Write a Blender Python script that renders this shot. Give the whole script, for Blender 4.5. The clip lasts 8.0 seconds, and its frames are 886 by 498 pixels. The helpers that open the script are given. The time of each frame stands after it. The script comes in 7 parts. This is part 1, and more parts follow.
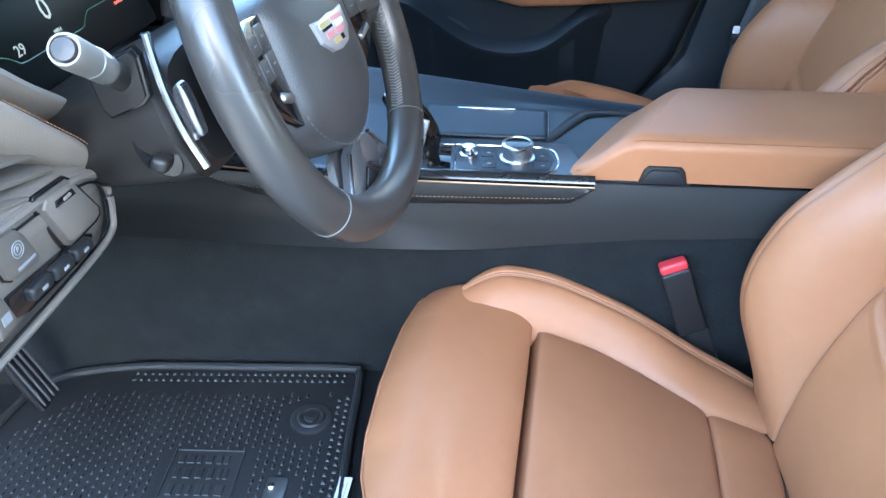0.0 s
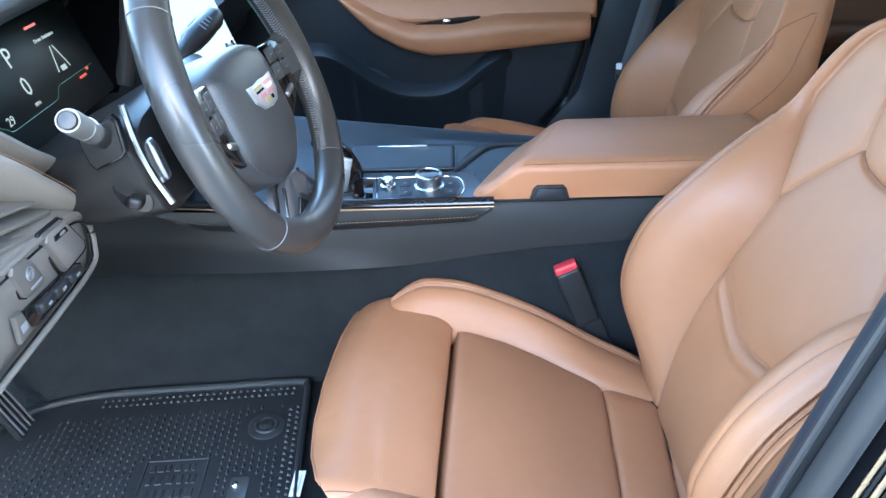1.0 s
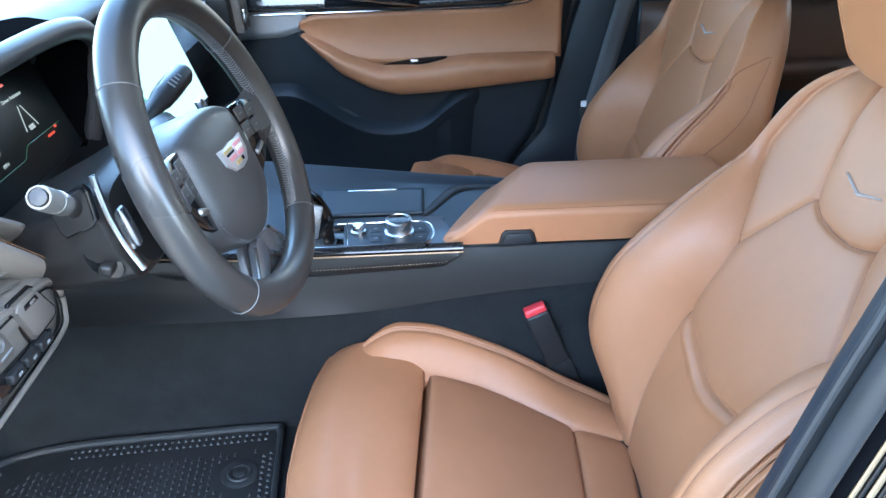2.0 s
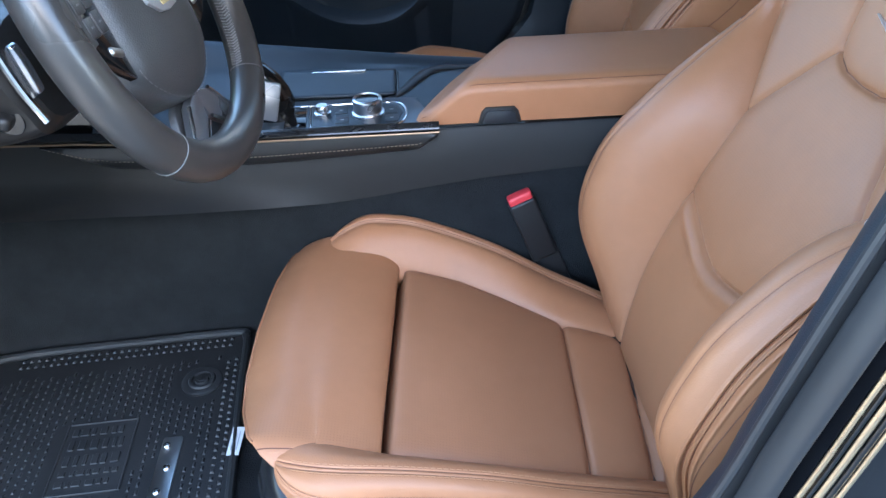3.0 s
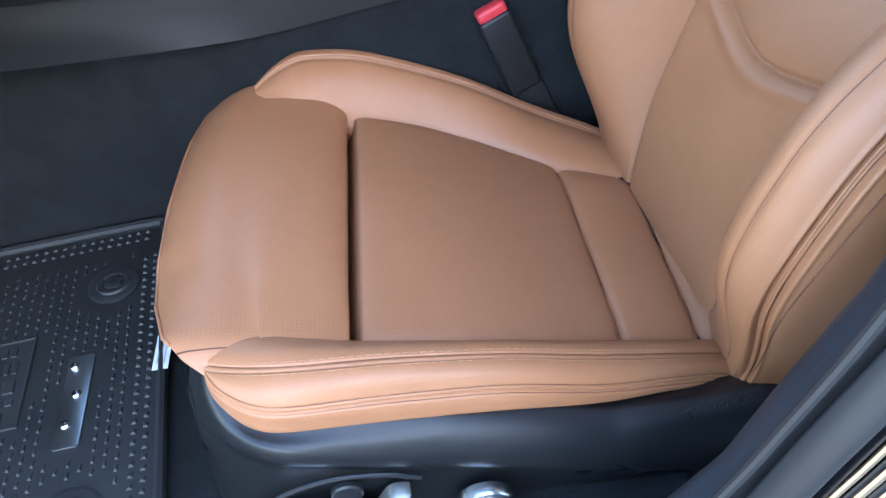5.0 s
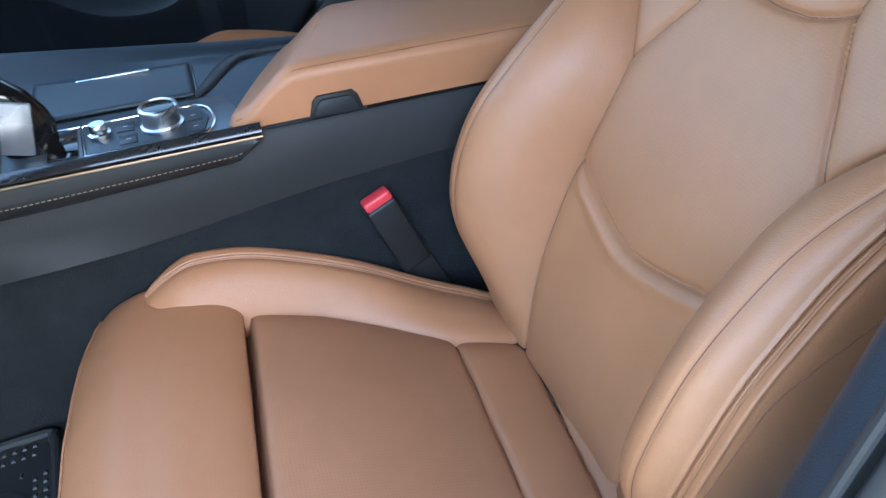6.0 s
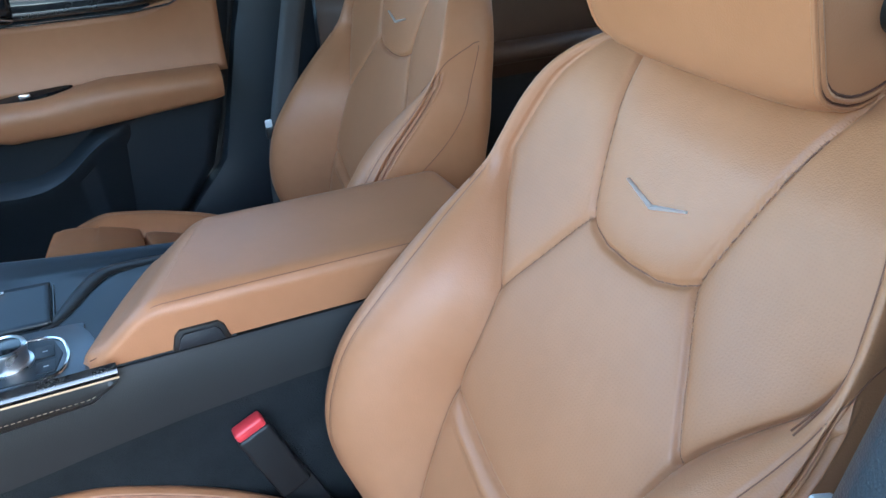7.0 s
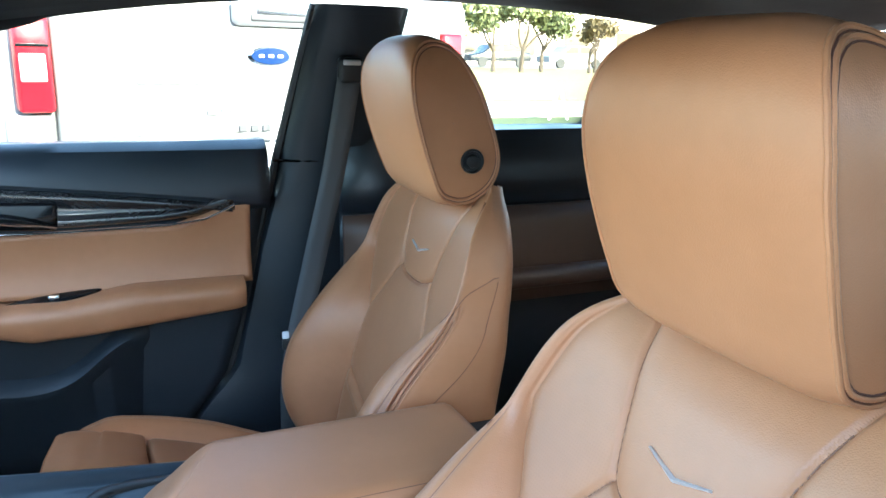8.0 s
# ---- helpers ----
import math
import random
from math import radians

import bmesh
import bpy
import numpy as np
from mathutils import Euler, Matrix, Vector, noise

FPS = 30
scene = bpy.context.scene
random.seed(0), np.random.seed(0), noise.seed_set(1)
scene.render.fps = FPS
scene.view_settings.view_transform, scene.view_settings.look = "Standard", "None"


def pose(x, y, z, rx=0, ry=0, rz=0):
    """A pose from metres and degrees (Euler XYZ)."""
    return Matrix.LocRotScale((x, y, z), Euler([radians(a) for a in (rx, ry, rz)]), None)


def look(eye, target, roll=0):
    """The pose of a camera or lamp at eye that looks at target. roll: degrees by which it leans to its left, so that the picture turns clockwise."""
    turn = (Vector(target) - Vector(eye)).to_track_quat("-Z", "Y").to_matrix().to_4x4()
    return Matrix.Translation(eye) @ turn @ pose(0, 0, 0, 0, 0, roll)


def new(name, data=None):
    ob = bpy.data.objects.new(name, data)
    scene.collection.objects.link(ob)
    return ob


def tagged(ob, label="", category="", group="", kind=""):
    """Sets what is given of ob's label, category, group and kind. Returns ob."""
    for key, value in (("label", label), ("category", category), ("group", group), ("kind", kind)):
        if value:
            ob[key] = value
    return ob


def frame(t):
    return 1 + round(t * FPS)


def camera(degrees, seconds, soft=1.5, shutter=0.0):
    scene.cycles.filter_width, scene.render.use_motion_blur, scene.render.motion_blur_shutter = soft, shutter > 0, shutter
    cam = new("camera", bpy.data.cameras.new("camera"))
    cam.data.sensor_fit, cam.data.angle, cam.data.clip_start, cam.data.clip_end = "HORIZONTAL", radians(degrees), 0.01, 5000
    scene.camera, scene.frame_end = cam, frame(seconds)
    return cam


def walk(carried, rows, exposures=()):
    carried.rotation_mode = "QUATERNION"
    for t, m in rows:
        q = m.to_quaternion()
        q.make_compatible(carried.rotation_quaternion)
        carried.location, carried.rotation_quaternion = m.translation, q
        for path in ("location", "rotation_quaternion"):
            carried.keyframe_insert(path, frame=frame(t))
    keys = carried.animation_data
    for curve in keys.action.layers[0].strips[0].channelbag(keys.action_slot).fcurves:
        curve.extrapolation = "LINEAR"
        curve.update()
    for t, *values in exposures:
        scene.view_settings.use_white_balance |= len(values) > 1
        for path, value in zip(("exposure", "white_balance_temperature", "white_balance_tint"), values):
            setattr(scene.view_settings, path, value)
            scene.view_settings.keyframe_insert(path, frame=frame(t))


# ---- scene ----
cam = camera(60.7, 8.0)
PATH = [
    (0, (-0.341, -1.008, 1.273), (-0.552, 0.649, 0.174), -1.0),
    (0.5, (-0.31, -1.126, 1.289), (-0.437, 0.554, 0.211), -2.2),
    (1, (-0.292, -1.175, 1.34), (-0.364, 0.546, 0.324), -2.5),
    (2.3, (-0.286, -1.167, 1.383), (-0.271, 0.58, 0.41), -2.3),
    (2.5, (-0.281, -1.167, 1.378), (-0.265, 0.565, 0.378), -2.5),
    (3, (-0.272, -1.105, 1.266), (-0.246, 0.545, 0.135), -2.7),
    (3.5, (-0.283, -1.024, 1.145), (-0.235, 0.544, -0.096), -3.4),
    (4, (-0.294, -0.982, 1.083), (-0.232, 0.524, -0.231), -4.3),
    (4.2, (-0.296, -0.974, 1.07), (-0.231, 0.515, -0.264), -4.8),
    (5.3, (-0.296, -0.95, 1.09), (-0.108, 0.525, -0.248), -5.9),
    (5.5, (-0.29, -0.934, 1.112), (-0.044, 0.565, -0.189), -6.0),
    (6, (-0.285, -0.9, 1.185), (0.168, 0.635, -0.014), -4.2),
    (6.5, (-0.228, -0.874, 1.242), (0.346, 0.706, 0.159), -3.8),
    (7, (-0.193, -0.838, 1.28), (0.505, 0.765, 0.308), -2.2),
    (7.5, (-0.186, -0.811, 1.299), (0.585, 0.859, 0.515), -0.2),
    (8, (-0.206, -0.824, 1.332), (0.561, 0.955, 0.836), 1.3),
]
walk(cam, [(t, look(eye, target, roll)) for t, eye, target, roll in PATH], exposures=[(0.0, 4.84, 5700, 4), (1.0, 4.74, 5700, 4), (2.5, 4.42, 5750, 6), (3.0, 4.20, 5850, 8), (4.2, 4.26, 5950, 10), (5.5, 4.28, 5950, 7), (7.0, 4.45, 5800, 1), (8.0, 4.72, 5800, 0)])

# ---- light ----
world = bpy.data.worlds.new("world")
world.use_nodes = True
scene.world = world
SUN_AZ, SUN_EL = math.atan2(-0.93, 0.36), radians(21)
_nt = world.node_tree
_sky = _nt.nodes.new("ShaderNodeTexSky")
_sky.sky_type, _sky.sun_disc = "NISHITA", False
_sky.sun_elevation, _sky.sun_rotation = SUN_EL, math.pi / 2 - SUN_AZ
_nt.links.new(_sky.outputs[0], _nt.nodes["Background"].inputs[0])
_nt.nodes["Background"].inputs[1].default_value = 0.15
_sd = bpy.data.lights.new("sun", "SUN")
_sd.energy, _sd.angle, _sd.color = 2.2, radians(0.53), (1.0, 0.88, 0.70)
sun = new("sun", _sd)
SUN_WAY = Vector((math.cos(SUN_AZ) * math.cos(SUN_EL), math.sin(SUN_AZ) * math.cos(SUN_EL), math.sin(SUN_EL)))
sun.matrix_world = look(SUN_WAY * 30, (0, 0, 0))

# ---- materials ----
def mat_base(name, colour, rough=0.5, metal=0.0, spec=0.5):
    m = bpy.data.materials.new(name)
    m.use_nodes = True
    b = m.node_tree.nodes["Principled BSDF"]
    b.inputs["Base Color"].default_value = (*colour, 1)
    b.inputs["Roughness"].default_value = rough
    b.inputs["Metallic"].default_value = metal
    b.inputs["Specular IOR Level"].default_value = spec
    return m, m.node_tree, b


def node(nt, kind, **vals):
    n = nt.nodes.new(kind)
    for k, v in vals.items():
        n.inputs[k].default_value = v
    return n


def mixed(nt, fac, a, b):
    n = nt.nodes.new("ShaderNodeMix")
    n.data_type = "RGBA"
    for sock, v in ((n.inputs[0], fac), (n.inputs[6], a), (n.inputs[7], b)):
        if hasattr(v, "links"):
            nt.links.new(v, sock)
        else:
            sock.default_value = v
    return n.outputs[2]


def ramp(nt, src, lo, hi, a=0.0, b=1.0):
    n = nt.nodes.new("ShaderNodeMapRange")
    n.clamp = True
    nt.links.new(src, n.inputs[0])
    for i, v in zip((1, 2, 3, 4), (lo, hi, a, b)):
        n.inputs[i].default_value = v
    return n.outputs[0]


def maths(nt, op, a, b=0.0):
    n = nt.nodes.new("ShaderNodeMath")
    n.operation = op
    for sock, v in ((n.inputs[0], a), (n.inputs[1], b)):
        if hasattr(v, "links"):
            nt.links.new(v, sock)
        else:
            sock.default_value = v
    return n.outputs[0]


def textured(name, colour, dark, rough, metal=0.0, grain=400.0, bump=0.15, cloud=6.0, spread=0.5, spec=0.5, pattern="noise", rough_var=0.08, depth=0.0006):
    """A surface with broad tone changes, fine grain and relief, in metres."""
    m, nt, b = mat_base(name, colour, rough, metal, spec)
    tc = nt.nodes.new("ShaderNodeTexCoord").outputs["Object"]
    broad = node(nt, "ShaderNodeTexNoise", Scale=cloud, Detail=3.0, Roughness=0.6)
    nt.links.new(tc, broad.inputs["Vector"])
    f = ramp(nt, broad.outputs[0], 0.5 - spread / 2, 0.5 + spread / 2)
    nt.links.new(mixed(nt, f, (*dark, 1), (*colour, 1)), b.inputs["Base Color"])
    if pattern == "pebble":
        fine = node(nt, "ShaderNodeTexVoronoi", Scale=grain)
        fine.feature = "F1"
    else:
        fine = node(nt, "ShaderNodeTexNoise", Scale=grain, Detail=2.0)
    nt.links.new(tc, fine.inputs["Vector"])
    nt.links.new(ramp(nt, broad.outputs[0], 0.3, 0.7, rough - rough_var, rough + rough_var), b.inputs["Roughness"])
    bp = node(nt, "ShaderNodeBump", Strength=bump, Distance=depth)
    nt.links.new(fine.outputs[0], bp.inputs["Height"])
    nt.links.new(bp.outputs[0], b.inputs["Normal"])
    return m


def leather(name, colour, dark, holes=False, rough=0.48):
    """Grained hide; with holes it is punched in a fine grid, measured by the UV map in metres."""
    m, nt, b = mat_base(name, colour, rough, 0.0, 0.41)
    tc = nt.nodes.new("ShaderNodeTexCoord")
    broad = node(nt, "ShaderNodeTexNoise", Scale=5.0, Detail=4.0, Roughness=0.6)
    nt.links.new(tc.outputs["Object"], broad.inputs["Vector"])
    mid = node(nt, "ShaderNodeTexNoise", Scale=60.0, Detail=3.0)
    nt.links.new(tc.outputs["Object"], mid.inputs["Vector"])
    c = mixed(nt, ramp(nt, broad.outputs[0], 0.3, 0.7), (*dark, 1), (*colour, 1))
    c = mixed(nt, ramp(nt, mid.outputs[0], 0.35, 0.75, 0.0, 0.16), c, (*[v * 0.72 for v in colour], 1))
    peb = node(nt, "ShaderNodeTexVoronoi", Scale=700.0)
    nt.links.new(tc.outputs["Object"], peb.inputs["Vector"])
    h = maths(nt, "ADD", peb.outputs["Distance"], maths(nt, "MULTIPLY", mid.outputs[0], 0.8))
    if holes:
        sc = nt.nodes.new("ShaderNodeVectorMath")
        sc.operation = "SCALE"
        sc.inputs[3].default_value = 1 / 0.0036
        nt.links.new(tc.outputs["UV"], sc.inputs[0])
        fr = nt.nodes.new("ShaderNodeVectorMath")
        fr.operation = "FRACTION"
        nt.links.new(sc.outputs[0], fr.inputs[0])
        sub = nt.nodes.new("ShaderNodeVectorMath")
        sub.operation = "DISTANCE"
        sub.inputs[1].default_value = (0.5, 0.5, 0.0)
        nt.links.new(fr.outputs[0], sub.inputs[0])
        dot = ramp(nt, sub.outputs["Value"], 0.14, 0.26, 1.0, 0.0)
        at = nt.nodes.new("ShaderNodeAttribute")
        at.attribute_name = "punch"
        dot = maths(nt, "MULTIPLY", dot, at.outputs["Fac"])
        c = mixed(nt, maths(nt, "MULTIPLY", dot, 0.16), c, (*[v * 0.25 for v in dark], 1))
        h = maths(nt, "SUBTRACT", h, maths(nt, "MULTIPLY", dot, 0.35))
    nt.links.new(c, b.inputs["Base Color"])
    nt.links.new(ramp(nt, broad.outputs[0], 0.3, 0.7, rough - 0.06, rough + 0.06), b.inputs["Roughness"])
    bp = node(nt, "ShaderNodeBump", Strength=0.22, Distance=0.0006)
    nt.links.new(h, bp.inputs["Height"])
    nt.links.new(bp.outputs[0], b.inputs["Normal"])
    return m


def weave(name, dark, light, pitch=0.004, rough=0.18):
    """Lacquered twill: two-tone checks under a clear coat."""
    m, nt, b = mat_base(name, dark, rough)
    tc = nt.nodes.new("ShaderNodeTexCoord").outputs["Object"]
    turn = nt.nodes.new("ShaderNodeMapping")
    turn.inputs["Rotation"].default_value = (0.62, 0.48, 0.78)
    nt.links.new(tc, turn.inputs["Vector"])
    chk = node(nt, "ShaderNodeTexChecker", Scale=1 / pitch)
    nt.links.new(turn.outputs[0], chk.inputs["Vector"])
    nz = node(nt, "ShaderNodeTexNoise", Scale=30.0)
    nt.links.new(tc, nz.inputs["Vector"])
    nt.links.new(mixed(nt, maths(nt, "MULTIPLY", chk.outputs["Fac"], ramp(nt, nz.outputs[0], 0.3, 0.7, 0.6, 1.0)), (*dark, 1), (*light, 1)), b.inputs["Base Color"])
    b.inputs["Coat Weight"].default_value = 0.8
    b.inputs["Coat Roughness"].default_value = 0.06
    return m


def glowing(name, colour, strength):
    m, nt, b = mat_base(name, (0.01, 0.01, 0.01), 0.2)
    b.inputs["Emission Color"].default_value = (*colour, 1)
    b.inputs["Emission Strength"].default_value = strength
    return m


def glass(name, tint=(0.9, 0.95, 0.93), rough=0.0):
    m = bpy.data.materials.new(name)
    m.use_nodes = True
    nt = m.node_tree
    nt.nodes.remove(nt.nodes["Principled BSDF"])
    tr = node(nt, "ShaderNodeBsdfTransparent", Color=(*tint, 1))
    gl = node(nt, "ShaderNodeBsdfGlossy", Roughness=rough)
    fr = node(nt, "ShaderNodeFresnel", IOR=1.45)
    mx = nt.nodes.new("ShaderNodeMixShader")
    nt.links.new(fr.outputs[0], mx.inputs[0])
    nt.links.new(tr.outputs[0], mx.inputs[1])
    nt.links.new(gl.outputs[0], mx.inputs[2])
    nt.links.new(mx.outputs[0], nt.nodes["Material Output"].inputs["Surface"])
    return m


TAN = leather("tan_leather", (0.385, 0.169, 0.079), (0.325, 0.138, 0.062), rough=0.42)
TAN_HOLES = leather("tan_leather_perforated", (0.380, 0.168, 0.079), (0.320, 0.137, 0.062), holes=True, rough=0.46)
TAN_TRIM = leather("tan_trim", (0.375, 0.165, 0.077), (0.318, 0.135, 0.061), rough=0.42)
THREAD = textured("tan_thread", (0.40, 0.195, 0.095), (0.32, 0.15, 0.07), 0.7, grain=900, bump=0.3)
SEAMSOFT = textured("seam_leather", (0.165, 0.066, 0.034), (0.13, 0.052, 0.027), 0.7, grain=600)
# very dark brown for the shade down in seam grooves
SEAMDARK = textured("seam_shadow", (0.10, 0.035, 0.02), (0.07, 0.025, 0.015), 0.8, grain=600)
BLACK_SOFT = textured("black_soft_plastic", (0.013, 0.0165, 0.0215), (0.0105, 0.0135, 0.0175), 0.40, grain=900, bump=0.2, pattern="pebble", spec=0.5)
BLACK_HARD = textured("black_hard_plastic", (0.016, 0.016, 0.017), (0.012, 0.012, 0.012), 0.36, grain=1100, bump=0.25, pattern="pebble", spec=0.32)
BLACK_LEATHER = textured("black_leather", (0.036, 0.032, 0.029), (0.029, 0.026, 0.0235), 0.33, grain=700, bump=0.08, pattern="pebble")
BROWN_PLASTIC = textured("brown_grey_plastic", (0.135, 0.115, 0.097), (0.112, 0.095, 0.080), 0.34, grain=900, bump=0.25, pattern="pebble")
GREY_SIDE = textured("dark_grey_plastic", (0.025, 0.0246, 0.0242), (0.0205, 0.020, 0.0197), 0.46, grain=900, bump=0.3, pattern="pebble", spec=0.16)
PILLAR = textured("black_grained_trim", (0.015, 0.020, 0.027), (0.012, 0.016, 0.021), 0.45, grain=800, bump=0.35, pattern="pebble", spec=0.45)
GOLD = textured("bronze_bright_trim", (0.62, 0.47, 0.30), (0.52, 0.38, 0.24), 0.3, 0.9, grain=200, bump=0.03)
JAMB = textured("grey_brown_jamb", (0.028, 0.027, 0.027), (0.023, 0.022, 0.022), 0.42, grain=900, bump=0.08, cloud=12, spec=0.4)
VALANCE = textured("black_grained_valance", (0.013, 0.013, 0.014), (0.0105, 0.0105, 0.0115), 0.32, grain=1100, bump=0.16, pattern="pebble", spec=0.4)
DOOR_BLACK = textured("black_door_plastic", (0.012, 0.016, 0.021), (0.0098, 0.013, 0.017), 0.43, grain=900, bump=0.2, pattern="pebble", spec=0.28)
GLOSS = textured("gloss_black", (0.008, 0.008, 0.009), (0.006, 0.006, 0.006), 0.1, grain=50, bump=0.02, rough_var=0.03)
CARPET = textured("black_carpet", (0.022, 0.0236, 0.025), (0.0148, 0.0158, 0.0168), 0.95, grain=700, bump=1.0, cloud=25, depth=0.002, spec=0.04)
RUBBER = textured("black_rubber", (0.024, 0.0246, 0.0256), (0.018, 0.0185, 0.0195), 0.50, grain=500, bump=0.25, cloud=12, rough_var=0.1, spec=0.34)
CHROME = textured("satin_chrome", (0.70, 0.70, 0.71), (0.60, 0.60, 0.61), 0.18, 1.0, grain=120, bump=0.02)
BRIGHT = textured("bright_metal", (0.80, 0.80, 0.82), (0.72, 0.72, 0.74), 0.24, 1.0, grain=120, bump=0.03)
STEEL = textured("brushed_steel", (0.55, 0.54, 0.52), (0.42, 0.41, 0.40), 0.38, 1.0, grain=200, bump=0.1)
SILVER = textured("silver_paint", (0.42, 0.42, 0.43), (0.36, 0.36, 0.37), 0.35, 0.6, grain=300, bump=0.05)
CARBON = weave("carbon_twill", (0.008, 0.008, 0.009), (0.030, 0.029, 0.028), pitch=0.003)
BRONZE_TRIM = textured("bronze_edge", (0.30, 0.20, 0.12), (0.22, 0.14, 0.08), 0.35, 0.6, grain=200)
RED = textured("red_button", (0.62, 0.045, 0.055), (0.52, 0.035, 0.045), 0.4, grain=300, bump=0.05)
WHITE = textured("white_label", (0.75, 0.76, 0.78), (0.66, 0.67, 0.70), 0.5, grain=200, bump=0.03)
WEBBING = textured("belt_webbing", (0.058, 0.060, 0.064), (0.044, 0.046, 0.049), 0.7, grain=900, bump=0.6)
HEADLINER = textured("black_headliner", (0.018, 0.017, 0.017), (0.012, 0.012, 0.012), 0.9, grain=800, bump=0.5)
PAINT_BLACK = textured("black_car_paint", (0.006, 0.006, 0.007), (0.005, 0.005, 0.006), 0.12, grain=40, bump=0.01, rough_var=0.03)
GLASS = glass("side_glass", (0.38, 0.395, 0.39))
GLASS_CLEAR = glass("windscreen_glass", (0.86, 0.89, 0.88))
DULL_METAL = textured("dull_metal", (0.12, 0.12, 0.125), (0.09, 0.09, 0.095), 0.6, 0.7, grain=300, bump=0.05)
BADGE = textured("satin_badge", (0.62, 0.61, 0.60), (0.55, 0.54, 0.53), 0.32, 0.55, grain=300, bump=0.05)
GLASS_PRIVACY = glass("privacy_glass", (0.20, 0.20, 0.19))
GLASS_DARK = glass("tinted_glass", (0.40, 0.43, 0.42))
CUSHION = leather("tan_leather_insert", (0.350, 0.154, 0.073), (0.290, 0.125, 0.058), holes=True, rough=0.5)
SHROUD = textured("brown_black_plastic", (0.0155, 0.0138, 0.0126), (0.0125, 0.011, 0.010), 0.42, spec=0.35, grain=900, bump=0.25, pattern="pebble")
STALK = textured("dark_brown_stalk", (0.030, 0.026, 0.023), (0.024, 0.021, 0.018), 0.38, grain=900, bump=0.1, pattern="pebble")
BARREL = textured("satin_barrel", (0.20, 0.185, 0.165), (0.17, 0.155, 0.14), 0.36, 0.3, grain=300, bump=0.05)
SCREEN = textured("dark_screen", (0.006, 0.008, 0.008), (0.005, 0.006, 0.006), 0.3, spec=0.15, grain=30, bump=0.01)

# ---- building tools ----
def mesh_of(name, verts, faces, uv=None, smooth=True, sharp=35):
    me = bpy.data.meshes.new(name)
    me.from_pydata([tuple(map(float, v)) for v in verts], [], [tuple(map(int, f)) for f in faces])
    if uv is not None:
        lay = me.uv_layers.new(name="UVMap")
        idx = np.zeros(len(me.loops), dtype=np.int32)
        me.loops.foreach_get("vertex_index", idx)
        lay.data.foreach_set("uv", np.asarray(uv, dtype=np.float32)[idx].ravel())
    me.polygons.foreach_set("use_smooth", [smooth] * len(me.polygons))
    if smooth and sharp:
        me.set_sharp_from_angle(angle=radians(sharp))
    me.update()
    return me


def part(name, data, material, parent=None, label=""):
    """Links a mesh, or a bmesh, as one object under a thing or a part."""
    if isinstance(data, bmesh.types.BMesh):
        me = bpy.data.meshes.new(name)
        bmesh.ops.recalc_face_normals(data, faces=data.faces)
        data.to_mesh(me)
        data.free()
        me.polygons.foreach_set("use_smooth", [True] * len(me.polygons))
        me.set_sharp_from_angle(angle=radians(32))
        data = me
    if material is not None:
        data.materials.clear()
        data.materials.append(material)
    ob = new(name, data)
    if parent is not None:
        ob.parent = parent
    if label:
        tagged(ob, label)
    return ob


def thing(name, label, category, group="", at=(0, 0, 0)):
    ob = new(name)
    ob.empty_display_size = 0.05
    ob.location = at
    return tagged(ob, label, category, group)


def joined(*meshes):
    """One mesh out of several (verts, faces) pairs."""
    V, F, n = [], [], 0
    for v, f in meshes:
        V += [tuple(p) for p in v]
        F += [tuple(i + n for i in q) for q in f]
        n += len(v)
    return V, F


def grid_faces(m, n, wrap=False, flip=False):
    F = []
    for i in range(m - 1):
        for j in range(n if wrap else n - 1):
            k = (j + 1) % n
            q = (i * n + j, (i + 1) * n + j, (i + 1) * n + k, i * n + k)
            F.append(q[::-1] if flip else q)
    return F


def sheet(name, P, flip=False, uv=None, sharp=35):
    """A surface through an m x n array of points."""
    P = np.asarray(P, float)
    m, n = P.shape[:2]
    return mesh_of(name, P.reshape(-1, 3), grid_faces(m, n, flip=flip), None if uv is None else np.asarray(uv).reshape(-1, 2), sharp=sharp)


def loft(sections, caps=True):
    """Verts and faces of closed rings joined one to the next."""
    S = np.asarray(sections, float)
    m, n = S.shape[:2]
    F = grid_faces(m, n, wrap=True)
    if caps:
        F += [tuple(range(n))[::-1], tuple((m - 1) * n + j for j in range(n))]
    return S.reshape(-1, 3), F


def spline(pts, n, closed=False):
    """Catmull-Rom points along pts, evenly by parameter."""
    P = np.asarray(pts, float)
    k = len(P)
    Q = np.vstack([P[-1], P, P[0], P[1]]) if closed else np.vstack([2 * P[0] - P[1], P, 2 * P[-1] - P[-2]])
    segs = k if closed else k - 1
    T = np.linspace(0, segs, n, endpoint=not closed)
    i = np.minimum(T.astype(int), segs - 1)
    t = (T - i)[:, None]
    a, b, c, d = Q[i], Q[i + 1], Q[i + 2], Q[i + 3]
    return 0.5 * (2 * b + (c - a) * t + (2 * a - 5 * b + 4 * c - d) * t**2 + (3 * b - a - 3 * c + d) * t**3)


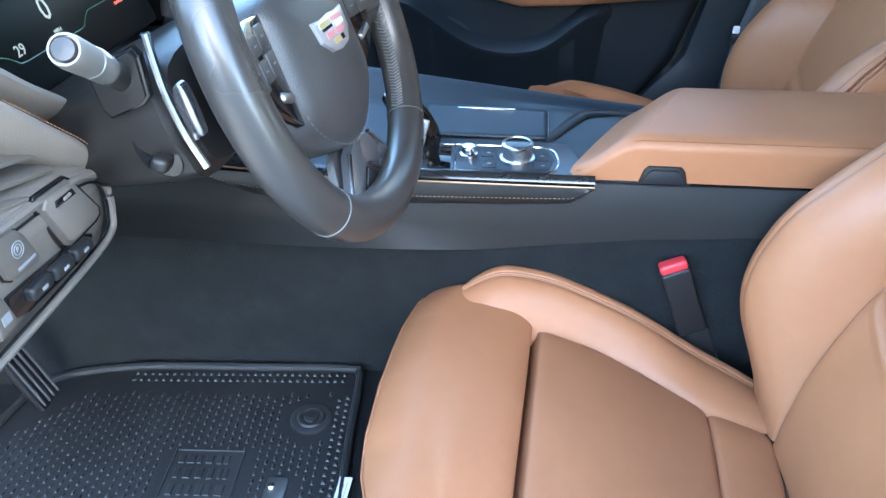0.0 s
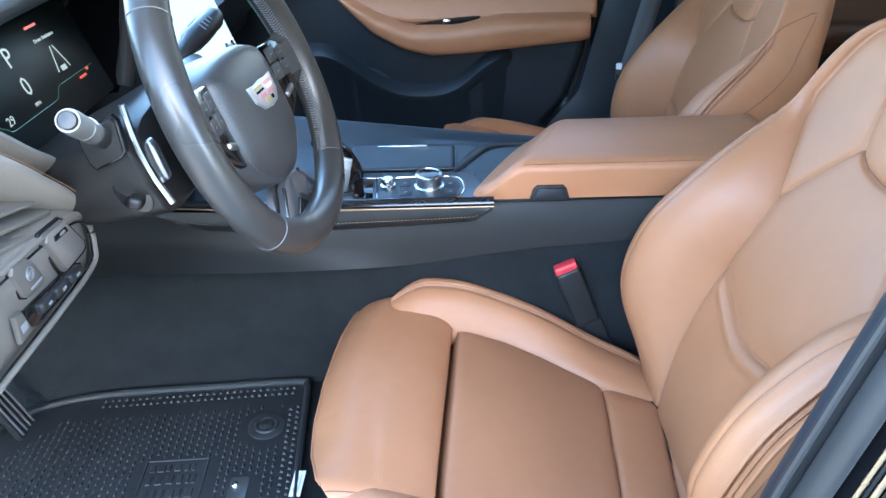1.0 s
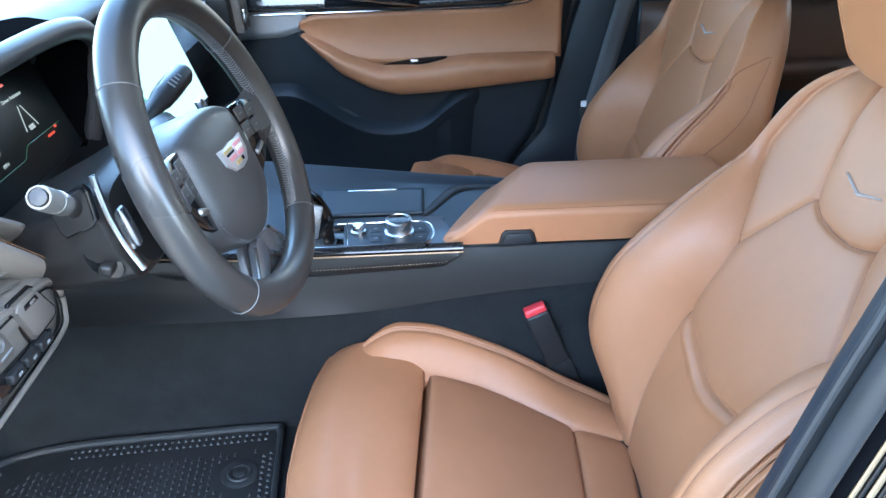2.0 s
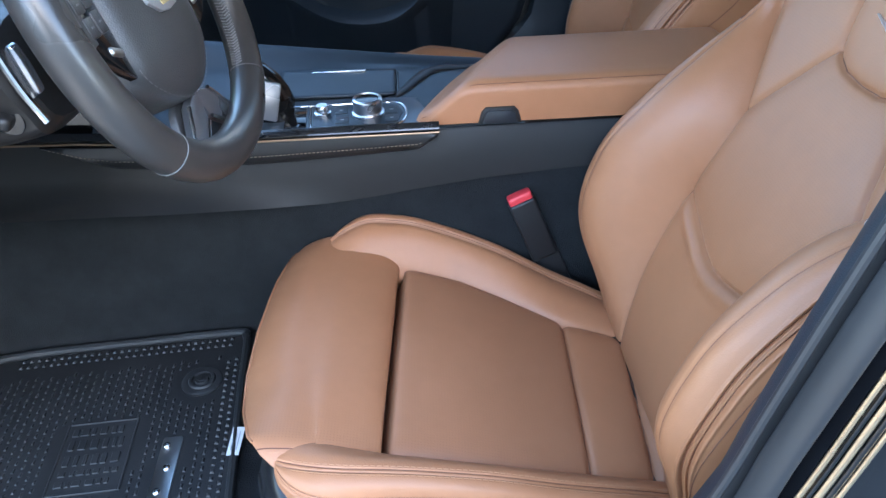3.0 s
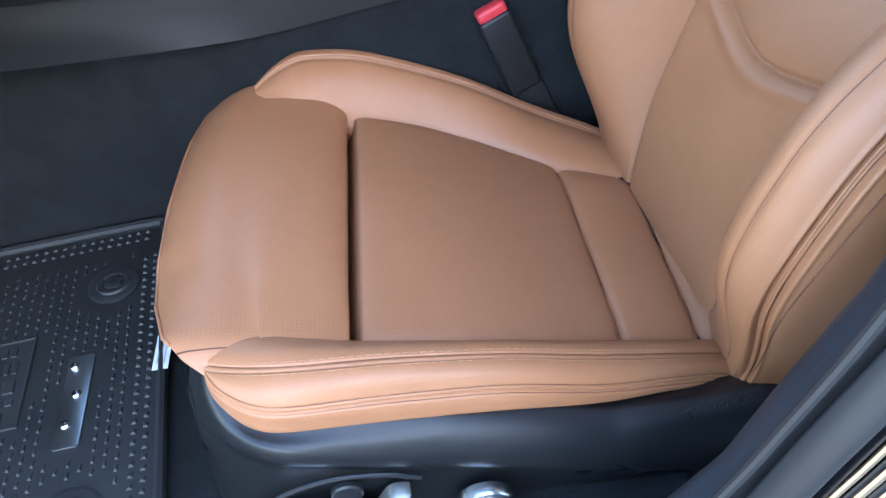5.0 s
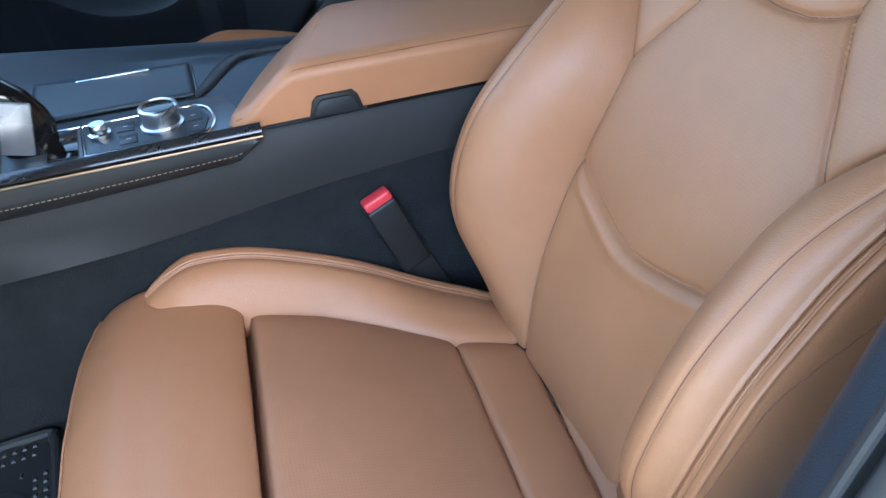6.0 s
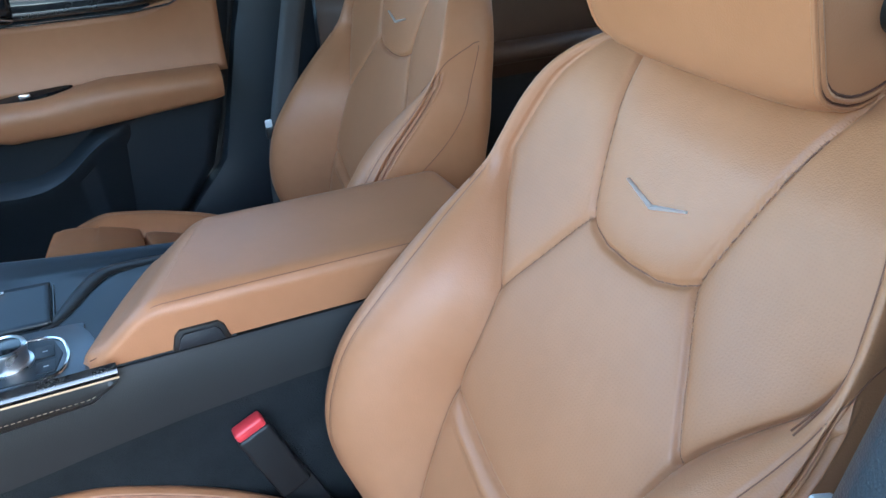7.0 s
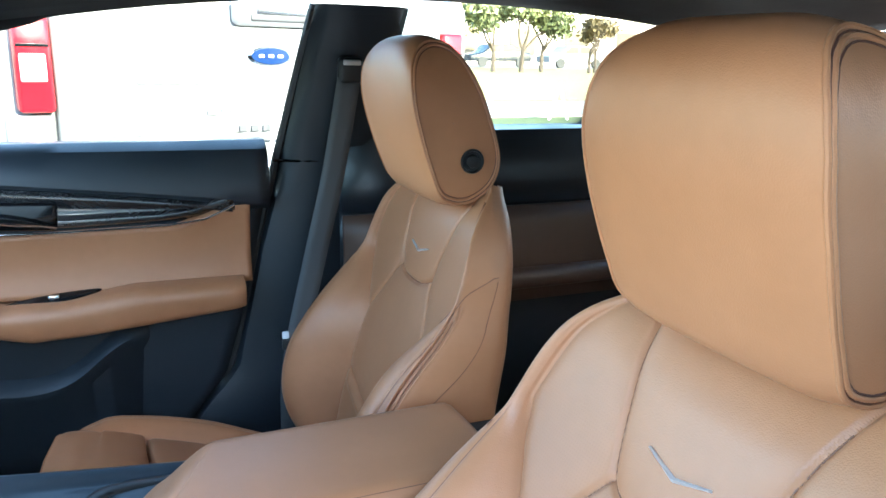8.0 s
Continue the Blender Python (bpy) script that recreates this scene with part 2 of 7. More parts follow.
def tube(path, rad, n=10, closed=False, flat=1.0, up=(0, 0, 1)):
    """A round or flattened tube along a path; rad may be a list."""
    P = np.asarray(path, float)
    m = len(P)
    R = np.broadcast_to(np.asarray(rad, float), (m,))
    T = np.roll(P, -1, 0) - np.roll(P, 1, 0) if closed else np.gradient(P, axis=0)
    T /= np.linalg.norm(T, axis=1)[:, None] + 1e-12
    N = np.cross(T, np.asarray(up, float))
    bad = np.linalg.norm(N, axis=1) < 1e-4
    N[bad] = np.cross(T[bad], (0.3, 1, 0.1))
    N /= np.linalg.norm(N, axis=1)[:, None]
    B = np.cross(N, T)
    a = np.linspace(0, 2 * np.pi, n, endpoint=False)
    S = P[:, None] + R[:, None, None] * (np.cos(a)[None, :, None] * N[:, None] + flat * np.sin(a)[None, :, None] * B[:, None])
    if closed:
        S = np.concatenate([S, S[:1]])
    return loft(S, caps=not closed)


def rbox(size, r=0.004, seg=2, at=None):
    """A box with rounded edges, as a bmesh; at: a matrix."""
    bm = bmesh.new()
    bmesh.ops.create_cube(bm, size=1.0)
    bmesh.ops.scale(bm, vec=size, verts=bm.verts)
    if r:
        bmesh.ops.bevel(bm, geom=list(bm.edges), offset=min(r, min(size) * 0.49), segments=seg, affect="EDGES", profile=0.5)
    if at is not None:
        bmesh.ops.transform(bm, matrix=at, verts=bm.verts)
    return bm


def lathe(profile, n=32, m=None):
    """Verts and faces of a profile of (radius, height) turned round z, then laid by the matrix m."""
    a = np.linspace(0, 2 * np.pi, n, endpoint=False)
    S = np.array([[(r * np.cos(t), r * np.sin(t), h) for t in a] for r, h in profile])
    v, f = loft(S, caps=True)
    if m is not None:
        v = [m @ Vector(p) for p in v]
    return v, f


def prism(outline, depth, m=None, r=0.0, seg=2):
    """An outline of (a, b) drawn out along its normal, with its front edge rounded, as a bmesh."""
    bm = bmesh.new()
    vs = [bm.verts.new((a, b, 0)) for a, b in outline]
    f = bm.faces.new(vs)
    if f.normal.z < 0:
        f.normal_flip()
    ex = bmesh.ops.extrude_face_region(bm, geom=[f])
    top = [g for g in ex["geom"] if isinstance(g, bmesh.types.BMVert)]
    bmesh.ops.translate(bm, vec=(0, 0, depth), verts=top)
    if r:
        bm.normal_update()
        es = [e for e in bm.edges if all(abs(v.co.z - depth) < 1e-7 for v in e.verts)]
        bmesh.ops.bevel(bm, geom=es, offset=r, segments=seg, affect="EDGES", profile=0.5)
    if m is not None:
        bmesh.ops.transform(bm, matrix=m, verts=bm.verts)
    return bm


def basis(origin, a, b):
    """The matrix whose x runs along a, y as near b as may be, z across both."""
    a = Vector(a).normalized()
    c = a.cross(Vector(b)).normalized()
    return Matrix.Translation(origin) @ Matrix((a, c.cross(a), c)).transposed().to_4x4()


def ease(t):
    t = np.clip(t, 0, 1)
    return t * t * (3 - 2 * t)


def near_line(w, s, line):
    """Distance of points (w, s) from a polyline."""
    L = np.asarray(line, float)
    best = np.full(np.shape(w), 9.0)
    for (x0, y0), (x1, y1) in zip(L[:-1], L[1:]):
        dx, dy = x1 - x0, y1 - y0
        t = np.clip(((w - x0) * dx + (s - y0) * dy) / (dx * dx + dy * dy + 1e-12), 0, 1)
        best = np.minimum(best, np.hypot(w - x0 - t * dx, s - y0 - t * dy))
    return best


def stitches(path, normals, length=0.0042, gap=0.0022, rad=0.00055):
    """A row of thread stitches along a path, lying on the surface."""
    P = np.asarray(path, float)
    N = np.asarray(normals, float)
    seg = np.linalg.norm(np.diff(P, axis=0), axis=1)
    at = np.r_[0, np.cumsum(seg)]
    out = []
    d = 0.0
    while d + length < at[-1]:
        ends = [np.array([np.interp(e, at, P[:, i]) for i in range(3)]) for e in (d, d + length)]
        nn = np.array([np.interp(d + length / 2, at, N[:, i]) for i in range(3)])
        nn /= np.linalg.norm(nn) + 1e-9
        t = (ends[1] - ends[0]) / (np.linalg.norm(ends[1] - ends[0]) + 1e-9)
        b = np.cross(nn, t)
        ring = [(-1, 0.0), (0, 1.2), (1, 0.0)]
        V = [e + rad * (x * b + y * nn) for e in ends for x, y in ring]
        out.append((V, [(0, 1, 4, 3), (1, 2, 5, 4), (0, 2, 1), (3, 4, 5)]))
        d += length + gap
    return joined(*out) if out else ([], [])

# ---- ground and car shell ----
GROUND = 0.10
LOT = textured("worn_concrete_lot", (0.33, 0.305, 0.27), (0.25, 0.23, 0.205), 0.9, grain=120, bump=0.6, cloud=0.6, depth=0.004)
GRASS = textured("dry_grass", (0.16, 0.17, 0.045), (0.09, 0.11, 0.03), 0.95, grain=40, bump=0.8, cloud=0.8, depth=0.03)
CONCRETE = textured("concrete", (0.42, 0.40, 0.37), (0.34, 0.33, 0.30), 0.85, grain=60, bump=0.4, cloud=1.2, depth=0.003)


def slab(name, x0, x1, y0, y1, z0, z1, material, label, category, kind="structure", r=0.01):
    ob = part(name, rbox((x1 - x0, y1 - y0, z1 - z0), r, 2, Matrix.Translation(((x0 + x1) / 2, (y0 + y1) / 2, (z0 + z1) / 2))), material)
    return tagged(ob, label, category, kind=kind)


def bank(x, y):
    """The ground's height: level round the car, a gentle rise beyond the far road."""
    return GROUND + 0.55 * float(ease((y - 19) / 20.0))


_g = [-400, -60, -20, -5, 5, 20, 60, 400]
_h = [-400, -60, -10, 0, 6, 12, 19, 24, 29, 34, 39, 60, 400]
tagged(part("ground", sheet("ground", [[(x, y, bank(x, y)) for x in _g] for y in _h], flip=True), LOT), "worn pale concrete parking lot", "ground", kind="structure")

floor = tagged(part("floor", rbox((2.9, 1.42, 0.05), 0.01, 1, Matrix.Translation((0.1, 0, 0.42))), CARPET), "black carpeted car floor", "floor", kind="structure")
tagged(part("underbody", rbox((3.6, 1.30, 0.30), 0.05, 2, Matrix.Translation((0.2, 0, 0.245))), BLACK_HARD), "dark underbody of the parked car", "car body", kind="structure")
# footwell and tunnel carpet, leaning out towards the floor
tz = np.array([0.44, 0.47, 0.52, 0.60, 0.70, 0.74])
ty = np.array([-0.140, -0.140, -0.142, -0.146, -0.122, -0.118])


def tunnel_y(x, k):
    """Side of the tunnel at x; its foot swings out towards the pedals."""
    foot = np.interp(x, [-1.45, -1.10, -1.03, -0.93, -0.74, -0.58, 0.35], [-0.28, -0.215, -0.172, -0.147, -0.131, -0.122, -0.122])
    up_ = ty[k] - 0.03 * float(ease((-0.9 - x) / 0.4))
    return up_ + (foot - up_) * (1.0, 1.0, 0.55, 0.15, 0.0, 0.0)[k]


tunnel = sheet("tunnel_carpet", [[(x, tunnel_y(x, k), z) for k, z in enumerate(tz)] for x in np.linspace(-1.45, 0.35, 60)], flip=False)
tagged(part("tunnel_carpet", tunnel, CARPET), "black carpet on the transmission tunnel", "carpet", kind="structure")
tun2 = sheet("tunnel_carpet", [[(x, -y, z) for y, z in zip(ty, tz)] for x in np.linspace(-1.45, 0.35, 40)], flip=True)
tagged(part("tunnel_carpet", tun2, CARPET), "black carpet on the passenger side tunnel", "carpet", kind="structure")
fw = sheet("firewall_carpet", [[(x, y, z) for x, z in ((-1.05, 0.445), (-1.18, 0.46), (-1.30, 0.52), (-1.42, 0.64), (-1.50, 0.80), (-1.50, 1.05))] for y in np.linspace(-0.72, 0.72, 20)], flip=False)
tagged(part("firewall_carpet", fw, CARPET), "black carpeted toe board under the dashboard", "carpet", kind="structure")

# headliner, windscreen header and rear
hl = [[(x, y, 1.534 - 0.058 * (abs(y) / 0.62) ** 2.6 - 0.085 * ((x - 0.40) / 0.9) ** 2) for y in np.linspace(-0.60, 0.60, 24)] for x in np.linspace(-0.50, 1.25, 30)]
ceil = part("ceiling", sheet("ceiling", hl, flip=True), HEADLINER)
md = ceil.modifiers.new("skin", "SOLIDIFY")
md.thickness, md.offset = 0.05, 1
tagged(ceil, "black cloth car headliner", "ceiling", kind="structure")


def bar_along(name, pts, wide, thick, material, label, category, up=(0, 1, 0), n=16):
    P = spline(pts, 30)
    v, f = tube(P, wide, n, flat=thick / wide, up=up)
    return tagged(part(name, mesh_of(name, v, f), material), label, category, kind="structure")


# unseen frame, added and set low enough to keep sun off the far door
bar_along("rear_door_frame", [(0.16, -0.632, 1.412), (0.45, -0.634, 1.447), (0.75, -0.628, 1.444), (1.05, -0.61, 1.405), (1.40, -0.56, 1.30)], 0.028, 0.02, HEADLINER, "black window frame of the rear door", "door frame")
for s in (1, -1):
    bar_along("roof_rail", [(-0.62, s * 0.60, 1.330), (-0.36, s * 0.62, 1.392), (-0.26, s * 0.62, 1.420), (0.15, s * 0.625, 1.470), (0.60, s * 0.62, 1.487), (0.95, s * 0.605, 1.437), (1.45, s * 0.53, 1.33), (1.75, s * 0.48, 1.18)], 0.035, 0.03, HEADLINER, "black trimmed roof rail over the side windows", "roof rail")
    bar_along("a_pillar", [(-0.60, s * 0.60, 1.335), (-0.85, s * 0.645, 1.23), (-1.18, s * 0.68, 1.08)], 0.045, 0.04, HEADLINER, "black windscreen pillar trim", "pillar")
bar_along("windscreen_header", [(-0.50, -0.6, 1.37), (-0.54, 0, 1.45), (-0.50, 0.6, 1.37)], 0.03, 0.04, HEADLINER, "black header above the windscreen", "header", up=(0, 0, 1))
tagged(part("rear_bulkhead", rbox((0.05, 1.36, 0.72), 0.02, 2, Matrix.Translation((1.42, 0, 0.78)) @ Matrix.Rotation(0.3, 4, "Y")), BLACK_SOFT), "dark panel behind the rear seat", "bulkhead", kind="structure")
shelf = part("rear_shelf", rbox((0.50, 1.30, 0.03), 0.01, 2, Matrix.Translation((1.66, 0, 1.10))), HEADLINER)
tagged(shelf, "black parcel shelf under the rear window", "shelf", kind="structure")

# ---- seats ----
def face_split(P, flip, pick, uv, N, punch):
    """Splits a grid of points into meshes by the class that pick gives each cell; the pieces keep the whole surface's normals."""
    m, n = P.shape[:2]
    f0 = np.array(grid_faces(m, n, flip=flip))
    V = P.reshape(-1, 3)
    fn = np.cross(V[f0[:, 1]] - V[f0[:, 0]], V[f0[:, 2]] - V[f0[:, 0]])
    if (fn * N.reshape(-1, 3)[f0[:, 0]]).sum() < 0:
        N = -N
    faces = np.array(grid_faces(m, n, flip=flip))
    out = {}
    for k in sorted(set(pick.ravel())):
        f = faces[pick.ravel() == k]
        used, inv = np.unique(f, return_inverse=True)
        out[k] = (P.reshape(-1, 3)[used], inv.reshape(f.shape), uv.reshape(-1, 2)[used], N.reshape(-1, 3)[used], punch.ravel()[used])
    return out


def panel_mesh(name, v, f, uv, nor, punch):
    me = mesh_of(name, v, f, uv, sharp=0)
    me.normals_split_custom_set_from_vertices([tuple(map(float, n)) for n in nor])
    at = me.attributes.new("punch", "FLOAT", "POINT")
    at.data.foreach_set("value", np.asarray(punch, dtype=np.float32))
    return me


def smoothed(path, k):
    """A path evened out over 2k+1 points."""
    P = np.pad(np.asarray(path, float), ((k, k), (0, 0)), mode="edge")
    return np.stack([np.convolve(P[:, i], np.ones(2 * k + 1) / (2 * k + 1), mode="valid") for i in range(3)], 1)


def row_normals(P):
    du, dv = np.gradient(P, axis=1), np.gradient(P, axis=0)
    N = np.cross(dv, du)
    return N / (np.linalg.norm(N, axis=2)[..., None] + 1e-12)


BACK_TILT = radians(22.5)
CUSH_TILT = radians(17)


def make_seat(name, cx, yc, dz, sgn, label, hr_shift=0.0, cush=(0.0, 0.0), fine=2, tilt=BACK_TILT, hr_up=0.0):
    seat = thing(name, label, "car seat", "front seats")
    flip = sgn < 0

    # -- backrest
    up = np.array([math.sin(tilt), 0, math.cos(tilt)])
    nrm = np.array([-math.cos(tilt), 0, math.sin(tilt)])
    org = np.array([cx, yc, 0.52 + dz])
    lat = np.array([0, sgn, 0])

    def bp(w, s, d):
        w, s, d = np.broadcast_arrays(w, s, d)
        return org + w[..., None] * lat + s[..., None] * up + d[..., None] * nrm

    ns = 180 * fine
    S = np.linspace(-0.03, 0.665, ns)
    wo = np.interp(S, [-0.03, 0, .05, .10, .15, .20, .29, .35, .42, .45, .47, .53, .58, .61, .64, .665], [.185, .198, .221, .237, .246, .249, .246, .242, .242, .236, .228, .222, .206, .190, .168, .13])
    ws = np.interp(S, [-0.03, .02, .06, .12, .18, .25, .31, .366, .395, .45, .475, .5, .57, .61, .665], [.106, .112, .120, .130, .134, .135, .131, .137, .156, .194, .216, .210, .194, .176, .118])
    A = np.interp(S, [-0.03, 0, .03, .05, .08, .10, .12, .17, .25, .29, .35, .42, .45, .48, .56, .62, .66], [.0, .006, .020, .034, .058, .073, .087, .102, .104, .093, .076, .044, .028, .018, .018, .012, 0])
    d0 = np.interp(S, [-0.03, 0.02, .1, .2, .25, .3, .36, .42, .48, .55, .6, .665], [.0, .016, .030, .034, .034, .032, .026, .018, .011, .008, .004, -.03])
    for arr in (wo, ws, A, d0):
        kk = 8 * fine
        arr[:] = np.convolve(np.pad(arr, kk, mode="edge"), np.ones(2 * kk + 1) / (2 * kk + 1), mode="valid")
    th = np.interp(S, [-0.03, 0.25, 0.5, 0.665], [0.125, 0.112, 0.085, 0.060])
    per = [17 * fine, 17 * fine, 7 * fine, 10, 8, 8, 8, 24 * fine, 24 * fine, 8, 6, 6]
    seam_at, crest_at, pipe_at = sum(per[:3]), sum(per[:6]) + 2, sum(per[:7]) + 14 * fine

    def half_back(wo, A, ws):
        """One half of the backrest: columns from the middle round the bolster to the rear."""
        ln_ = wo - ws
        K = np.array([
            [0 * S, d0], [0.5 * ws, d0], [ws - 0.014, d0 + 0.003], [ws, d0 + 0.003], [ws + 0.20 * ln_, d0 + 0.56 * A],
            [ws + 0.40 * ln_, d0 + 0.87 * A], [ws + 0.62 * ln_, d0 + A], [ws + 0.84 * ln_, d0 + 0.90 * A], [wo - 0.001, d0 + 0.56 * A - 0.006],
            [wo, -0.30 * th], [wo - 0.008, -0.68 * th], [wo - 0.036, -0.95 * th], [0.6 * wo, -th]])
        cols = []
        Q = np.concatenate([[2 * K[0] - K[1]], K, [2 * K[-1] - K[-2]]])
        Q[0] = [-K[1][0], K[1][1]]
        for i, n in enumerate(per):
            a, b, c, d = Q[i:i + 4]
            for t in np.linspace(0, 1, n, endpoint=False):
                cols.append(0.5 * (2 * b + (c - a) * t + (2 * a - 5 * b + 4 * c - d) * t**2 + (3 * b - a - 3 * c + d) * t**3))
        cols.append(K[-1])
        return np.array(cols)

    half = half_back(wo, A, ws)
    full = np.concatenate([half[:0:-1] * np.array([-1, 1])[None, :, None], half])
    W, D = full[:, 0].T.copy(), full[:, 1].T.copy()
    nh = len(half)
    U = np.abs(np.arange(W.shape[1]) - (nh - 1))[None, :] + 0 * W
    SS = S[:, None] + 0 * W

    lumbar = [(-.135, .252), (-.10, .239), (-.06, .226), (-.03, .218), (0, .214), (.03, .218), (.06, .226), (.10, .239), (.135, .252)]
    diag = [(.137, .366), (.069, .481)]
    badge = [(.118, .66), (.106, .615), (.094, .57), (.080, .52), (.069, .481), (.056, .473), (.034, .466), (0, .464)]
    badge_full = badge + [(-w, s) for w, s in badge[::-1]]
    front = U <= seam_at
    groove = np.zeros_like(W)
    for line, depth in ((lumbar, 1.0), (diag, 1.0), ([(-w, s) for w, s in diag], 1.0), (badge_full, 1.0)):
        r = near_line(W, SS, line)
        groove += front * (depth * (0.0042 * np.exp(-(r / 0.0024) ** 2) + 0.0055 * np.exp(-r / 0.013)))
    fade = 1 - ease((SS - 0.47) / 0.03)
    ws_at = ws[:, None]
    r = np.abs(W) - ws_at
    groove += fade * (U < pipe_at) * (0.004 * np.exp(-(r / 0.0024) ** 2) + 0.005 * np.exp(-np.abs(r) / 0.012))
    D -= groove
    # the lumbar pad swells up to its crease
    below = np.interp(np.abs(W), [0, .03, .06, .10, .135], [.214, .218, .226, .239, .252]) - SS
    D += front * 0.005 * np.exp(-((below - 0.015) / 0.010) ** 2) * ease((0.137 - np.abs(W)) / 0.05)
    P = bp(W, SS, D)
    N = row_normals(P)
    if (N[:, nh - 1] * nrm).sum() < 0:
        N = -N
    # two fine channels with a raised cord between them run down each bolster's side
    arc = np.concatenate([np.zeros((ns, 1)), np.cumsum(np.linalg.norm(np.diff(P, axis=1), axis=2), axis=1)], axis=1)
    low = ease((SS + 0.01) / 0.03) * (1 - ease((SS - 0.46) / 0.03))
    for c in (1, -1):
        r = arc - arc[:, nh - 1 + c * pipe_at][:, None]
        g2 = 0.0046 * (np.exp(-((r - 0.0040) / 0.0013) ** 2) + np.exp(-((r + 0.0040) / 0.0013) ** 2)) + 0.004 * np.exp(-np.abs(r) / 0.007) - 0.0016 * np.exp(-(np.abs(r) - 0.0078) ** 2 / 0.002 ** 2)
        r = arc - arc[:, nh - 1 + c * (crest_at + (0, -3, 6)[(c > 0) * (1 if sgn > 0 else 2)])][:, None]
        g2 += 0.0014 * np.exp(-(r / 0.0014) ** 2) + 0.0012 * np.exp(-np.abs(r) / 0.006)
        P -= (low * g2)[..., None] * N
    N = row_normals(P)
    if (N[:, nh - 1] * nrm).sum() < 0:
        N = -N
    seams = np.minimum.reduce([near_line(W, SS, q) for q in (lumbar, diag, [(-w, s) for w, s in diag], badge_full)] + [np.abs(np.abs(W) - ws_at)])
    punch = 0.55 * ease((seams - 0.004) / 0.006) * (0.35 + 0.65 * ease((0.60 - SS) / 0.1)) * ease((SS - 0.19) / 0.05)
    uv = np.stack([W, SS], -1)

    def centre(a):
        return (a[:-1, :-1] + a[1:, :-1] + a[1:, 1:] + a[:-1, 1:]) / 4

    cw, cs, cu = centre(W), centre(SS), centre(U)
    aw = np.abs(cw)
    bw = np.interp(cs, [s for w, s in badge[::-1]], [w for w, s in badge[::-1]], left=-1)
    lum = np.interp(aw, [0, .03, .06, .10, .135], [.214, .218, .226, .239, .252])
    dg = np.interp(aw, [.069, .137], [.481, .366])
    cls = np.full(cw.shape, 2)
    cls[cs < lum] = 1
    cls[(cs > dg) & (aw >= .06)] = 3
    cls[(aw < bw)] = 4
    cls[(cu > seam_at) & (cs < 0.49)] = 5
    cls[(cu > pipe_at)] = 6
    side = cw > 0
    cls = cls * 2 + (side & (cls >= 5)) + (side & (cls == 3))
    names = {2: ("lumbar_panel", TAN), 4: ("back_insert", TAN_HOLES), 6: ("shoulder_panel", TAN_HOLES), 7: ("shoulder_panel", TAN_HOLES), 8: ("badge_panel", TAN),
             10: ("back_bolster", TAN), 11: ("back_bolster", TAN), 12: ("side_panel", TAN), 13: ("side_panel", TAN)}
    for k, (v, f, t, nn, pu) in face_split(P, flip, cls, uv, N, punch).items():
        nm, mt = names[k]
        part(nm, panel_mesh(nm, v, f, t, nn, pu), mt, seat)
    rear = np.array([[bp(np.array(x * 0.6 * wo[i]), np.array(S[i]), np.array(-th[i] - 0.012 * (1 - x * x))) for x in np.linspace(-1, 1, 9)] for i in range(0, ns, 6)])
    part("back_shell", sheet("back_shell", rear, flip=not flip), BLACK_SOFT, seat, "black moulded shell behind the backrest")

    # -- dark closing lines where the panels meet
    mids = slice(nh - 1 - seam_at, nh - 1 + seam_at + 1)

    def on_back(w, s):
        i = float(np.interp(s, S, np.arange(ns)))
        i0 = min(int(i), ns - 2)
        d = [np.interp(w, W[k, mids], D[k, mids]) for k in (i0, i0 + 1)]
        return bp(np.array(w), np.array(s), np.array(d[0] + (d[1] - d[0]) * (i - i0) + 0.0002))

    def dense(line, n):
        L = np.asarray(line, float)
        t = np.r_[0, np.cumsum(np.linalg.norm(np.diff(L, axis=0), axis=1))]
        q = np.linspace(0, t[-1], n)
        return np.stack([np.interp(q, t, L[:, 0]), np.interp(q, t, L[:, 1])], 1)

    for line, sink in ((lumbar[1:-1], 0.0013), (diag, 0.0006), ([(-w, s) for w, s in diag], 0.0004), (badge_full[1:-1], 0.0)):
        part("seam", mesh_of("seam", *tube([on_back(w, s) - sink * nrm for w, s in dense(line, 90)], 0.0007, 5)), SEAMSOFT, seat)
    for c in (1, -1):
        keep = (S > 0.0) & (S < 0.475)
        part("seam", mesh_of("seam", *tube(P[keep, nh - 1 + c * seam_at] - 0.0005 * nrm, 0.0007, 5)), SEAMSOFT, seat)
        # dark tubes in both channels paint the shade of the grooves
        for k in (0.0040, -0.0040):
            line = []
            for i in np.nonzero((S > 0.0) & (S < 0.475))[0]:
                j = int(np.argmin(np.abs(arc[i] - arc[i, nh - 1 + c * pipe_at] - k)))
                line.append(P[i, j] - 0.0002 * N[i, j])
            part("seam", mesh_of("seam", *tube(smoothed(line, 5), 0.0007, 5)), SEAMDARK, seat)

    # -- thread rows beside the seams of the backrest
    keep = (S > 0.01) & (S < 0.465)
    for c in (1, -1):
        sew_at = crest_at + (0, -3, 6)[(c > 0) * (1 if sgn > 0 else 2)]
        j = (nh - 1) + c * sew_at
        part("seam", mesh_of("seam", *tube(P[keep, j], 0.0007, 5)), SEAMSOFT, seat)
        for at_, off in ((sew_at, 0.0032), (sew_at, -0.0032)):
            j = (nh - 1) + c * at_
            across = np.cross(np.gradient(P[keep, j], axis=0), N[keep, j])
            across /= np.linalg.norm(across, axis=1)[:, None] + 1e-9
            v, f = stitches(P[keep, j] + 0.0006 * N[keep, j] + off * across, N[keep, j], 0.005, 0.002, 0.00045)
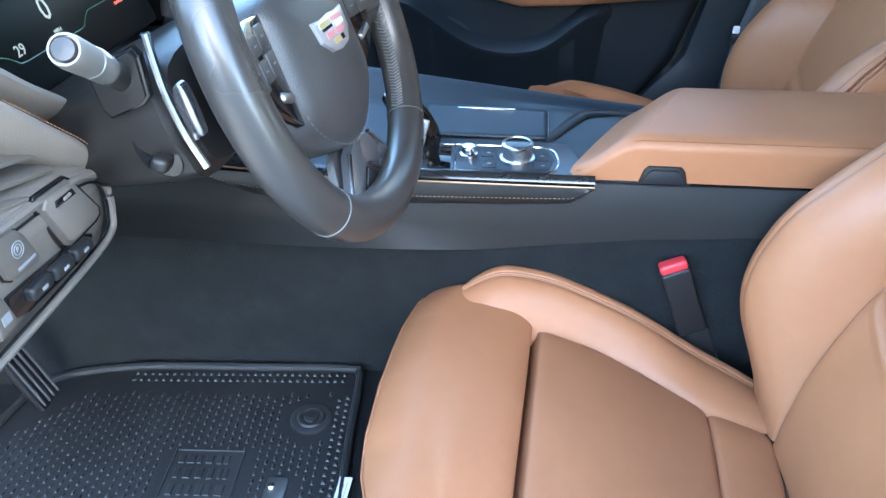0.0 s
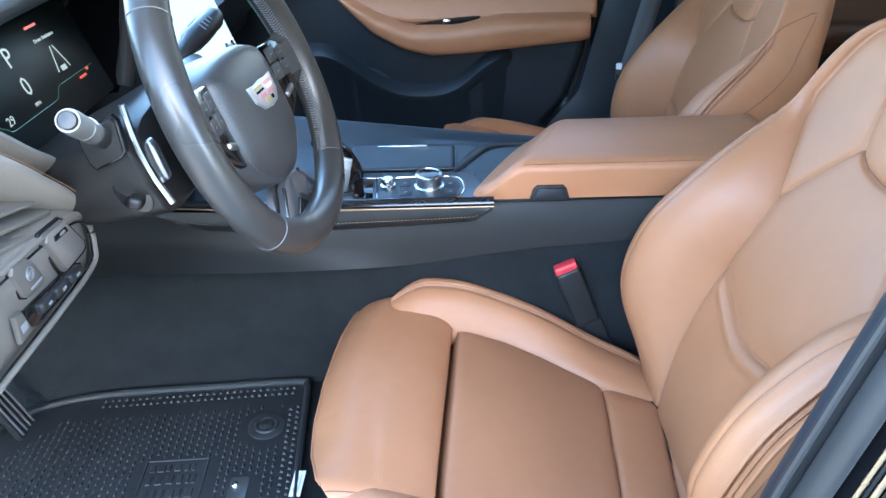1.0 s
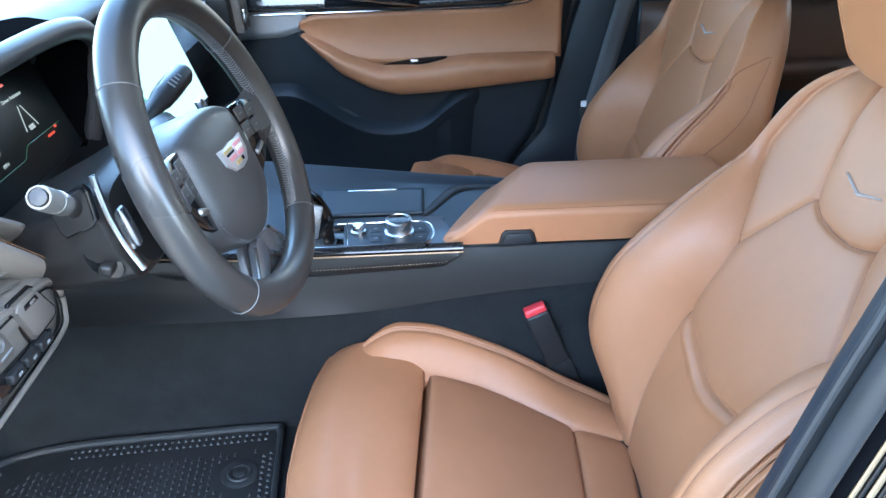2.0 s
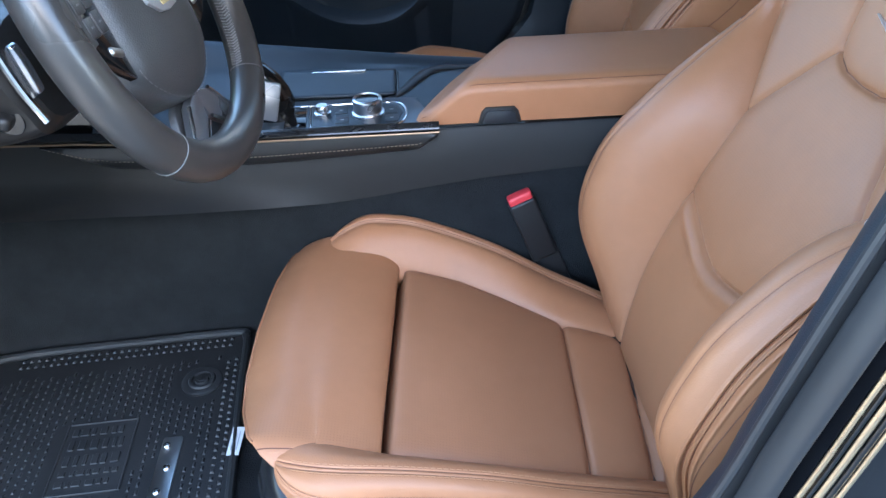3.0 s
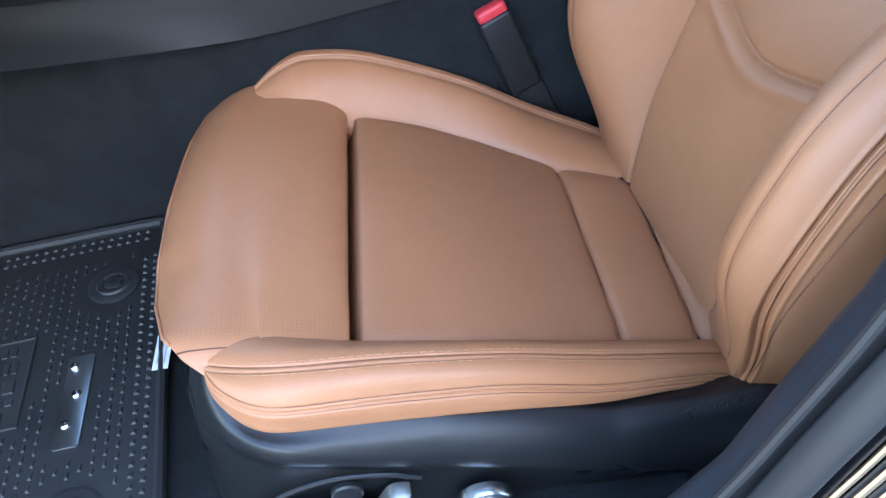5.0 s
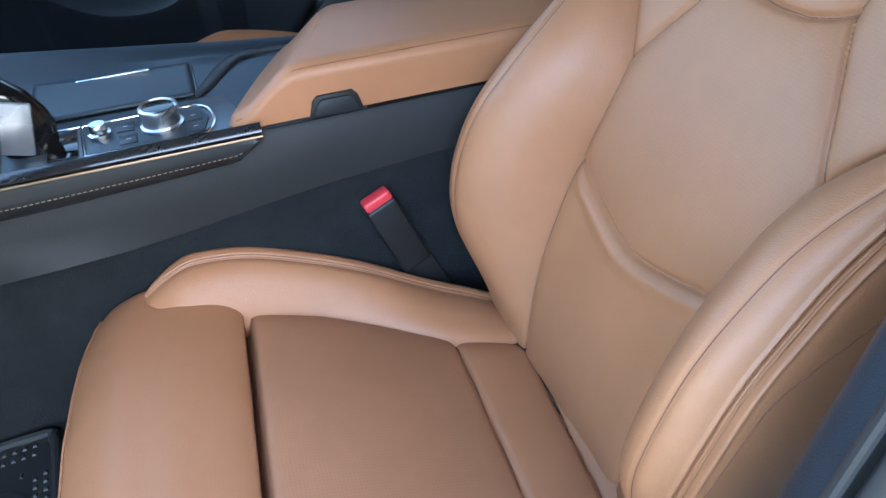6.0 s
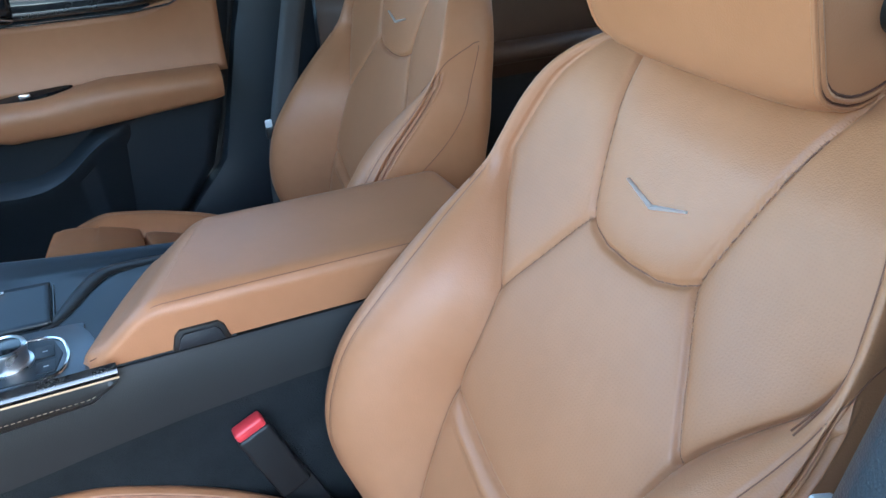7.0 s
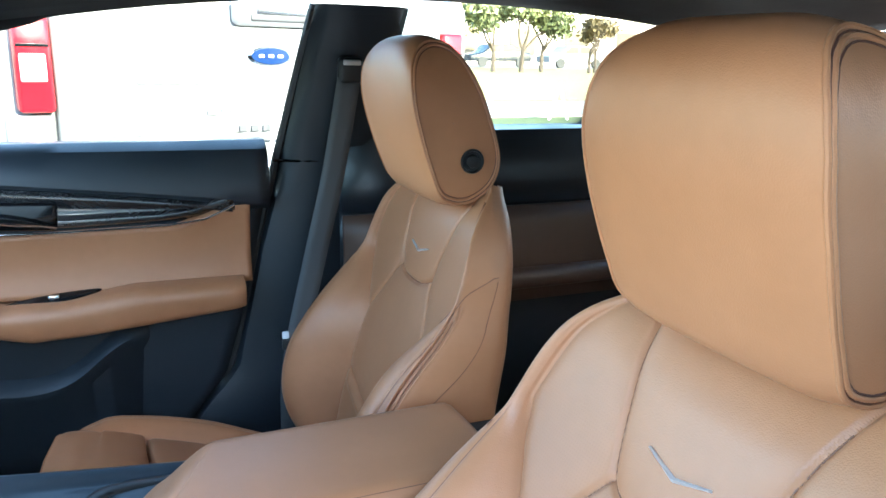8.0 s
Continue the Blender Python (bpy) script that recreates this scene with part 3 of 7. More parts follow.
            tagged(part("stitching", mesh_of("stitching", v, f, smooth=False), THREAD, seat), kind="stuff")

    # -- corded seam round the shoulder, a cross seam under it and a long seam down the side
    rim_at, rear_at = crest_at, sum(per[:9]) + 3
    for c in (1, -1):
        hi = np.nonzero((S > 0.445) & (S < 0.640))[0]
        for off in (0.0, 0.006):
            line = []
            for i in hi:
                home = int(np.argmin(np.abs(np.abs(W[i, nh - 1:nh - 1 + pipe_at]) - np.interp(S[i], [0.445, 0.475, 0.53, 0.58, 0.61, 0.64], [0.208, 0.212, 0.207, 0.191, 0.175, 0.152]) - (0.016 if c == sgn else 0.0))))
                j = int(np.argmin(np.abs(arc[i] - arc[i, nh - 1 + c * home] - c * off)))
                line.append(P[i, j] + 0.0003 * N[i, j])
            part("seam", mesh_of("seam", *tube(smoothed(line, 6), 0.0008, 5)), SEAMSOFT, seat)
        i = int(np.argmin(np.abs(S - 0.465)))
        steps = np.arange(rim_at, rear_at + 1)
        rows_up = [int(np.argmin(np.abs(S - s))) for s in np.linspace(0.465, 0.535, len(steps))]
        cross = np.array([P[a, nh - 1 + c * b] + 0.0001 * N[a, nh - 1 + c * b] for a, b in zip(rows_up, steps)])
        part("seam", mesh_of("seam", *tube(smoothed(cross, 3), 0.0007, 5)), SEAMSOFT, seat)
        down = [(a, int(np.interp(S[a], [0.05, 0.25, 0.45, 0.535], [pipe_at + 12, pipe_at + 18, rear_at - 3, rear_at]))) for a in np.nonzero((S > 0.02) & (S < 0.535))[0]]
        side = np.array([P[a, nh - 1 + c * b] + 0.0001 * N[a, nh - 1 + c * b] for a, b in down])
        part("seam", mesh_of("seam", *tube(smoothed(side, 8), 0.0007, 5)), SEAMSOFT, seat)

    # -- winged bar badge on the shoulder panel
    bars = []
    for c in (1, -1):
        a, b = np.array([0.0, 0.5165]), np.array([0.037 * c, 0.5275])
        dirn = (b - a) / np.linalg.norm(b - a)
        out = np.array([-dirn[1], dirn[0]]) * c
        ring = [(a + out * 0.0022), (b + out * 0.0010), (b - out * 0.0010), (a - out * 0.0022)]
        lo = [bp(np.array(p[0]), np.array(p[1]), np.array(0.006)) for p in ring]
        hi = [bp(np.array(p[0]), np.array(p[1]), np.array(0.0108)) for p in ring]
        top = [bp(np.array(p[0]), np.array(p[1]), np.array(h)) for p, h in ((a, 0.0134), (b, 0.0122))]
        q = [(3, 2, 1, 0), (0, 1, 5, 4), (1, 2, 6, 5), (2, 3, 7, 6), (3, 0, 4, 7), (4, 5, 9, 8), (7, 8, 9, 6), (5, 6, 9), (4, 8, 7)]
        bars.append((lo + hi + top, q))
    part("badge", mesh_of("badge", *joined(*bars), smooth=False), BADGE, seat, "satin metal chevron badge")

    # -- cushion
    qa = np.array([-math.cos(CUSH_TILT), 0, math.sin(CUSH_TILT)])
    na = np.array([math.sin(CUSH_TILT), 0, math.cos(CUSH_TILT)])
    oc = np.array([cx + cush[0], yc, 0.522 + dz + cush[1]])

    def cp(q, w, d):
        q, w, d = np.broadcast_arrays(np.asarray(q, float), np.asarray(w, float), np.asarray(d, float))
        return oc + q[..., None] * qa + w[..., None] * lat + d[..., None] * na

    QQ = np.linspace(-0.10, 0.334, 130)
    wi = np.interp(QQ, [-.05, 0, .088, .13, .183, .25, .33, .36], [.126, .130, .140, .155, .174, .192, .198, .198])
    wq = np.interp(QQ, [-.05, 0, .112, .222, .299, .362], [.142, .145, .152, .158, .162, .166])
    X = np.linspace(0, 1, 110)
    Wc = -wq[:, None] + X[None, :] * (wi + wq)[:, None]
    gap_q = 0.342 - 0.0575 * Wc
    Qc = QQ[:, None] + (gap_q - 0.334) * np.clip(QQ / 0.334, 0, 1)[:, None]
    edge = np.minimum(Wc + wq[:, None], wi[:, None] - Wc)
    qb, qc_ = 0.0975 - 0.052 * Wc, 0.012 - 0.085 * Wc
    Dc = -0.012 * np.exp(-edge / 0.012) + 0.006 * np.sin(np.pi * np.clip((Qc - 0.1) / 0.24, 0, 1)) * np.sin(np.pi * X)[None, :]
    Dc += 0.010 * np.exp(-(((Qc - qc_) + 0.020) / 0.013) ** 2)
    for line, amp in ((qb, 1.0), (qc_, 0.8)):
        r = np.abs(Qc - line)
        Dc -= amp * (0.004 * np.exp(-(r / 0.0025) ** 2) + 0.007 * np.exp(-r / 0.008))
    end = gap_q - Qc
    Dc += 0.005 * ease((Qc - 0.1) / 0.2)
    Dc -= 0.010 * np.exp(-end / 0.006) + 0.05 * (end < 0.002)
    Pc = cp(Qc, Wc, Dc)
    uvc = np.stack([Wc, Qc], -1)
    ccq, ccb = centre(Qc), centre(qb)
    kls = np.where(ccq > ccb, 1, np.where(ccq > centre(qc_), 2, 3))
    nm = {1: ("seat_cushion", CUSHION), 2: ("seat_rear_band", TAN), 3: ("seat_rear_edge", TAN)}
    pc_ = ease((edge - 0.006) / 0.01) * ease((np.abs(Qc - qb) - 0.004) / 0.006) * ease((end - 0.006) / 0.01)
    for k, (v, f, t, nn, pu) in face_split(Pc, not flip, kls, uvc, row_normals(Pc), pc_).items():
        part(nm[k][0], panel_mesh(nm[k][0], v, f, t, nn, pu), nm[k][1], seat)

    for line in (qb, qc_):
        pts = []
        for jx in range(1, 109):
            qv = float(np.interp(0, (Qc - line)[:, jx], Qc[:, jx]))
            dv = float(np.interp(qv, Qc[:, jx], Dc[:, jx]))
            pts.append(cp(qv, float(np.interp(qv, Qc[:, jx], Wc[:, jx])), dv + 0.0002))
        part("seam", mesh_of("seam", *tube(pts, 0.0008, 5)), SEAMSOFT, seat)

    # -- side bolsters of the cushion: rolls with a corded seam, tapered at both ends
    NR = 360
    inner_w = ([-.05, 0, .088, .13, .183, .25, .33, .45], [.124, .128, .138, .153, .172, .190, .196, .190])
    outer_w = ([-.05, 0, .112, .222, .299, .362, .46], [.140, .143, .150, .156, .160, .162, .154])

    def ring_in(q):
        b = np.interp(q, *inner_w)
        pw = np.interp(q, [-.06, 0, .03, .1, .19, .26, .33, .39, .45], [.178, .192, .200, .211, .229, .240, .247, .246, .230])
        pd = np.interp(q, [-.06, 0, .03, .1, .19, .26, .33, .39, .45], [-.004, .004, .010, .018, .036, .042, .045, .036, .014])
        return [(b - .008, -.03), (b - .004, -.004), (b + .35 * (pw - b), .55 * pd + .002), (b + .70 * (pw - b), .92 * pd + .001), (pw, pd),
                (pw + .016, pd + .001), (pw + .028, pd - .012), (pw + .031, min(pd - .036, -.02)), (pw + .027, -.055), (b + .03, -.06)]

    def ring_out(q):
        b = np.interp(q, *outer_w)
        k = [-.06, .0, .06, .14, .24, .33, .41, .46]
        tw, td = np.interp(q, k, [.156, .162, .172, .182, .191, .197, .200, .188]), np.interp(q, k, [-.008, .002, .012, .017, .026, .023, .012, -.006])
        pw, pd = np.interp(q, k, [.174, .180, .189, .203, .214, .219, .225, .212]), np.interp(q, k, [-.012, -.008, -.003, -.002, .010, .001, -.010, -.024])
        bw, bd = np.interp(q, k, [.172, .178, .189, .202, .214, .218, .222, .208]), np.interp(q, k, [-.03, -.022, -.016, -.024, -.020, -.030, -.042, -.05])
        return [(b - .010, -.03), (b - .005, -.004), (b + .5 * (tw - b), .72 * td + .003), (tw, td), (.55 * tw + .45 * pw + .005, td + (pd - td) * .42 + .003),
                (pw, pd), (bw + .002, .5 * (pd + bd)), (bw - .003, bd), (bw - .03, bd - .012), (b + .02, -.055)]

    for c, ringer, q1, front, cords in ((1, ring_in, 0.448, 0.058, ((4, (-.0038, 0, .0038), ()),)),
                                        (-1, ring_out, 0.466, 0.056, ((3, (-.0022, .0022), (-.0052, .0052)), (5, (-.0036, 0.0008, .0042), ())))):
        Qs = q1 - (q1 + 0.06) * np.linspace(1, 0, 170) ** 1.35
        R = []
        raw = np.array([ringer(q) for q in Qs])
        raw = np.array([[np.convolve(np.pad(raw[:, a, b], 9, mode="edge"), np.ones(19) / 19, mode="valid") for b in range(2)] for a in range(raw.shape[1])]).transpose(2, 0, 1)
        for q, ring in zip(Qs, raw):
            k = np.clip((q1 - q) / front, 0, 1)
            k = max(math.sqrt(max(1 - (1 - k) ** 2, 0.0)), 0.03)
            ctr = np.array([ring[1][0] + (0.040 if c > 0 else 0.026), -0.024 if c > 0 else -0.016])
            R.append(spline(ctr + (ring - ctr) * k, NR, closed=True))
        R = np.array(R)
        step = np.linalg.norm(np.roll(R, -1, 1) - R, axis=2)
        run = np.concatenate([np.zeros((len(Qs), 1)), np.cumsum(step, axis=1)[:, :-1]], axis=1)
        T = np.roll(R, -1, 1) - np.roll(R, 1, 1)
        M = np.stack([-T[..., 1], T[..., 0]], -1)
        M /= np.linalg.norm(M, axis=2, keepdims=True) + 1e-9
        for node_i, offs, rows_at in cords:
            r = run - run[:, node_i * NR // 10][:, None]
            g = sum(0.0016 * np.exp(-((r - o) / 0.0009) ** 2) for o in offs) + 0.0012 * np.exp(-np.abs(r) / 0.008)
            R -= (g * ease((Qs + 0.055) / 0.03)[:, None])[..., None] * M
        V = cp(Qs[:, None], c * R[..., 0], R[..., 1])
        v, f = loft(V)
        if (c > 0) == flip:
            f = [q[::-1] for q in f]
        part("seat_bolster", mesh_of("seat_bolster", v, f, np.stack([R[..., 0], Qs[:, None] + 0 * R[..., 0]], -1).reshape(-1, 2), sharp=70), TAN, seat)
        NV = c * M[..., :1] * lat + M[..., 1:] * na
        for node_i, offs, rows_at in cords:
            r = run - run[:, node_i * NR // 10][:, None]
            # groove shade along the cords, laid in as dark tubes
            for o in offs[::2]:
                j = np.argmin(np.abs(r - o), axis=1)
                path = V[np.arange(len(Qs)), j] - 0.0002 * NV[np.arange(len(Qs)), j]
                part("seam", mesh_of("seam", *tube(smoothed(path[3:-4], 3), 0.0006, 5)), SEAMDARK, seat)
            for o in rows_at:
                j = np.argmin(np.abs(r - o), axis=1)
                path, nn = V[np.arange(len(Qs)), j][3:-10], NV[np.arange(len(Qs)), j][3:-10]
                v2, f2 = stitches(smoothed(path, 3) + 0.0004 * nn, nn, 0.005, 0.002, 0.00045)
                tagged(part("stitching", mesh_of("stitching", v2, f2, smooth=False), THREAD, seat), kind="stuff")

    # -- thigh support, a rolled pad in front of the gap, thinning to a lip on the door side
    ww = np.linspace(-0.183, 0.264, 110)
    qf = np.interp(ww, [-.183, -.172, -.15, -.10, -.03, .05, .12, .165, .195, .225, .250, .264], [.474, .488, .504, .515, .521, .521, .516, .511, .505, .498, .488, .474])
    rows_ = []
    for w, q in zip(ww, qf):
        e = min(w + 0.183, 0.264 - w)
        g = 0.346 - 0.0575 * w
        drop = 0.018 * (1 - math.sqrt(max(1 - (1 - min(e / 0.03, 1)) ** 2, 0)))
        lip = 1 - 0.76 * float(ease((-0.046 - w) / 0.13))
        pr = [(g + .003, -.07), (g, -.03), (g + .0005, -.012), (g + .005, .0), (g + .03, .008), (g + .07, .007), (q - .075, .0), (q - .045, -.008), (q - .020, -.026),
              (q - .007, -.044), (q - .008, -.058), (q - .022, -.070), (q - .06, -.075), (g + .02, -.075)]
        pr = spline([(a_, b_ * lip) for a_, b_ in pr], 70)
        pr[:, 1] -= drop * np.clip(1 + pr[:, 1] / 0.07, 0, 1)
        kk = np.clip((w + 0.185) / 0.022, 0, 1)
        kk = math.sqrt(max(1 - (1 - kk) ** 2, 0.0))
        mid_ = np.array([0.42, -0.018])
        pr[:, 1] = mid_[1] + (pr[:, 1] - mid_[1]) * max(kk, 0.08)
        pr[:, 0] = mid_[0] + (pr[:, 0] - mid_[0]) * (0.75 + 0.25 * kk)
        rows_.append(pr)
    R = np.array(rows_)
    V = cp(R[..., 0], ww[:, None] + 0 * R[..., 0], R[..., 1])
    v, f = loft(V)
    if flip:
        f = [q[::-1] for q in f]
    me = mesh_of("thigh_support", v, f, np.stack([R[..., 0], ww[:, None] + 0 * R[..., 0]], -1).reshape(-1, 2), sharp=70)
    at = me.attributes.new("punch", "FLOAT", "POINT")
    rim = np.minimum(np.abs(ww[:, None] + 0.160), 9) + 0 * R[..., 0]
    at.data.foreach_set("value", np.asarray(1.6 * (ww[:, None] > -0.158) * np.exp(-np.abs(rim) / 0.03) + 0.15 * (ww[:, None] > -0.158) + 0 * R[..., 0], dtype=np.float32).ravel())
    part("thigh_support", me, TAN_HOLES, seat)
    part("piping", mesh_of("piping", *tube(V[6:-6, 48] + 0.001 * np.array([-1, 0, -0.3]), 0.0016, 6)), TAN, seat)
    jw = int(np.argmin(np.abs(ww + 0.165)))
    edge_path = V[jw, 18:50]
    # dark tube for the shade in the pad's edge seam
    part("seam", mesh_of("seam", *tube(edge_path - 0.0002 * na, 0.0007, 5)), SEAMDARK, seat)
    jw2 = int(np.argmin(np.abs(ww + 0.170)))
    v2, f2 = stitches(V[jw2, 18:50] + 0.0004 * na, np.tile(na, (32, 1)), 0.005, 0.002, 0.00045)
    tagged(part("stitching", mesh_of("stitching", v2, f2, smooth=False), THREAD, seat), kind="stuff")
    # gap between pad and cushion: a dark box whose colour stands for its shade
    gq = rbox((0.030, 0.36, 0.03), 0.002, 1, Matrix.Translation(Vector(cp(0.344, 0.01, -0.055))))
    part("gap_shade_fill", gq, SEAMDARK, seat)

    # -- head restraint
    hx, hy, hz, hr_tall = cx + 0.185 + hr_shift, yc + sgn * 0.008, 1.106 + dz + hr_up, 0.965
    out = [(0.034, 0.002), (0.012, 0.045), (-0.010, 0.11), (-0.024, 0.17), (-0.024, 0.222), (-0.008, 0.255), (0.024, 0.268), (0.060, 0.252), (0.092, 0.20), (0.120, 0.13), (0.137, 0.065), (0.122, 0.018), (0.080, -0.008)]
    ring = spline([(x, z * hr_tall) for x, z in out], 60, closed=True)
    cen = np.array([0.055, 0.13 * hr_tall])
    span = np.linspace(-1, 1, 41)

    def hp(x, w, z):
        x, w, z = np.broadcast_arrays(x, w, z)
        return np.stack([hx + x, hy + sgn * w, hz + z], -1)

    def hwide(z):
        return np.interp(np.asarray(z) / hr_tall, [-.01, 0.03, .12, .18, .21, .235, .252, .266], [.116, .121, .125, .124, .118, .107, .094, .078])

    secs = []
    for a in span:
        bulge = 1 - 0.055 * abs(a) ** 7
        rr = cen + (ring - cen) * np.array([bulge, bulge])
        rr[:, 0] += 0.003 * a * a * (rr[:, 0] < 0.055)
        w = a * hwide(rr[:, 1])
        secs.append(hp(rr[:, 0], w, rr[:, 1]))
    v, f = loft(np.array(secs), caps=False)
    if not flip:
        f = [q[::-1] for q in f]
    part("headrest", mesh_of("headrest", v, f, sharp=70), TAN, seat)
    for c in (1, -1):
        edge_ring = secs[-1] if c > 0 else secs[0]
        caps = []
        for k in np.cos(np.linspace(0, math.pi / 2, 14)):
            bul = 0.014 * math.sqrt(max(1 - k**2, 0))
            mid = edge_ring.mean(axis=0)
            kq = max(k, 0.01)
            caps.append(mid + (edge_ring - mid) * np.array([kq, kq ** 3, kq]) + np.array([0, sgn * c * bul, 0]))
        v, f = loft(np.array(caps), caps=False)
        if (c > 0) != flip:
            f = [q[::-1] for q in f]
        part("headrest_side", mesh_of("headrest_side", v, f, sharp=70), TAN, seat)
        mid = edge_ring.mean(axis=0)

        def round_edge(k, lift):
            bul = 0.014 * math.sqrt(max(1 - k**2, 0)) + lift
            return mid + (edge_ring - mid) * np.array([k, k**3, k]) + np.array([0, sgn * c * bul, 0])

        for k in (0.984, 0.934):
            part("piping", mesh_of("piping", *tube(round_edge(k, 0.0), 0.0024, 8, closed=True, up=(0, 1, 0))), TAN, seat)
        for k in (0.958, 0.908):
            part("seam", mesh_of("seam", *tube(round_edge(k, 0.0002), 0.0009, 5, closed=True, up=(0, 1, 0))), SEAMDARK, seat)
        sm = basis((hx + 0.083, hy + sgn * c * 0.116, hz + 0.069), (1, 0, 0), (0, 0, 1) if sgn * c < 0 else (0, 0, -1))
        v, f = lathe([(0.0195, 0.0), (0.0195, 0.014), (0.0185, 0.0165), (0.017, 0.0165), (0.0155, 0.0125), (0.011, 0.012), (0.010, 0.0145), (0.004, 0.016), (0.001, 0.016)], 32, sm)
        part("speaker", mesh_of("speaker", v, f), BLACK_HARD, seat, "round black speaker in the headrest side")
    for w in (-0.05, 0.05):
        v, f = tube(hp(np.array([0.100, 0.108, 0.116]), np.array([w] * 3), np.array([0.01, -0.04, -0.09])), 0.006, 10, up=(0, 1, 0))
        part("headrest_post", mesh_of("headrest_post", v, f), STEEL, seat)
    return seat, cp, bp


driver_seat, cpd, bpd = make_seat("driver_seat", 0.0, -0.394, 0.0, 1, "tan leather bucket seat with black base beside the open door")
passenger_seat, cpp, bpp = make_seat("passenger_seat", 0.14, 0.374, -0.022, -1, "tan leather bucket seat with speaker in the headrest", -0.110, (-0.004, 0.046), 2, radians(15), 0.020)

# ---- centre console ----
console = thing("center_console", "dark centre console with carbon strip and tan armrest", "center console", at=(0, 0, 0))


def y_loft(name, rows, material, parent, label="", sharp=40):
    v, f = loft(rows)
    return part(name, mesh_of(name, v, f, sharp=sharp), material, parent, label)


def side_wall(sg, parent):
    """The moulded side of the console, with its lower lip over the carpet."""
    rings = []
    for x in np.linspace(-1.05, 0.34, 60):
        lo = np.interp(x, [-1.05, -0.88, -0.72, -0.60, -0.50, -0.42, -0.36, -0.26, -0.19, -0.05, 0.34], [0.716, 0.712, 0.709, 0.702, 0.696, 0.694, 0.698, 0.711, 0.719, 0.729, 0.734])
        top = np.interp(x, [-1.05, -0.75, -0.60, 0.34], [0.84, 0.815, 0.797, 0.797])
        out = np.interp(x, [-1.05, -0.6, -0.3, 0.34], [0.150, 0.138, 0.128, 0.122])
        swing = float(ease((-0.34 - x) / 0.40))
        fl, lo = 0.046 * swing, lo + 0.013 * swing
        rings.append([(x, sg * -(out + fl), lo), (x, sg * -(out + 0.35 * fl), lo + 0.14 * (top - lo)), (x, sg * -(out - 0.002), lo + 0.36 * (top - lo)), (x, sg * -(out - 0.008), top - 0.004), (x, sg * -(out - 0.012), top), (x, sg * -0.06, top - 0.002), (x, sg * -0.06, lo)])
    r = np.array(rings)
    if sg < 0:
        r = r[:, ::-1]
    return y_loft("side_wall", r, GREY_SIDE, parent)


side_wall(1, console)
side_wall(-1, console)

# padded strip with its seam, and the carbon strip above it
pad = []
for x in np.concatenate([np.linspace(-0.80, -0.70, 20), np.linspace(-0.69, -0.30, 36), np.linspace(-0.292, -0.256, 14)]):
    zt = np.interp(x, [-0.80, -0.75, -0.6, -0.256], [0.818, 0.812, 0.804, 0.800])
    zb = np.interp(x, [-0.80, -0.78, -0.75, -0.706, -0.64, -0.5, -0.37, -0.285, -0.264, -0.256], [0.816, 0.806, 0.790, 0.775, 0.769, 0.768, 0.771, 0.774, 0.788, 0.797])
    yo = np.interp(x, [-1.02, -0.6, -0.256], [-0.155, -0.146, -0.134])
    pad.append([(x, yo + 0.02, zb - 0.001), (x, yo + 0.003, zb), (x, yo - 0.004, zb + 0.25 * (zt - zb)), (x, yo - 0.005, zb + 0.6 * (zt - zb)), (x, yo - 0.002, zt), (x, yo + 0.02, zt)])
pad = np.array(pad)
y_loft("padded_strip", pad, BLACK_HARD, console, "black padded strip with pale stitching")
mid = pad[2:-7, 2] * 0.45 + pad[2:-7, 3] * 0.55 + np.array([0, -0.0008, 0])
GOLD_THREAD = textured("pale_thread", (0.26, 0.21, 0.145), (0.20, 0.16, 0.11), 0.7, grain=900)
part("stitching", mesh_of("stitching", *stitches(mid, np.tile((0, -1, 0.2), (len(mid), 1)), 0.0034, 0.0024, 0.00055), smooth=False), GOLD_THREAD, console)
strip = []
for x in np.linspace(-1.0, -0.254, 50):
    zt = np.interp(x, [-1.02, -0.75, -0.6, -0.254], [0.842, 0.832, 0.820, 0.814])
    yo = np.interp(x, [-1.02, -0.6, -0.254], [-0.155, -0.145, -0.133])
    strip.append([(x, yo, zt - 0.014), (x, yo - 0.003, zt - 0.008), (x, yo + 0.001, zt - 0.002), (x, yo + 0.005, zt), (x, yo + 0.014, zt - 0.014)])
y_loft("carbon_strip", np.array(strip), CARBON, console, "glossy carbon weave trim strip")
part("chrome_line", mesh_of("chrome_line", *tube(np.array(strip)[:, 1] + np.array([0, -0.0005, -0.005]), 0.0013, 6)), BRONZE_TRIM, console)

# top deck, one smooth shell that climbs to the passenger's edge
DECK = textured("deck_black", (0.021, 0.029, 0.038), (0.017, 0.0235, 0.031), 0.40, grain=900, bump=0.15, pattern="pebble", spec=0.4)


def deck_z(x, y):
    h = np.interp(x, [-1.0, -0.75, -0.6, -0.13], [0.86, 0.815, 0.801, 0.799])
    e = np.interp(x, [-1.0, -0.75, -0.547, -0.425, -0.279, -0.13], [0.905, 0.876, 0.851, 0.836, 0.818, 0.803])
    return np.interp(y, [-0.112, -0.02, 0.0, 0.085, 0.112, 0.128, 0.140, 0.146], [h, h, h + 0.002, h + 0.004 + 0.25 * (e - h), e - 0.012, e, e - 0.004, e - 0.02])


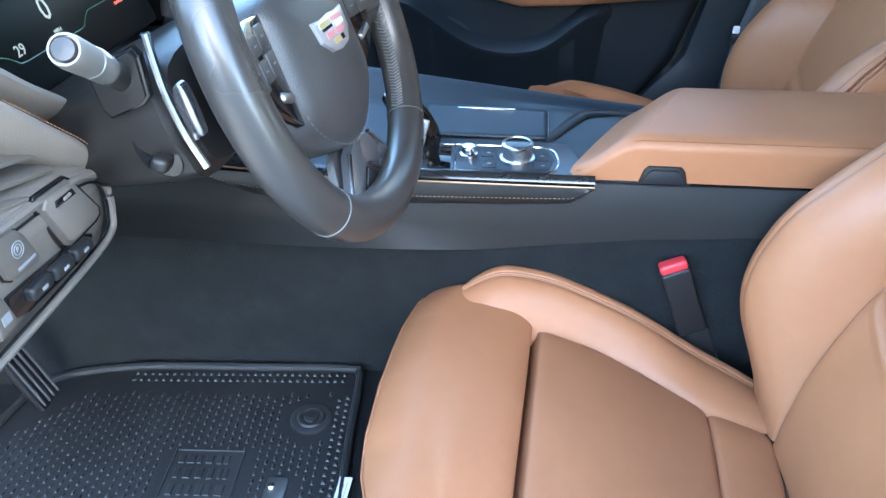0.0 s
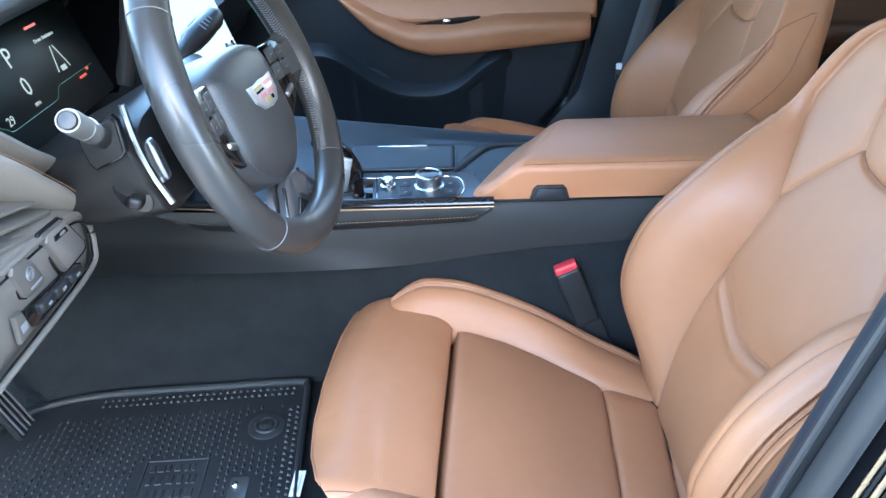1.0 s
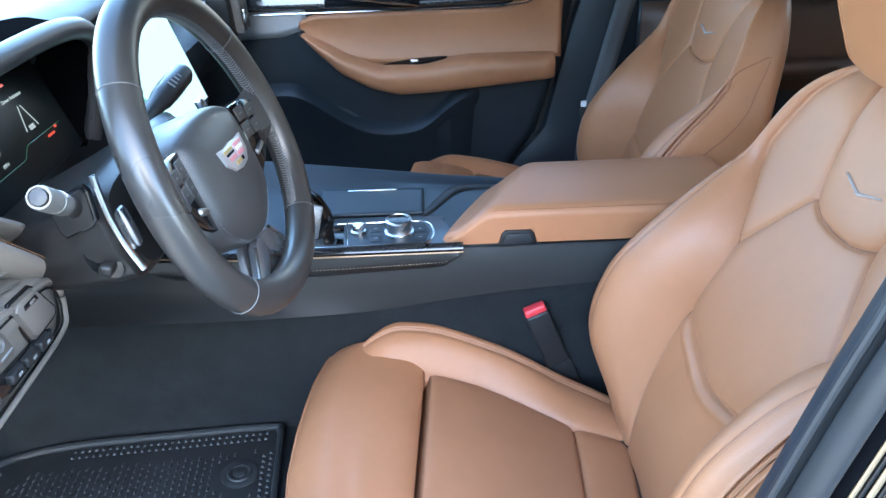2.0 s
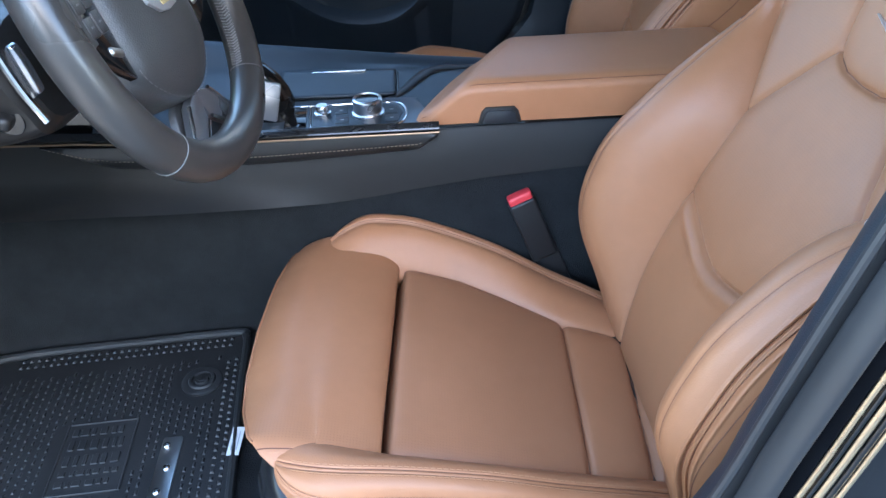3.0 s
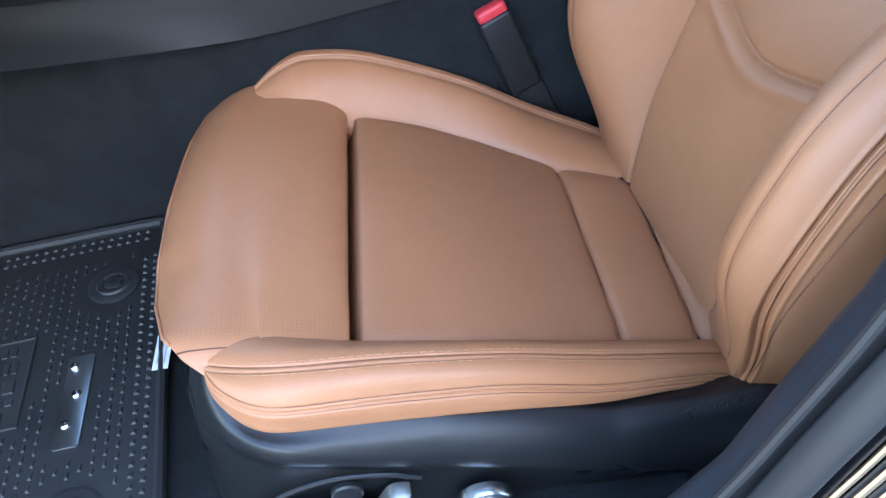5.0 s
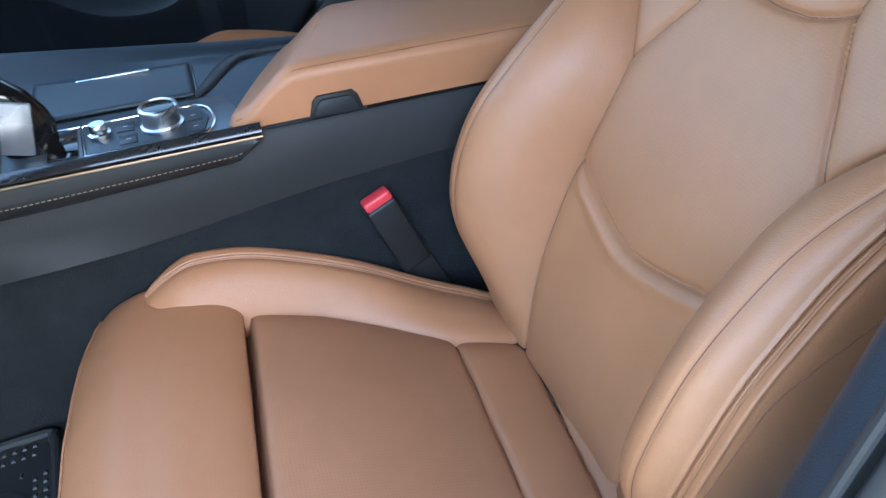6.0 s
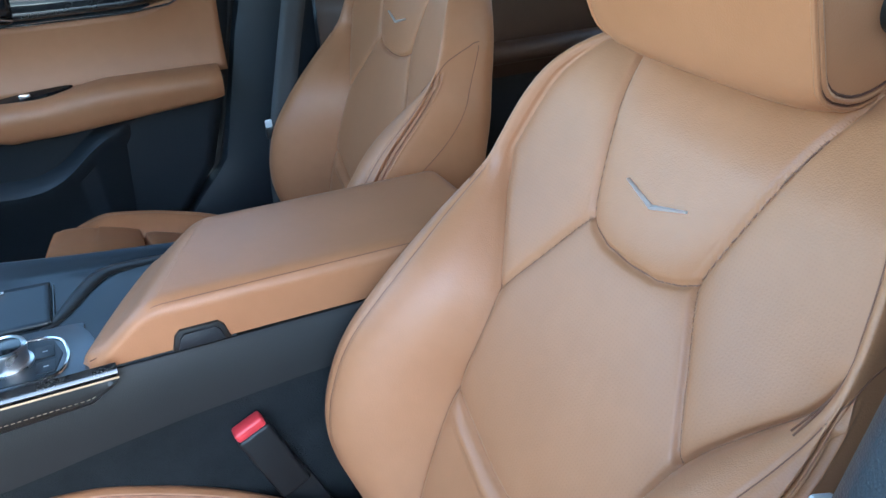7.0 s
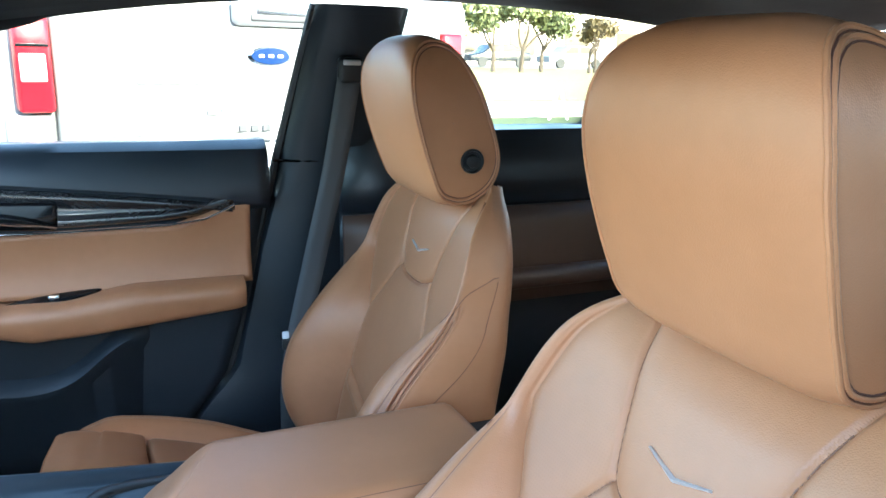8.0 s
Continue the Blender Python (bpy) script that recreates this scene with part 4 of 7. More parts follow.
deck = []
for x in np.linspace(-1.0, -0.13, 50):
    deck.append([(x, -0.112, deck_z(x, -0.112) - 0.03)] + [(x, y, deck_z(x, y)) for y in (-0.112, -0.06, -0.02, -0.01, 0.0, 0.02, 0.045, 0.07, 0.085, 0.095, 0.104, 0.112, 0.120, 0.128, 0.134, 0.140, 0.146)] + [(x, 0.147, deck_z(x, 0.146) - 0.08)])
part("deck", sheet("deck", np.array(deck), flip=True, sharp=60), DECK, console)
lid = [[(x, y, deck_z(x, y) + 0.0022) for y in np.linspace(-0.004, 0.080, 12)] for x in np.linspace(-0.500, -0.316, 24)]
ob = part("cup_lid", sheet("cup_lid", np.array(lid), flip=True), DECK, console, "closed cup holder lid")
md = ob.modifiers.new("skin", "SOLIDIFY")
md.thickness = 0.004
part("lid_strip", rbox((0.088, 0.0045, 0.003), 0.001, 2, Matrix.Translation((-0.408, 0.072, deck_z(-0.408, 0.072) + 0.0064))), BRIGHT, console, "narrow bright pull on the lid")
part("lid_gap", rbox((0.003, 0.088, 0.004), 0.001, 1, Matrix.Translation((-0.3135, 0.037, deck_z(-0.3135, 0.037))) @ Matrix.Rotation(0.07, 4, "X")), GLOSS, console)
swoop = spline([(-0.345, -0.022), (-0.330, -0.016), (-0.304, 0.014), (-0.280, 0.055), (-0.255, 0.084), (-0.216, 0.094), (-0.15, 0.095)], 30)
part("swept_recess", mesh_of("swept_recess", *tube([(x, y, deck_z(x, y) + 0.001) for x, y in swoop], [0.002 + 0.010 * math.sin(math.pi * min(k / 22, 1) * 0.5) for k in range(30)], 10, flat=0.35)), BLACK_HARD, console)

# control plate with its two rotary knobs
PLATE = textured("blue_grey_plate", (0.10, 0.12, 0.14), (0.085, 0.10, 0.12), 0.34, 0.5, grain=300, bump=0.05)
part("control_plate", prism(spline([(-0.540, -0.112), (-0.540, -0.018), (-0.310, -0.012), (-0.282, -0.030), (-0.272, -0.075), (-0.282, -0.112), (-0.30, -0.114), (-0.52, -0.114)], 48, closed=True).tolist(), 0.005, Matrix.Translation((0, 0, 0.799)), 0.0012), PLATE, console, "satin blue-grey control plate")
face = [(-0.435, -0.106), (-0.440, -0.038), (-0.330, -0.034), (-0.313, -0.042), (-0.305, -0.070), (-0.312, -0.100), (-0.330, -0.108)]
part("key_face", prism(face, 0.0016, Matrix.Translation((0, 0, 0.804)), 0.0006), DECK, console)
part("key_face", prism([(-0.476, -0.104), (-0.480, -0.040), (-0.449, -0.038), (-0.444, -0.104)], 0.0016, Matrix.Translation((0, 0, 0.804)), 0.0006), GLOSS, console)
for path_, r_ in (([(-0.445, -0.030), (-0.438, -0.110)], 0.0020), ([(-0.438, -0.1105), (-0.38, -0.1125), (-0.325, -0.1125), (-0.308, -0.105), (-0.3005, -0.085), (-0.3005, -0.065), (-0.306, -0.044), (-0.320, -0.033), (-0.336, -0.031)], 0.0022), ([(-0.336, -0.030), (-0.39, -0.031), (-0.47, -0.032)], 0.0011), ([(-0.444, -0.112), (-0.53, -0.112)], 0.0012)):
    part("frame_bar", mesh_of("frame_bar", *tube([(x, y, 0.8050) for x, y in (spline(path_, 30) if len(path_) > 2 else path_)], r_, 8)), CHROME, console)
for kx, ky in ((-0.396, -0.057), (-0.393, -0.090), (-0.322, -0.062), (-0.321, -0.091)):
    part("key", rbox((0.019, 0.022, 0.0014), 0.0006, 2, Matrix.Translation((kx, ky, 0.8062))), BLACK_SOFT, console)
    part("key_mark", rbox((0.005, 0.0012, 0.0004), 0, 1, Matrix.Translation((kx, ky, 0.8071))), SILVER, console)
big = Matrix.Translation((-0.356, -0.070, 0.806))
knob = part("rotary_knob", mesh_of("rotary_knob", *lathe([(0.024, 0), (0.024, 0.003), (0.0205, 0.004), (0.0205, 0.016), (0.022, 0.019), (0.0215, 0.023), (0.019, 0.0245), (0.0175, 0.0225), (0.001, 0.0225)], 48, big)), BRIGHT, console, "large bright metal rotary knob")
part("knob_cap", mesh_of("knob_cap", *lathe([(0.0172, 0.0218), (0.0170, 0.0232), (0.012, 0.0238), (0.001, 0.0240)], 40, big)), GLOSS, knob, "gloss black cap")
sm = Matrix.Translation((-0.423, -0.066, 0.806))
part("small_knob", mesh_of("small_knob", *lathe([(0.0125, 0), (0.0125, 0.004), (0.0095, 0.005), (0.0095, 0.013), (0.0085, 0.0145), (0.001, 0.0145)], 32, sm)), BRIGHT, console, "small ribbed volume knob")
# gear selector
sel = part("gear_selector", mesh_of("gear_selector", *loft([[(-0.498 + dx + a * sx, -0.062 + b * sy, z) for a, b in [(math.cos(t), math.sin(t)) for t in np.linspace(0, 2 * math.pi, 24, endpoint=False)]]
            for z, sx, sy, dx in ((0.79, 0.026, 0.021, 0), (0.812, 0.028, 0.020, 0.006), (0.831, 0.029, 0.020, 0.008), (0.847, 0.029, 0.020, 0.003), (0.868, 0.028, 0.021, -0.008), (0.884, 0.023, 0.019, -0.020), (0.890, 0.014, 0.012, -0.026))])), GLOSS, console, "gloss black gear selector")
part("selector_side", rbox((0.034, 0.006, 0.060), 0.003, 2, Matrix.Translation((-0.497, -0.082, 0.838)) @ Matrix.Rotation(0.25, 4, "Y")), SILVER, sel, "satin metal cheek")
ORANGE = glowing("amber_light", (1.0, 0.22, 0.03), 0.1)
part("gear_light", rbox((0.008, 0.006, 0.001), 0, 1, Matrix.Translation((-0.516, -0.072, 0.888)) @ Matrix.Rotation(0.2, 4, "Y")), ORANGE, sel)
for k in range(4):
    part("gear_mark", rbox((0.004, 0.0035, 0.001), 0, 1, Matrix.Translation((-0.505 - 0.005 * k, -0.071, 0.8885))), WHITE, sel)

# armrest lid with its latch
def arm_top(x, y):
    start = np.interp(y, [-0.115, 0.075], [-0.205, -0.118])
    nose = start - 0.085
    k = ease((x - nose) / (start - nose))
    return 0.815 + (0.862 - 0.815) * k + 0.004 * math.sin(math.pi * (y + 0.115) / 0.19)


arm = []
ys = np.concatenate([[-0.118, -0.1175, -0.116], np.linspace(-0.108, 0.070, 24), [0.077, 0.079, 0.079]])
for i in range(60):
    u = i / 59
    ring = []
    for j, y in enumerate(ys):
        x0 = np.interp(y, [-0.118, -0.10, 0.06, 0.079], [-0.281, -0.290, -0.212, -0.190])
        x = x0 + u * (0.200 - x0)
        z = arm_top(x, y)
        e = min(y + 0.118, 0.079 - y)
        z -= 0.016 * (1 - math.sqrt(max(1 - (1 - min(e / 0.018, 1)) ** 2, 0)))
        b = min((x - x0) / 0.016, 1)
        z -= 0.020 * (1 - math.sqrt(max(1 - (1 - b) ** 2, 0)))
        b = min((0.200 - x) / 0.02, 1)
        z -= 0.02 * (1 - math.sqrt(max(1 - (1 - b) ** 2, 0)))
        ring.append((x, y, z))
    ring += [(ring[-1][0], 0.078, 0.803), (ring[0][0], -0.117, 0.803)]
    arm.append(ring)
armrest = y_loft("armrest_lid", np.array(arm), TAN_TRIM, console, "tan leather armrest lid", sharp=60)
part("armrest_box", rbox((0.44, 0.17, 0.06), 0.008, 2, Matrix.Translation((0.03, -0.018, 0.768))), GREY_SIDE, console)
seam = [(x, -0.1105, arm_top(x, -0.10) - 0.0035) for x in np.linspace(-0.275, 0.19, 60)]
part("stitching", mesh_of("stitching", *stitches(np.array(seam) + np.array([0, 0.008, 0.0022]), np.tile((0, -0.4, 1), (60, 1)), 0.0036, 0.0022, 0.0006), smooth=False), THREAD, armrest)
seam = [(np.interp(y, [-0.115, 0.075], [-0.207, -0.120]), y, 0.8615 + 0.004 * math.sin(math.pi * (y + 0.115) / 0.19)) for y in np.linspace(-0.10, 0.065, 40)]
part("stitching", mesh_of("stitching", *stitches(seam, np.tile((0, 0, 1), (40, 1)), 0.0036, 0.0022, 0.0006), smooth=False), THREAD, armrest)
part("seam", mesh_of("seam", *tube(np.array([(x, -0.1115, arm_top(x, -0.10) - 0.0045) for x in np.linspace(-0.278, 0.19, 60)]), 0.0005, 5)), SEAMSOFT, armrest)
lo = [(-0.031, 0.0), (-0.026, 0.018), (-0.020, 0.024), (0.020, 0.024), (0.026, 0.018), (0.031, 0.0)]
part("latch", prism(lo, 0.006, basis((-0.167, -0.1155, 0.8025), (1, 0, 0), (0, 0, 1)), 0.002), BLACK_HARD, armrest, "black lid latch")
part("latch_lip", prism([(a * 0.8, b * 0.75 + 0.002) for a, b in lo], 0.003, basis((-0.167, -0.1215, 0.8025), (1, 0, 0), (0, 0, 1)), 0.001), BLACK_SOFT, armrest)

# ---- seat belt buckle beside the driver's seat ----
buckle = thing("seat_belt_buckle", "black seat belt buckle with red button beside the seat", "seat belt buckle", at=(0, 0, 0))
ax = Vector((-0.36, 0.06, 0.93)).normalized()
bm0 = basis((-0.142, -0.140, 0.690), (0.93, 0.10, 0.36), ax)
part("body", rbox((0.041, 0.105, 0.024), 0.005, 3, bm0 @ Matrix.Translation((0.002, -0.058, 0))), BLACK_HARD, buckle)
part("button", rbox((0.037, 0.014, 0.020), 0.004, 3, bm0 @ Matrix.Translation((0.002, -0.001, 0))), RED, buckle, "red release button")
part("strap", rbox((0.042, 0.12, 0.008), 0.003, 2, bm0 @ Matrix.Translation((0.004, -0.155, -0.002))), BLACK_HARD, buckle)

# ---- steering wheel ----
wheel = thing("steering_wheel", "black leather steering wheel with silver spoke trim", "steering wheel")
WT = radians(20.2)
WC = Vector((-0.519, -0.389, 1.0776))
WYAW = radians(-2.1)
WM = basis(WC, (-math.sin(WYAW), math.cos(WYAW), 0), (-math.sin(WT) * math.cos(WYAW), -math.sin(WT) * math.sin(WYAW), math.cos(WT))) @ Matrix.Rotation(radians(-4.1), 4, "Z")   # x across, y up the wheel, z towards the driver
RIM = 0.1756


def wpt(p):
    return WM @ Vector(p)


def rim_r(t):
    """Radius of the rim's core; the wheel is flattened at its foot."""
    return RIM * (1 - 0.109 * max(0.0, -math.sin(t)) ** 3)


a = np.linspace(0, 2 * np.pi, 120, endpoint=False)
ring_path = [(rim_r(t) * math.cos(t), rim_r(t) * math.sin(t), 0.0) for t in a]
v, f = tube(ring_path, 0.0196, 24, closed=True, flat=0.95, up=(0, 0, 1))
part("rim", mesh_of("rim", [wpt(p) for p in v], f), BLACK_LEATHER, wheel, "black leather rim")
lace = []
GREY_THREAD = textured("grey_thread", (0.125, 0.12, 0.118), (0.09, 0.088, 0.085), 0.6, grain=900)
for t0, t1 in ((math.radians(-45), math.radians(95)), (math.radians(98), math.radians(221))):
    for k in np.arange(t0, t1, 0.022):
        for s in (-1, 1):
            q0, q1 = rim_r(k) - 0.0196, rim_r(k + 0.016) - 0.0190
            c0 = np.array([q0 * math.cos(k), q0 * math.sin(k), 0.0])
            c1 = np.array([q1 * math.cos(k + 0.016), q1 * math.sin(k + 0.016), s * 0.0060])
            lace.append(tube([c0, c1], 0.0008, 4))
v, f = joined(*lace)
tagged(part("lacing", mesh_of("lacing", [wpt(p) for p in v], f), GREY_THREAD, wheel, "grey cross stitching inside the rim"), kind="stuff")
for t in (math.radians(-46), math.radians(221), math.radians(38), math.radians(142)):
    c = np.array([rim_r(t) * math.cos(t), rim_r(t) * math.sin(t), 0.0])
    rad = np.array([math.cos(t), math.sin(t), 0])
    ring = [c + 0.0197 * (math.cos(q) * rad + 0.95 * math.sin(q) * np.array([0, 0, 1])) for q in np.linspace(0, 2 * math.pi, 28, endpoint=False)]
    v, f = tube(ring, 0.0007, 5, closed=True, up=(-math.sin(t), math.cos(t), 0))
    part("rim_seam", mesh_of("rim_seam", [wpt(p) for p in v], f), GREY_THREAD, wheel)
# airbag cover: a shield, domed, set a little behind the rim
WM = WM @ Matrix.Translation((0, -0.012, -0.014))
KEYMARK = textured("grey_marking", (0.20, 0.20, 0.205), (0.15, 0.15, 0.155), 0.5, grain=300)
COVER = textured("charcoal_leather", (0.042, 0.041, 0.041), (0.035, 0.034, 0.034), 0.42, grain=600, bump=0.3, pattern="pebble")
half = [(0, 0.068), (0.038, 0.066), (0.070, 0.058), (0.082, 0.046), (0.086, 0.010), (0.087, -0.020), (0.082, -0.046), (0.058, -0.068), (0.028, -0.082)]
sh = half + [(0, -0.086)] + [(-x, y) for x, y in half[:0:-1]]
shs = spline(sh, 64, closed=True)
rings = []
for k, h in ((1.0, -0.055), (1.0, -0.012), (0.985, 0.000), (0.94, 0.008), (0.8, 0.015), (0.55, 0.020), (0.3, 0.022), (0.02, 0.0225)):
    rings.append([tuple(wpt((x * k, y * k - 0.002, h))) for x, y in shs])
v, f = loft(rings)
hub = part("airbag_cover", mesh_of("airbag_cover", v, f, sharp=50), COVER, wheel, "black domed airbag cover")
st_ = [np.array(wpt((x * 0.955, y * 0.955 - 0.003, 0.0075))) for x, y in shs[20:46]]
tagged(part("stitching", mesh_of("stitching", *stitches(st_, np.tile(tuple(WM.to_3x3() @ Vector((0, 0, 1))), (len(st_), 1)), 0.004, 0.0026, 0.0006), smooth=False), GREY_THREAD, hub), kind="stuff")
# shield emblem, plain colour blocks in a bright frame
EMBLEM = textured("emblem_silver", (0.45, 0.45, 0.46), (0.40, 0.40, 0.41), 0.32, 0.6, grain=200, bump=0.03)
em = [(-0.036, 0.018), (-0.018, 0.0165), (0, 0.0185), (0.018, 0.0165), (0.036, 0.018), (0.032, -0.006), (0.018, -0.021), (0, -0.024), (-0.018, -0.021), (-0.032, -0.006)]
EM = WM @ Matrix.Translation((0, 0.010, 0.0185)) @ Matrix.Rotation(-0.10, 4, "X") @ Matrix.Diagonal((1.06, 0.74, 1, 1))
emblem = part("emblem", prism(em, 0.006, EM, 0.0012), EMBLEM, hub, "bright shield emblem with coloured blocks")
PINK = textured("emblem_red", (0.55, 0.22, 0.24), (0.48, 0.18, 0.20), 0.3, grain=100)
PALE = textured("emblem_gold", (0.55, 0.42, 0.18), (0.48, 0.36, 0.15), 0.3, 0.5, grain=100)
for bx, by, bw, bh, mt in ((-0.015, 0.010, 0.024, 0.005, PALE), (0.014, 0.010, 0.022, 0.005, PINK), (-0.013, 0.0045, 0.022, 0.0035, GLOSS), (0.015, 0.0035, 0.018, 0.005, WHITE), (-0.012, -0.003, 0.018, 0.006, PINK), (0.011, -0.004, 0.018, 0.006, PINK), (-0.004, -0.0125, 0.016, 0.006, PALE), (0.008, -0.0125, 0.007, 0.006, GLOSS)):
    part("emblem_block", rbox((bw, bh, 0.001), 0, 1, EM @ Matrix.Translation((bx, by, 0.0063))), mt, emblem)
# spokes: two sides with key pads, one split below
SPOKE = textured("satin_silver", (0.34, 0.35, 0.37), (0.29, 0.30, 0.32), 0.26, 0.9, grain=300, bump=0.04)
for s in (1, -1):
    v, f = loft([[tuple(wpt((s * x, y, z))) for y, z in ((yc_ + hh, zz), (yc_ + hh * 0.6, zz + 0.010), (yc_ - hh * 0.6, zz + 0.010), (yc_ - hh, zz), (yc_ - hh * 0.6, zz - 0.012), (yc_ + hh * 0.6, zz - 0.012))]
                 for x, yc_, hh, zz in ((0.070, 0.014, 0.034, -0.008), (0.10, 0.016, 0.032, -0.004), (0.13, 0.018, 0.030, 0.004), (0.160, 0.020, 0.034, 0.010))])
    part("spoke", mesh_of("spoke", v, [q[::-1] for q in f] if s < 0 else f), COVER, wheel, "charcoal spoke")
    pad_ = [(0.084, 0.048), (0.118, 0.048), (0.144, 0.038), (0.146, 0.014), (0.132, -0.010), (0.108, -0.030), (0.090, -0.040), (0.086, 0.010)]
    pm = WM @ Matrix.Translation((s * 0.12, 0.01, 0.004)) @ Matrix.Rotation(-s * 0.16, 4, "Y") @ Matrix.Translation((-s * 0.12, -0.01, 0))
    padob = part("key_pad", prism([(s * x, y) for x, y in pad_], 0.008, pm, 0.002), GLOSS, wheel, "gloss key pad")
    for kx, ky, kw, kh in ((0.102, 0.034, 0.021, 0.017), (0.126, 0.031, 0.021, 0.015), (0.101, 0.013, 0.020, 0.019), (0.124, 0.012, 0.020, 0.017)):
        part("key", rbox((kw, kh, 0.004), 0.0015, 2, pm @ Matrix.Translation((s * kx, ky, 0.0074))), COVER, padob)
        part("key_mark", rbox((0.006, 0.0012, 0.0004), 0, 1, pm @ Matrix.Translation((s * kx, ky, 0.0096))), KEYMARK, padob)
    part("roller", rbox((0.024, 0.008, 0.008), 0.003, 3, pm @ Matrix.Translation((s * 0.106, -0.013, 0.007)) @ Matrix.Rotation(s * 0.3, 4, "Z")), STEEL, padob, "ribbed metal roller")
    blade = [(-0.006, -0.080), (0.030, -0.090), (0.070, -0.132), (0.070, -0.138), (0.048, -0.138), (0.006, -0.112)]
    part("lower_spoke", prism([(s * x, y) for x, y in blade][::s], 0.010, WM @ Matrix.Translation((0, 0, -0.006 - 0.001 * s)), 0.003), SPOKE, wheel, "silver lower spoke")
    edge_ = [(0.030, -0.090), (0.051, -0.112), (0.071, -0.133), (0.071, -0.138), (0.048, -0.139), (0.006, -0.113)]
    part("spoke_edge", mesh_of("spoke_edge", *tube([wpt((s * x, y, 0.0035)) for x, y in edge_], 0.0022, 8)), CHROME, wheel)
low = spline([(-0.052, -0.136), (-0.036, -0.092), (0, -0.084), (0.036, -0.092), (0.052, -0.136), (0.035, -0.142), (-0.035, -0.142)], 48, closed=True)
part("lower_infill", prism(low.tolist(), 0.008, WM @ Matrix.Translation((0, 0, -0.018)), 0.003), COVER, wheel, "charcoal web between the lower spokes")

# ---- steering column with its stalks ----
column = thing("steering_column", "dark column shroud with stalks and paddles", "steering column")
CM = basis((-0.60, -0.385, 1.043), (0, 1, 0), (-math.sin(WT), 0, math.cos(WT)))


def cring(z, wx, up_, dn, r=0.03):
    p = [(-wx, -dn + r), (-wx + r, -dn), (wx - r, -dn), (wx, -dn + r), (wx, up_ - r), (wx - r, up_), (-wx + r, up_), (-wx, up_ - r)]
    return [tuple(CM @ Vector((x, y, z))) for x, y in spline(p, 40, closed=True)]


v, f = loft([cring(-0.17, 0.10, 0.037, 0.030), cring(-0.10, 0.118, 0.042, 0.042), cring(-0.03, 0.134, 0.050, 0.048), cring(-0.005, 0.136, 0.052, 0.050), cring(0.006, 0.124, 0.044, 0.044)])
part("shroud", mesh_of("shroud", v, f, sharp=45), SHROUD, column, "dark brown plastic shroud")
PLATE_AT = basis((0, -0.5195, 0), (1, 0, 0), (0, 0, 1))
po = [(-0.655, 1.083), (-0.650, 1.057), (-0.645, 1.051), (-0.617, 1.063), (-0.611, 1.070), (-0.612, 1.100), (-0.617, 1.106), (-0.650, 1.090)]
plate = part("stalk_plate", prism(po, 0.006, PLATE_AT, 0.002), GLOSS, column, "dark plate at the root of the stalk")
pc = (-0.632, 1.078)
part("plate_face", prism([(pc[0] + (x - pc[0]) * 0.88, pc[1] + (z - pc[1]) * 0.88) for x, z in po], 0.003, PLATE_AT @ Matrix.Translation((0, 0, 0.0055)), 0.001), SHROUD, plate)
tip, root = Vector((-0.614, -0.604, 1.131)), Vector((-0.634, -0.508, 1.074))
dirn = (tip - root).normalized()
SMx = Matrix.Translation(root) @ dirn.to_track_quat("Z", "Y").to_matrix().to_4x4()
ln = (tip - root).length
stalk = part("stalk", mesh_of("stalk", *lathe([(0.0135, -0.006), (0.0130, 0.006), (0.0094, 0.020), (0.0090, ln * 0.36), (0.0100, ln * 0.44), (0.001, ln * 0.46)], 40, SMx)), STALK, column, "dark turn signal stalk with satin barrel")
part("barrel", mesh_of("barrel", *lathe([(0.0085, ln * 0.42), (0.0104, ln * 0.44), (0.0106, ln * 0.66), (0.0098, ln * 0.665), (0.0098, ln * 0.69), (0.0107, ln * 0.695), (0.0110, ln - 0.010), (0.0106, ln - 0.004), (0.0098, ln - 0.001), (0.0086, ln - 0.001), (0.0082, ln - 0.003), (0.001, ln - 0.003)], 40, SMx)), BARREL, stalk, "satin grey-brown barrel")
part("stalk_button", mesh_of("stalk_button", *lathe([(0.0078, ln - 0.005), (0.0076, ln - 0.001), (0.0068, ln + 0.0003), (0.001, ln + 0.001)], 32, SMx)), STALK, stalk)
for k in range(4):
    part("stalk_mark", rbox((0.004, 0.0008, 0.007), 0, 1, SMx @ Matrix.Rotation(0.55 + 0.28 * k, 4, "Z") @ Matrix.Translation((0.0106, 0, ln * 0.58)) @ Matrix.Rotation(math.pi / 2, 4, "Z")), WHITE, stalk)
tip2, root2 = Vector((-0.621, -0.165, 1.110)), Vector((-0.645, -0.290, 1.082))
d2 = (tip2 - root2).normalized()
S2 = Matrix.Translation(root2) @ d2.to_track_quat("Z", "Y").to_matrix().to_4x4()
l2 = (tip2 - root2).length
wiper = part("stalk", mesh_of("stalk", *lathe([(0.018, -0.01), (0.012, 0.012), (0.0115, l2 * 0.35), (0.0145, l2 * 0.45), (0.0150, l2 - 0.01), (0.012, l2 - 0.002), (0.001, l2)], 36, S2)), BLACK_HARD, column, "wiper stalk")
for a_ in (-2.2, -0.7, 0.8, 2.3):
    for k in range(4):
        part("stalk_mark", rbox((0.011 - 0.0018 * k, 0.0008, 0.0018), 0, 1, S2 @ Matrix.Rotation(a_, 4, "Z") @ Matrix.Translation((0.0150, 0, l2 * 0.58 + 0.008 * k)) @ Matrix.Rotation(math.pi / 2, 4, "Z")), KEYMARK, wiper)
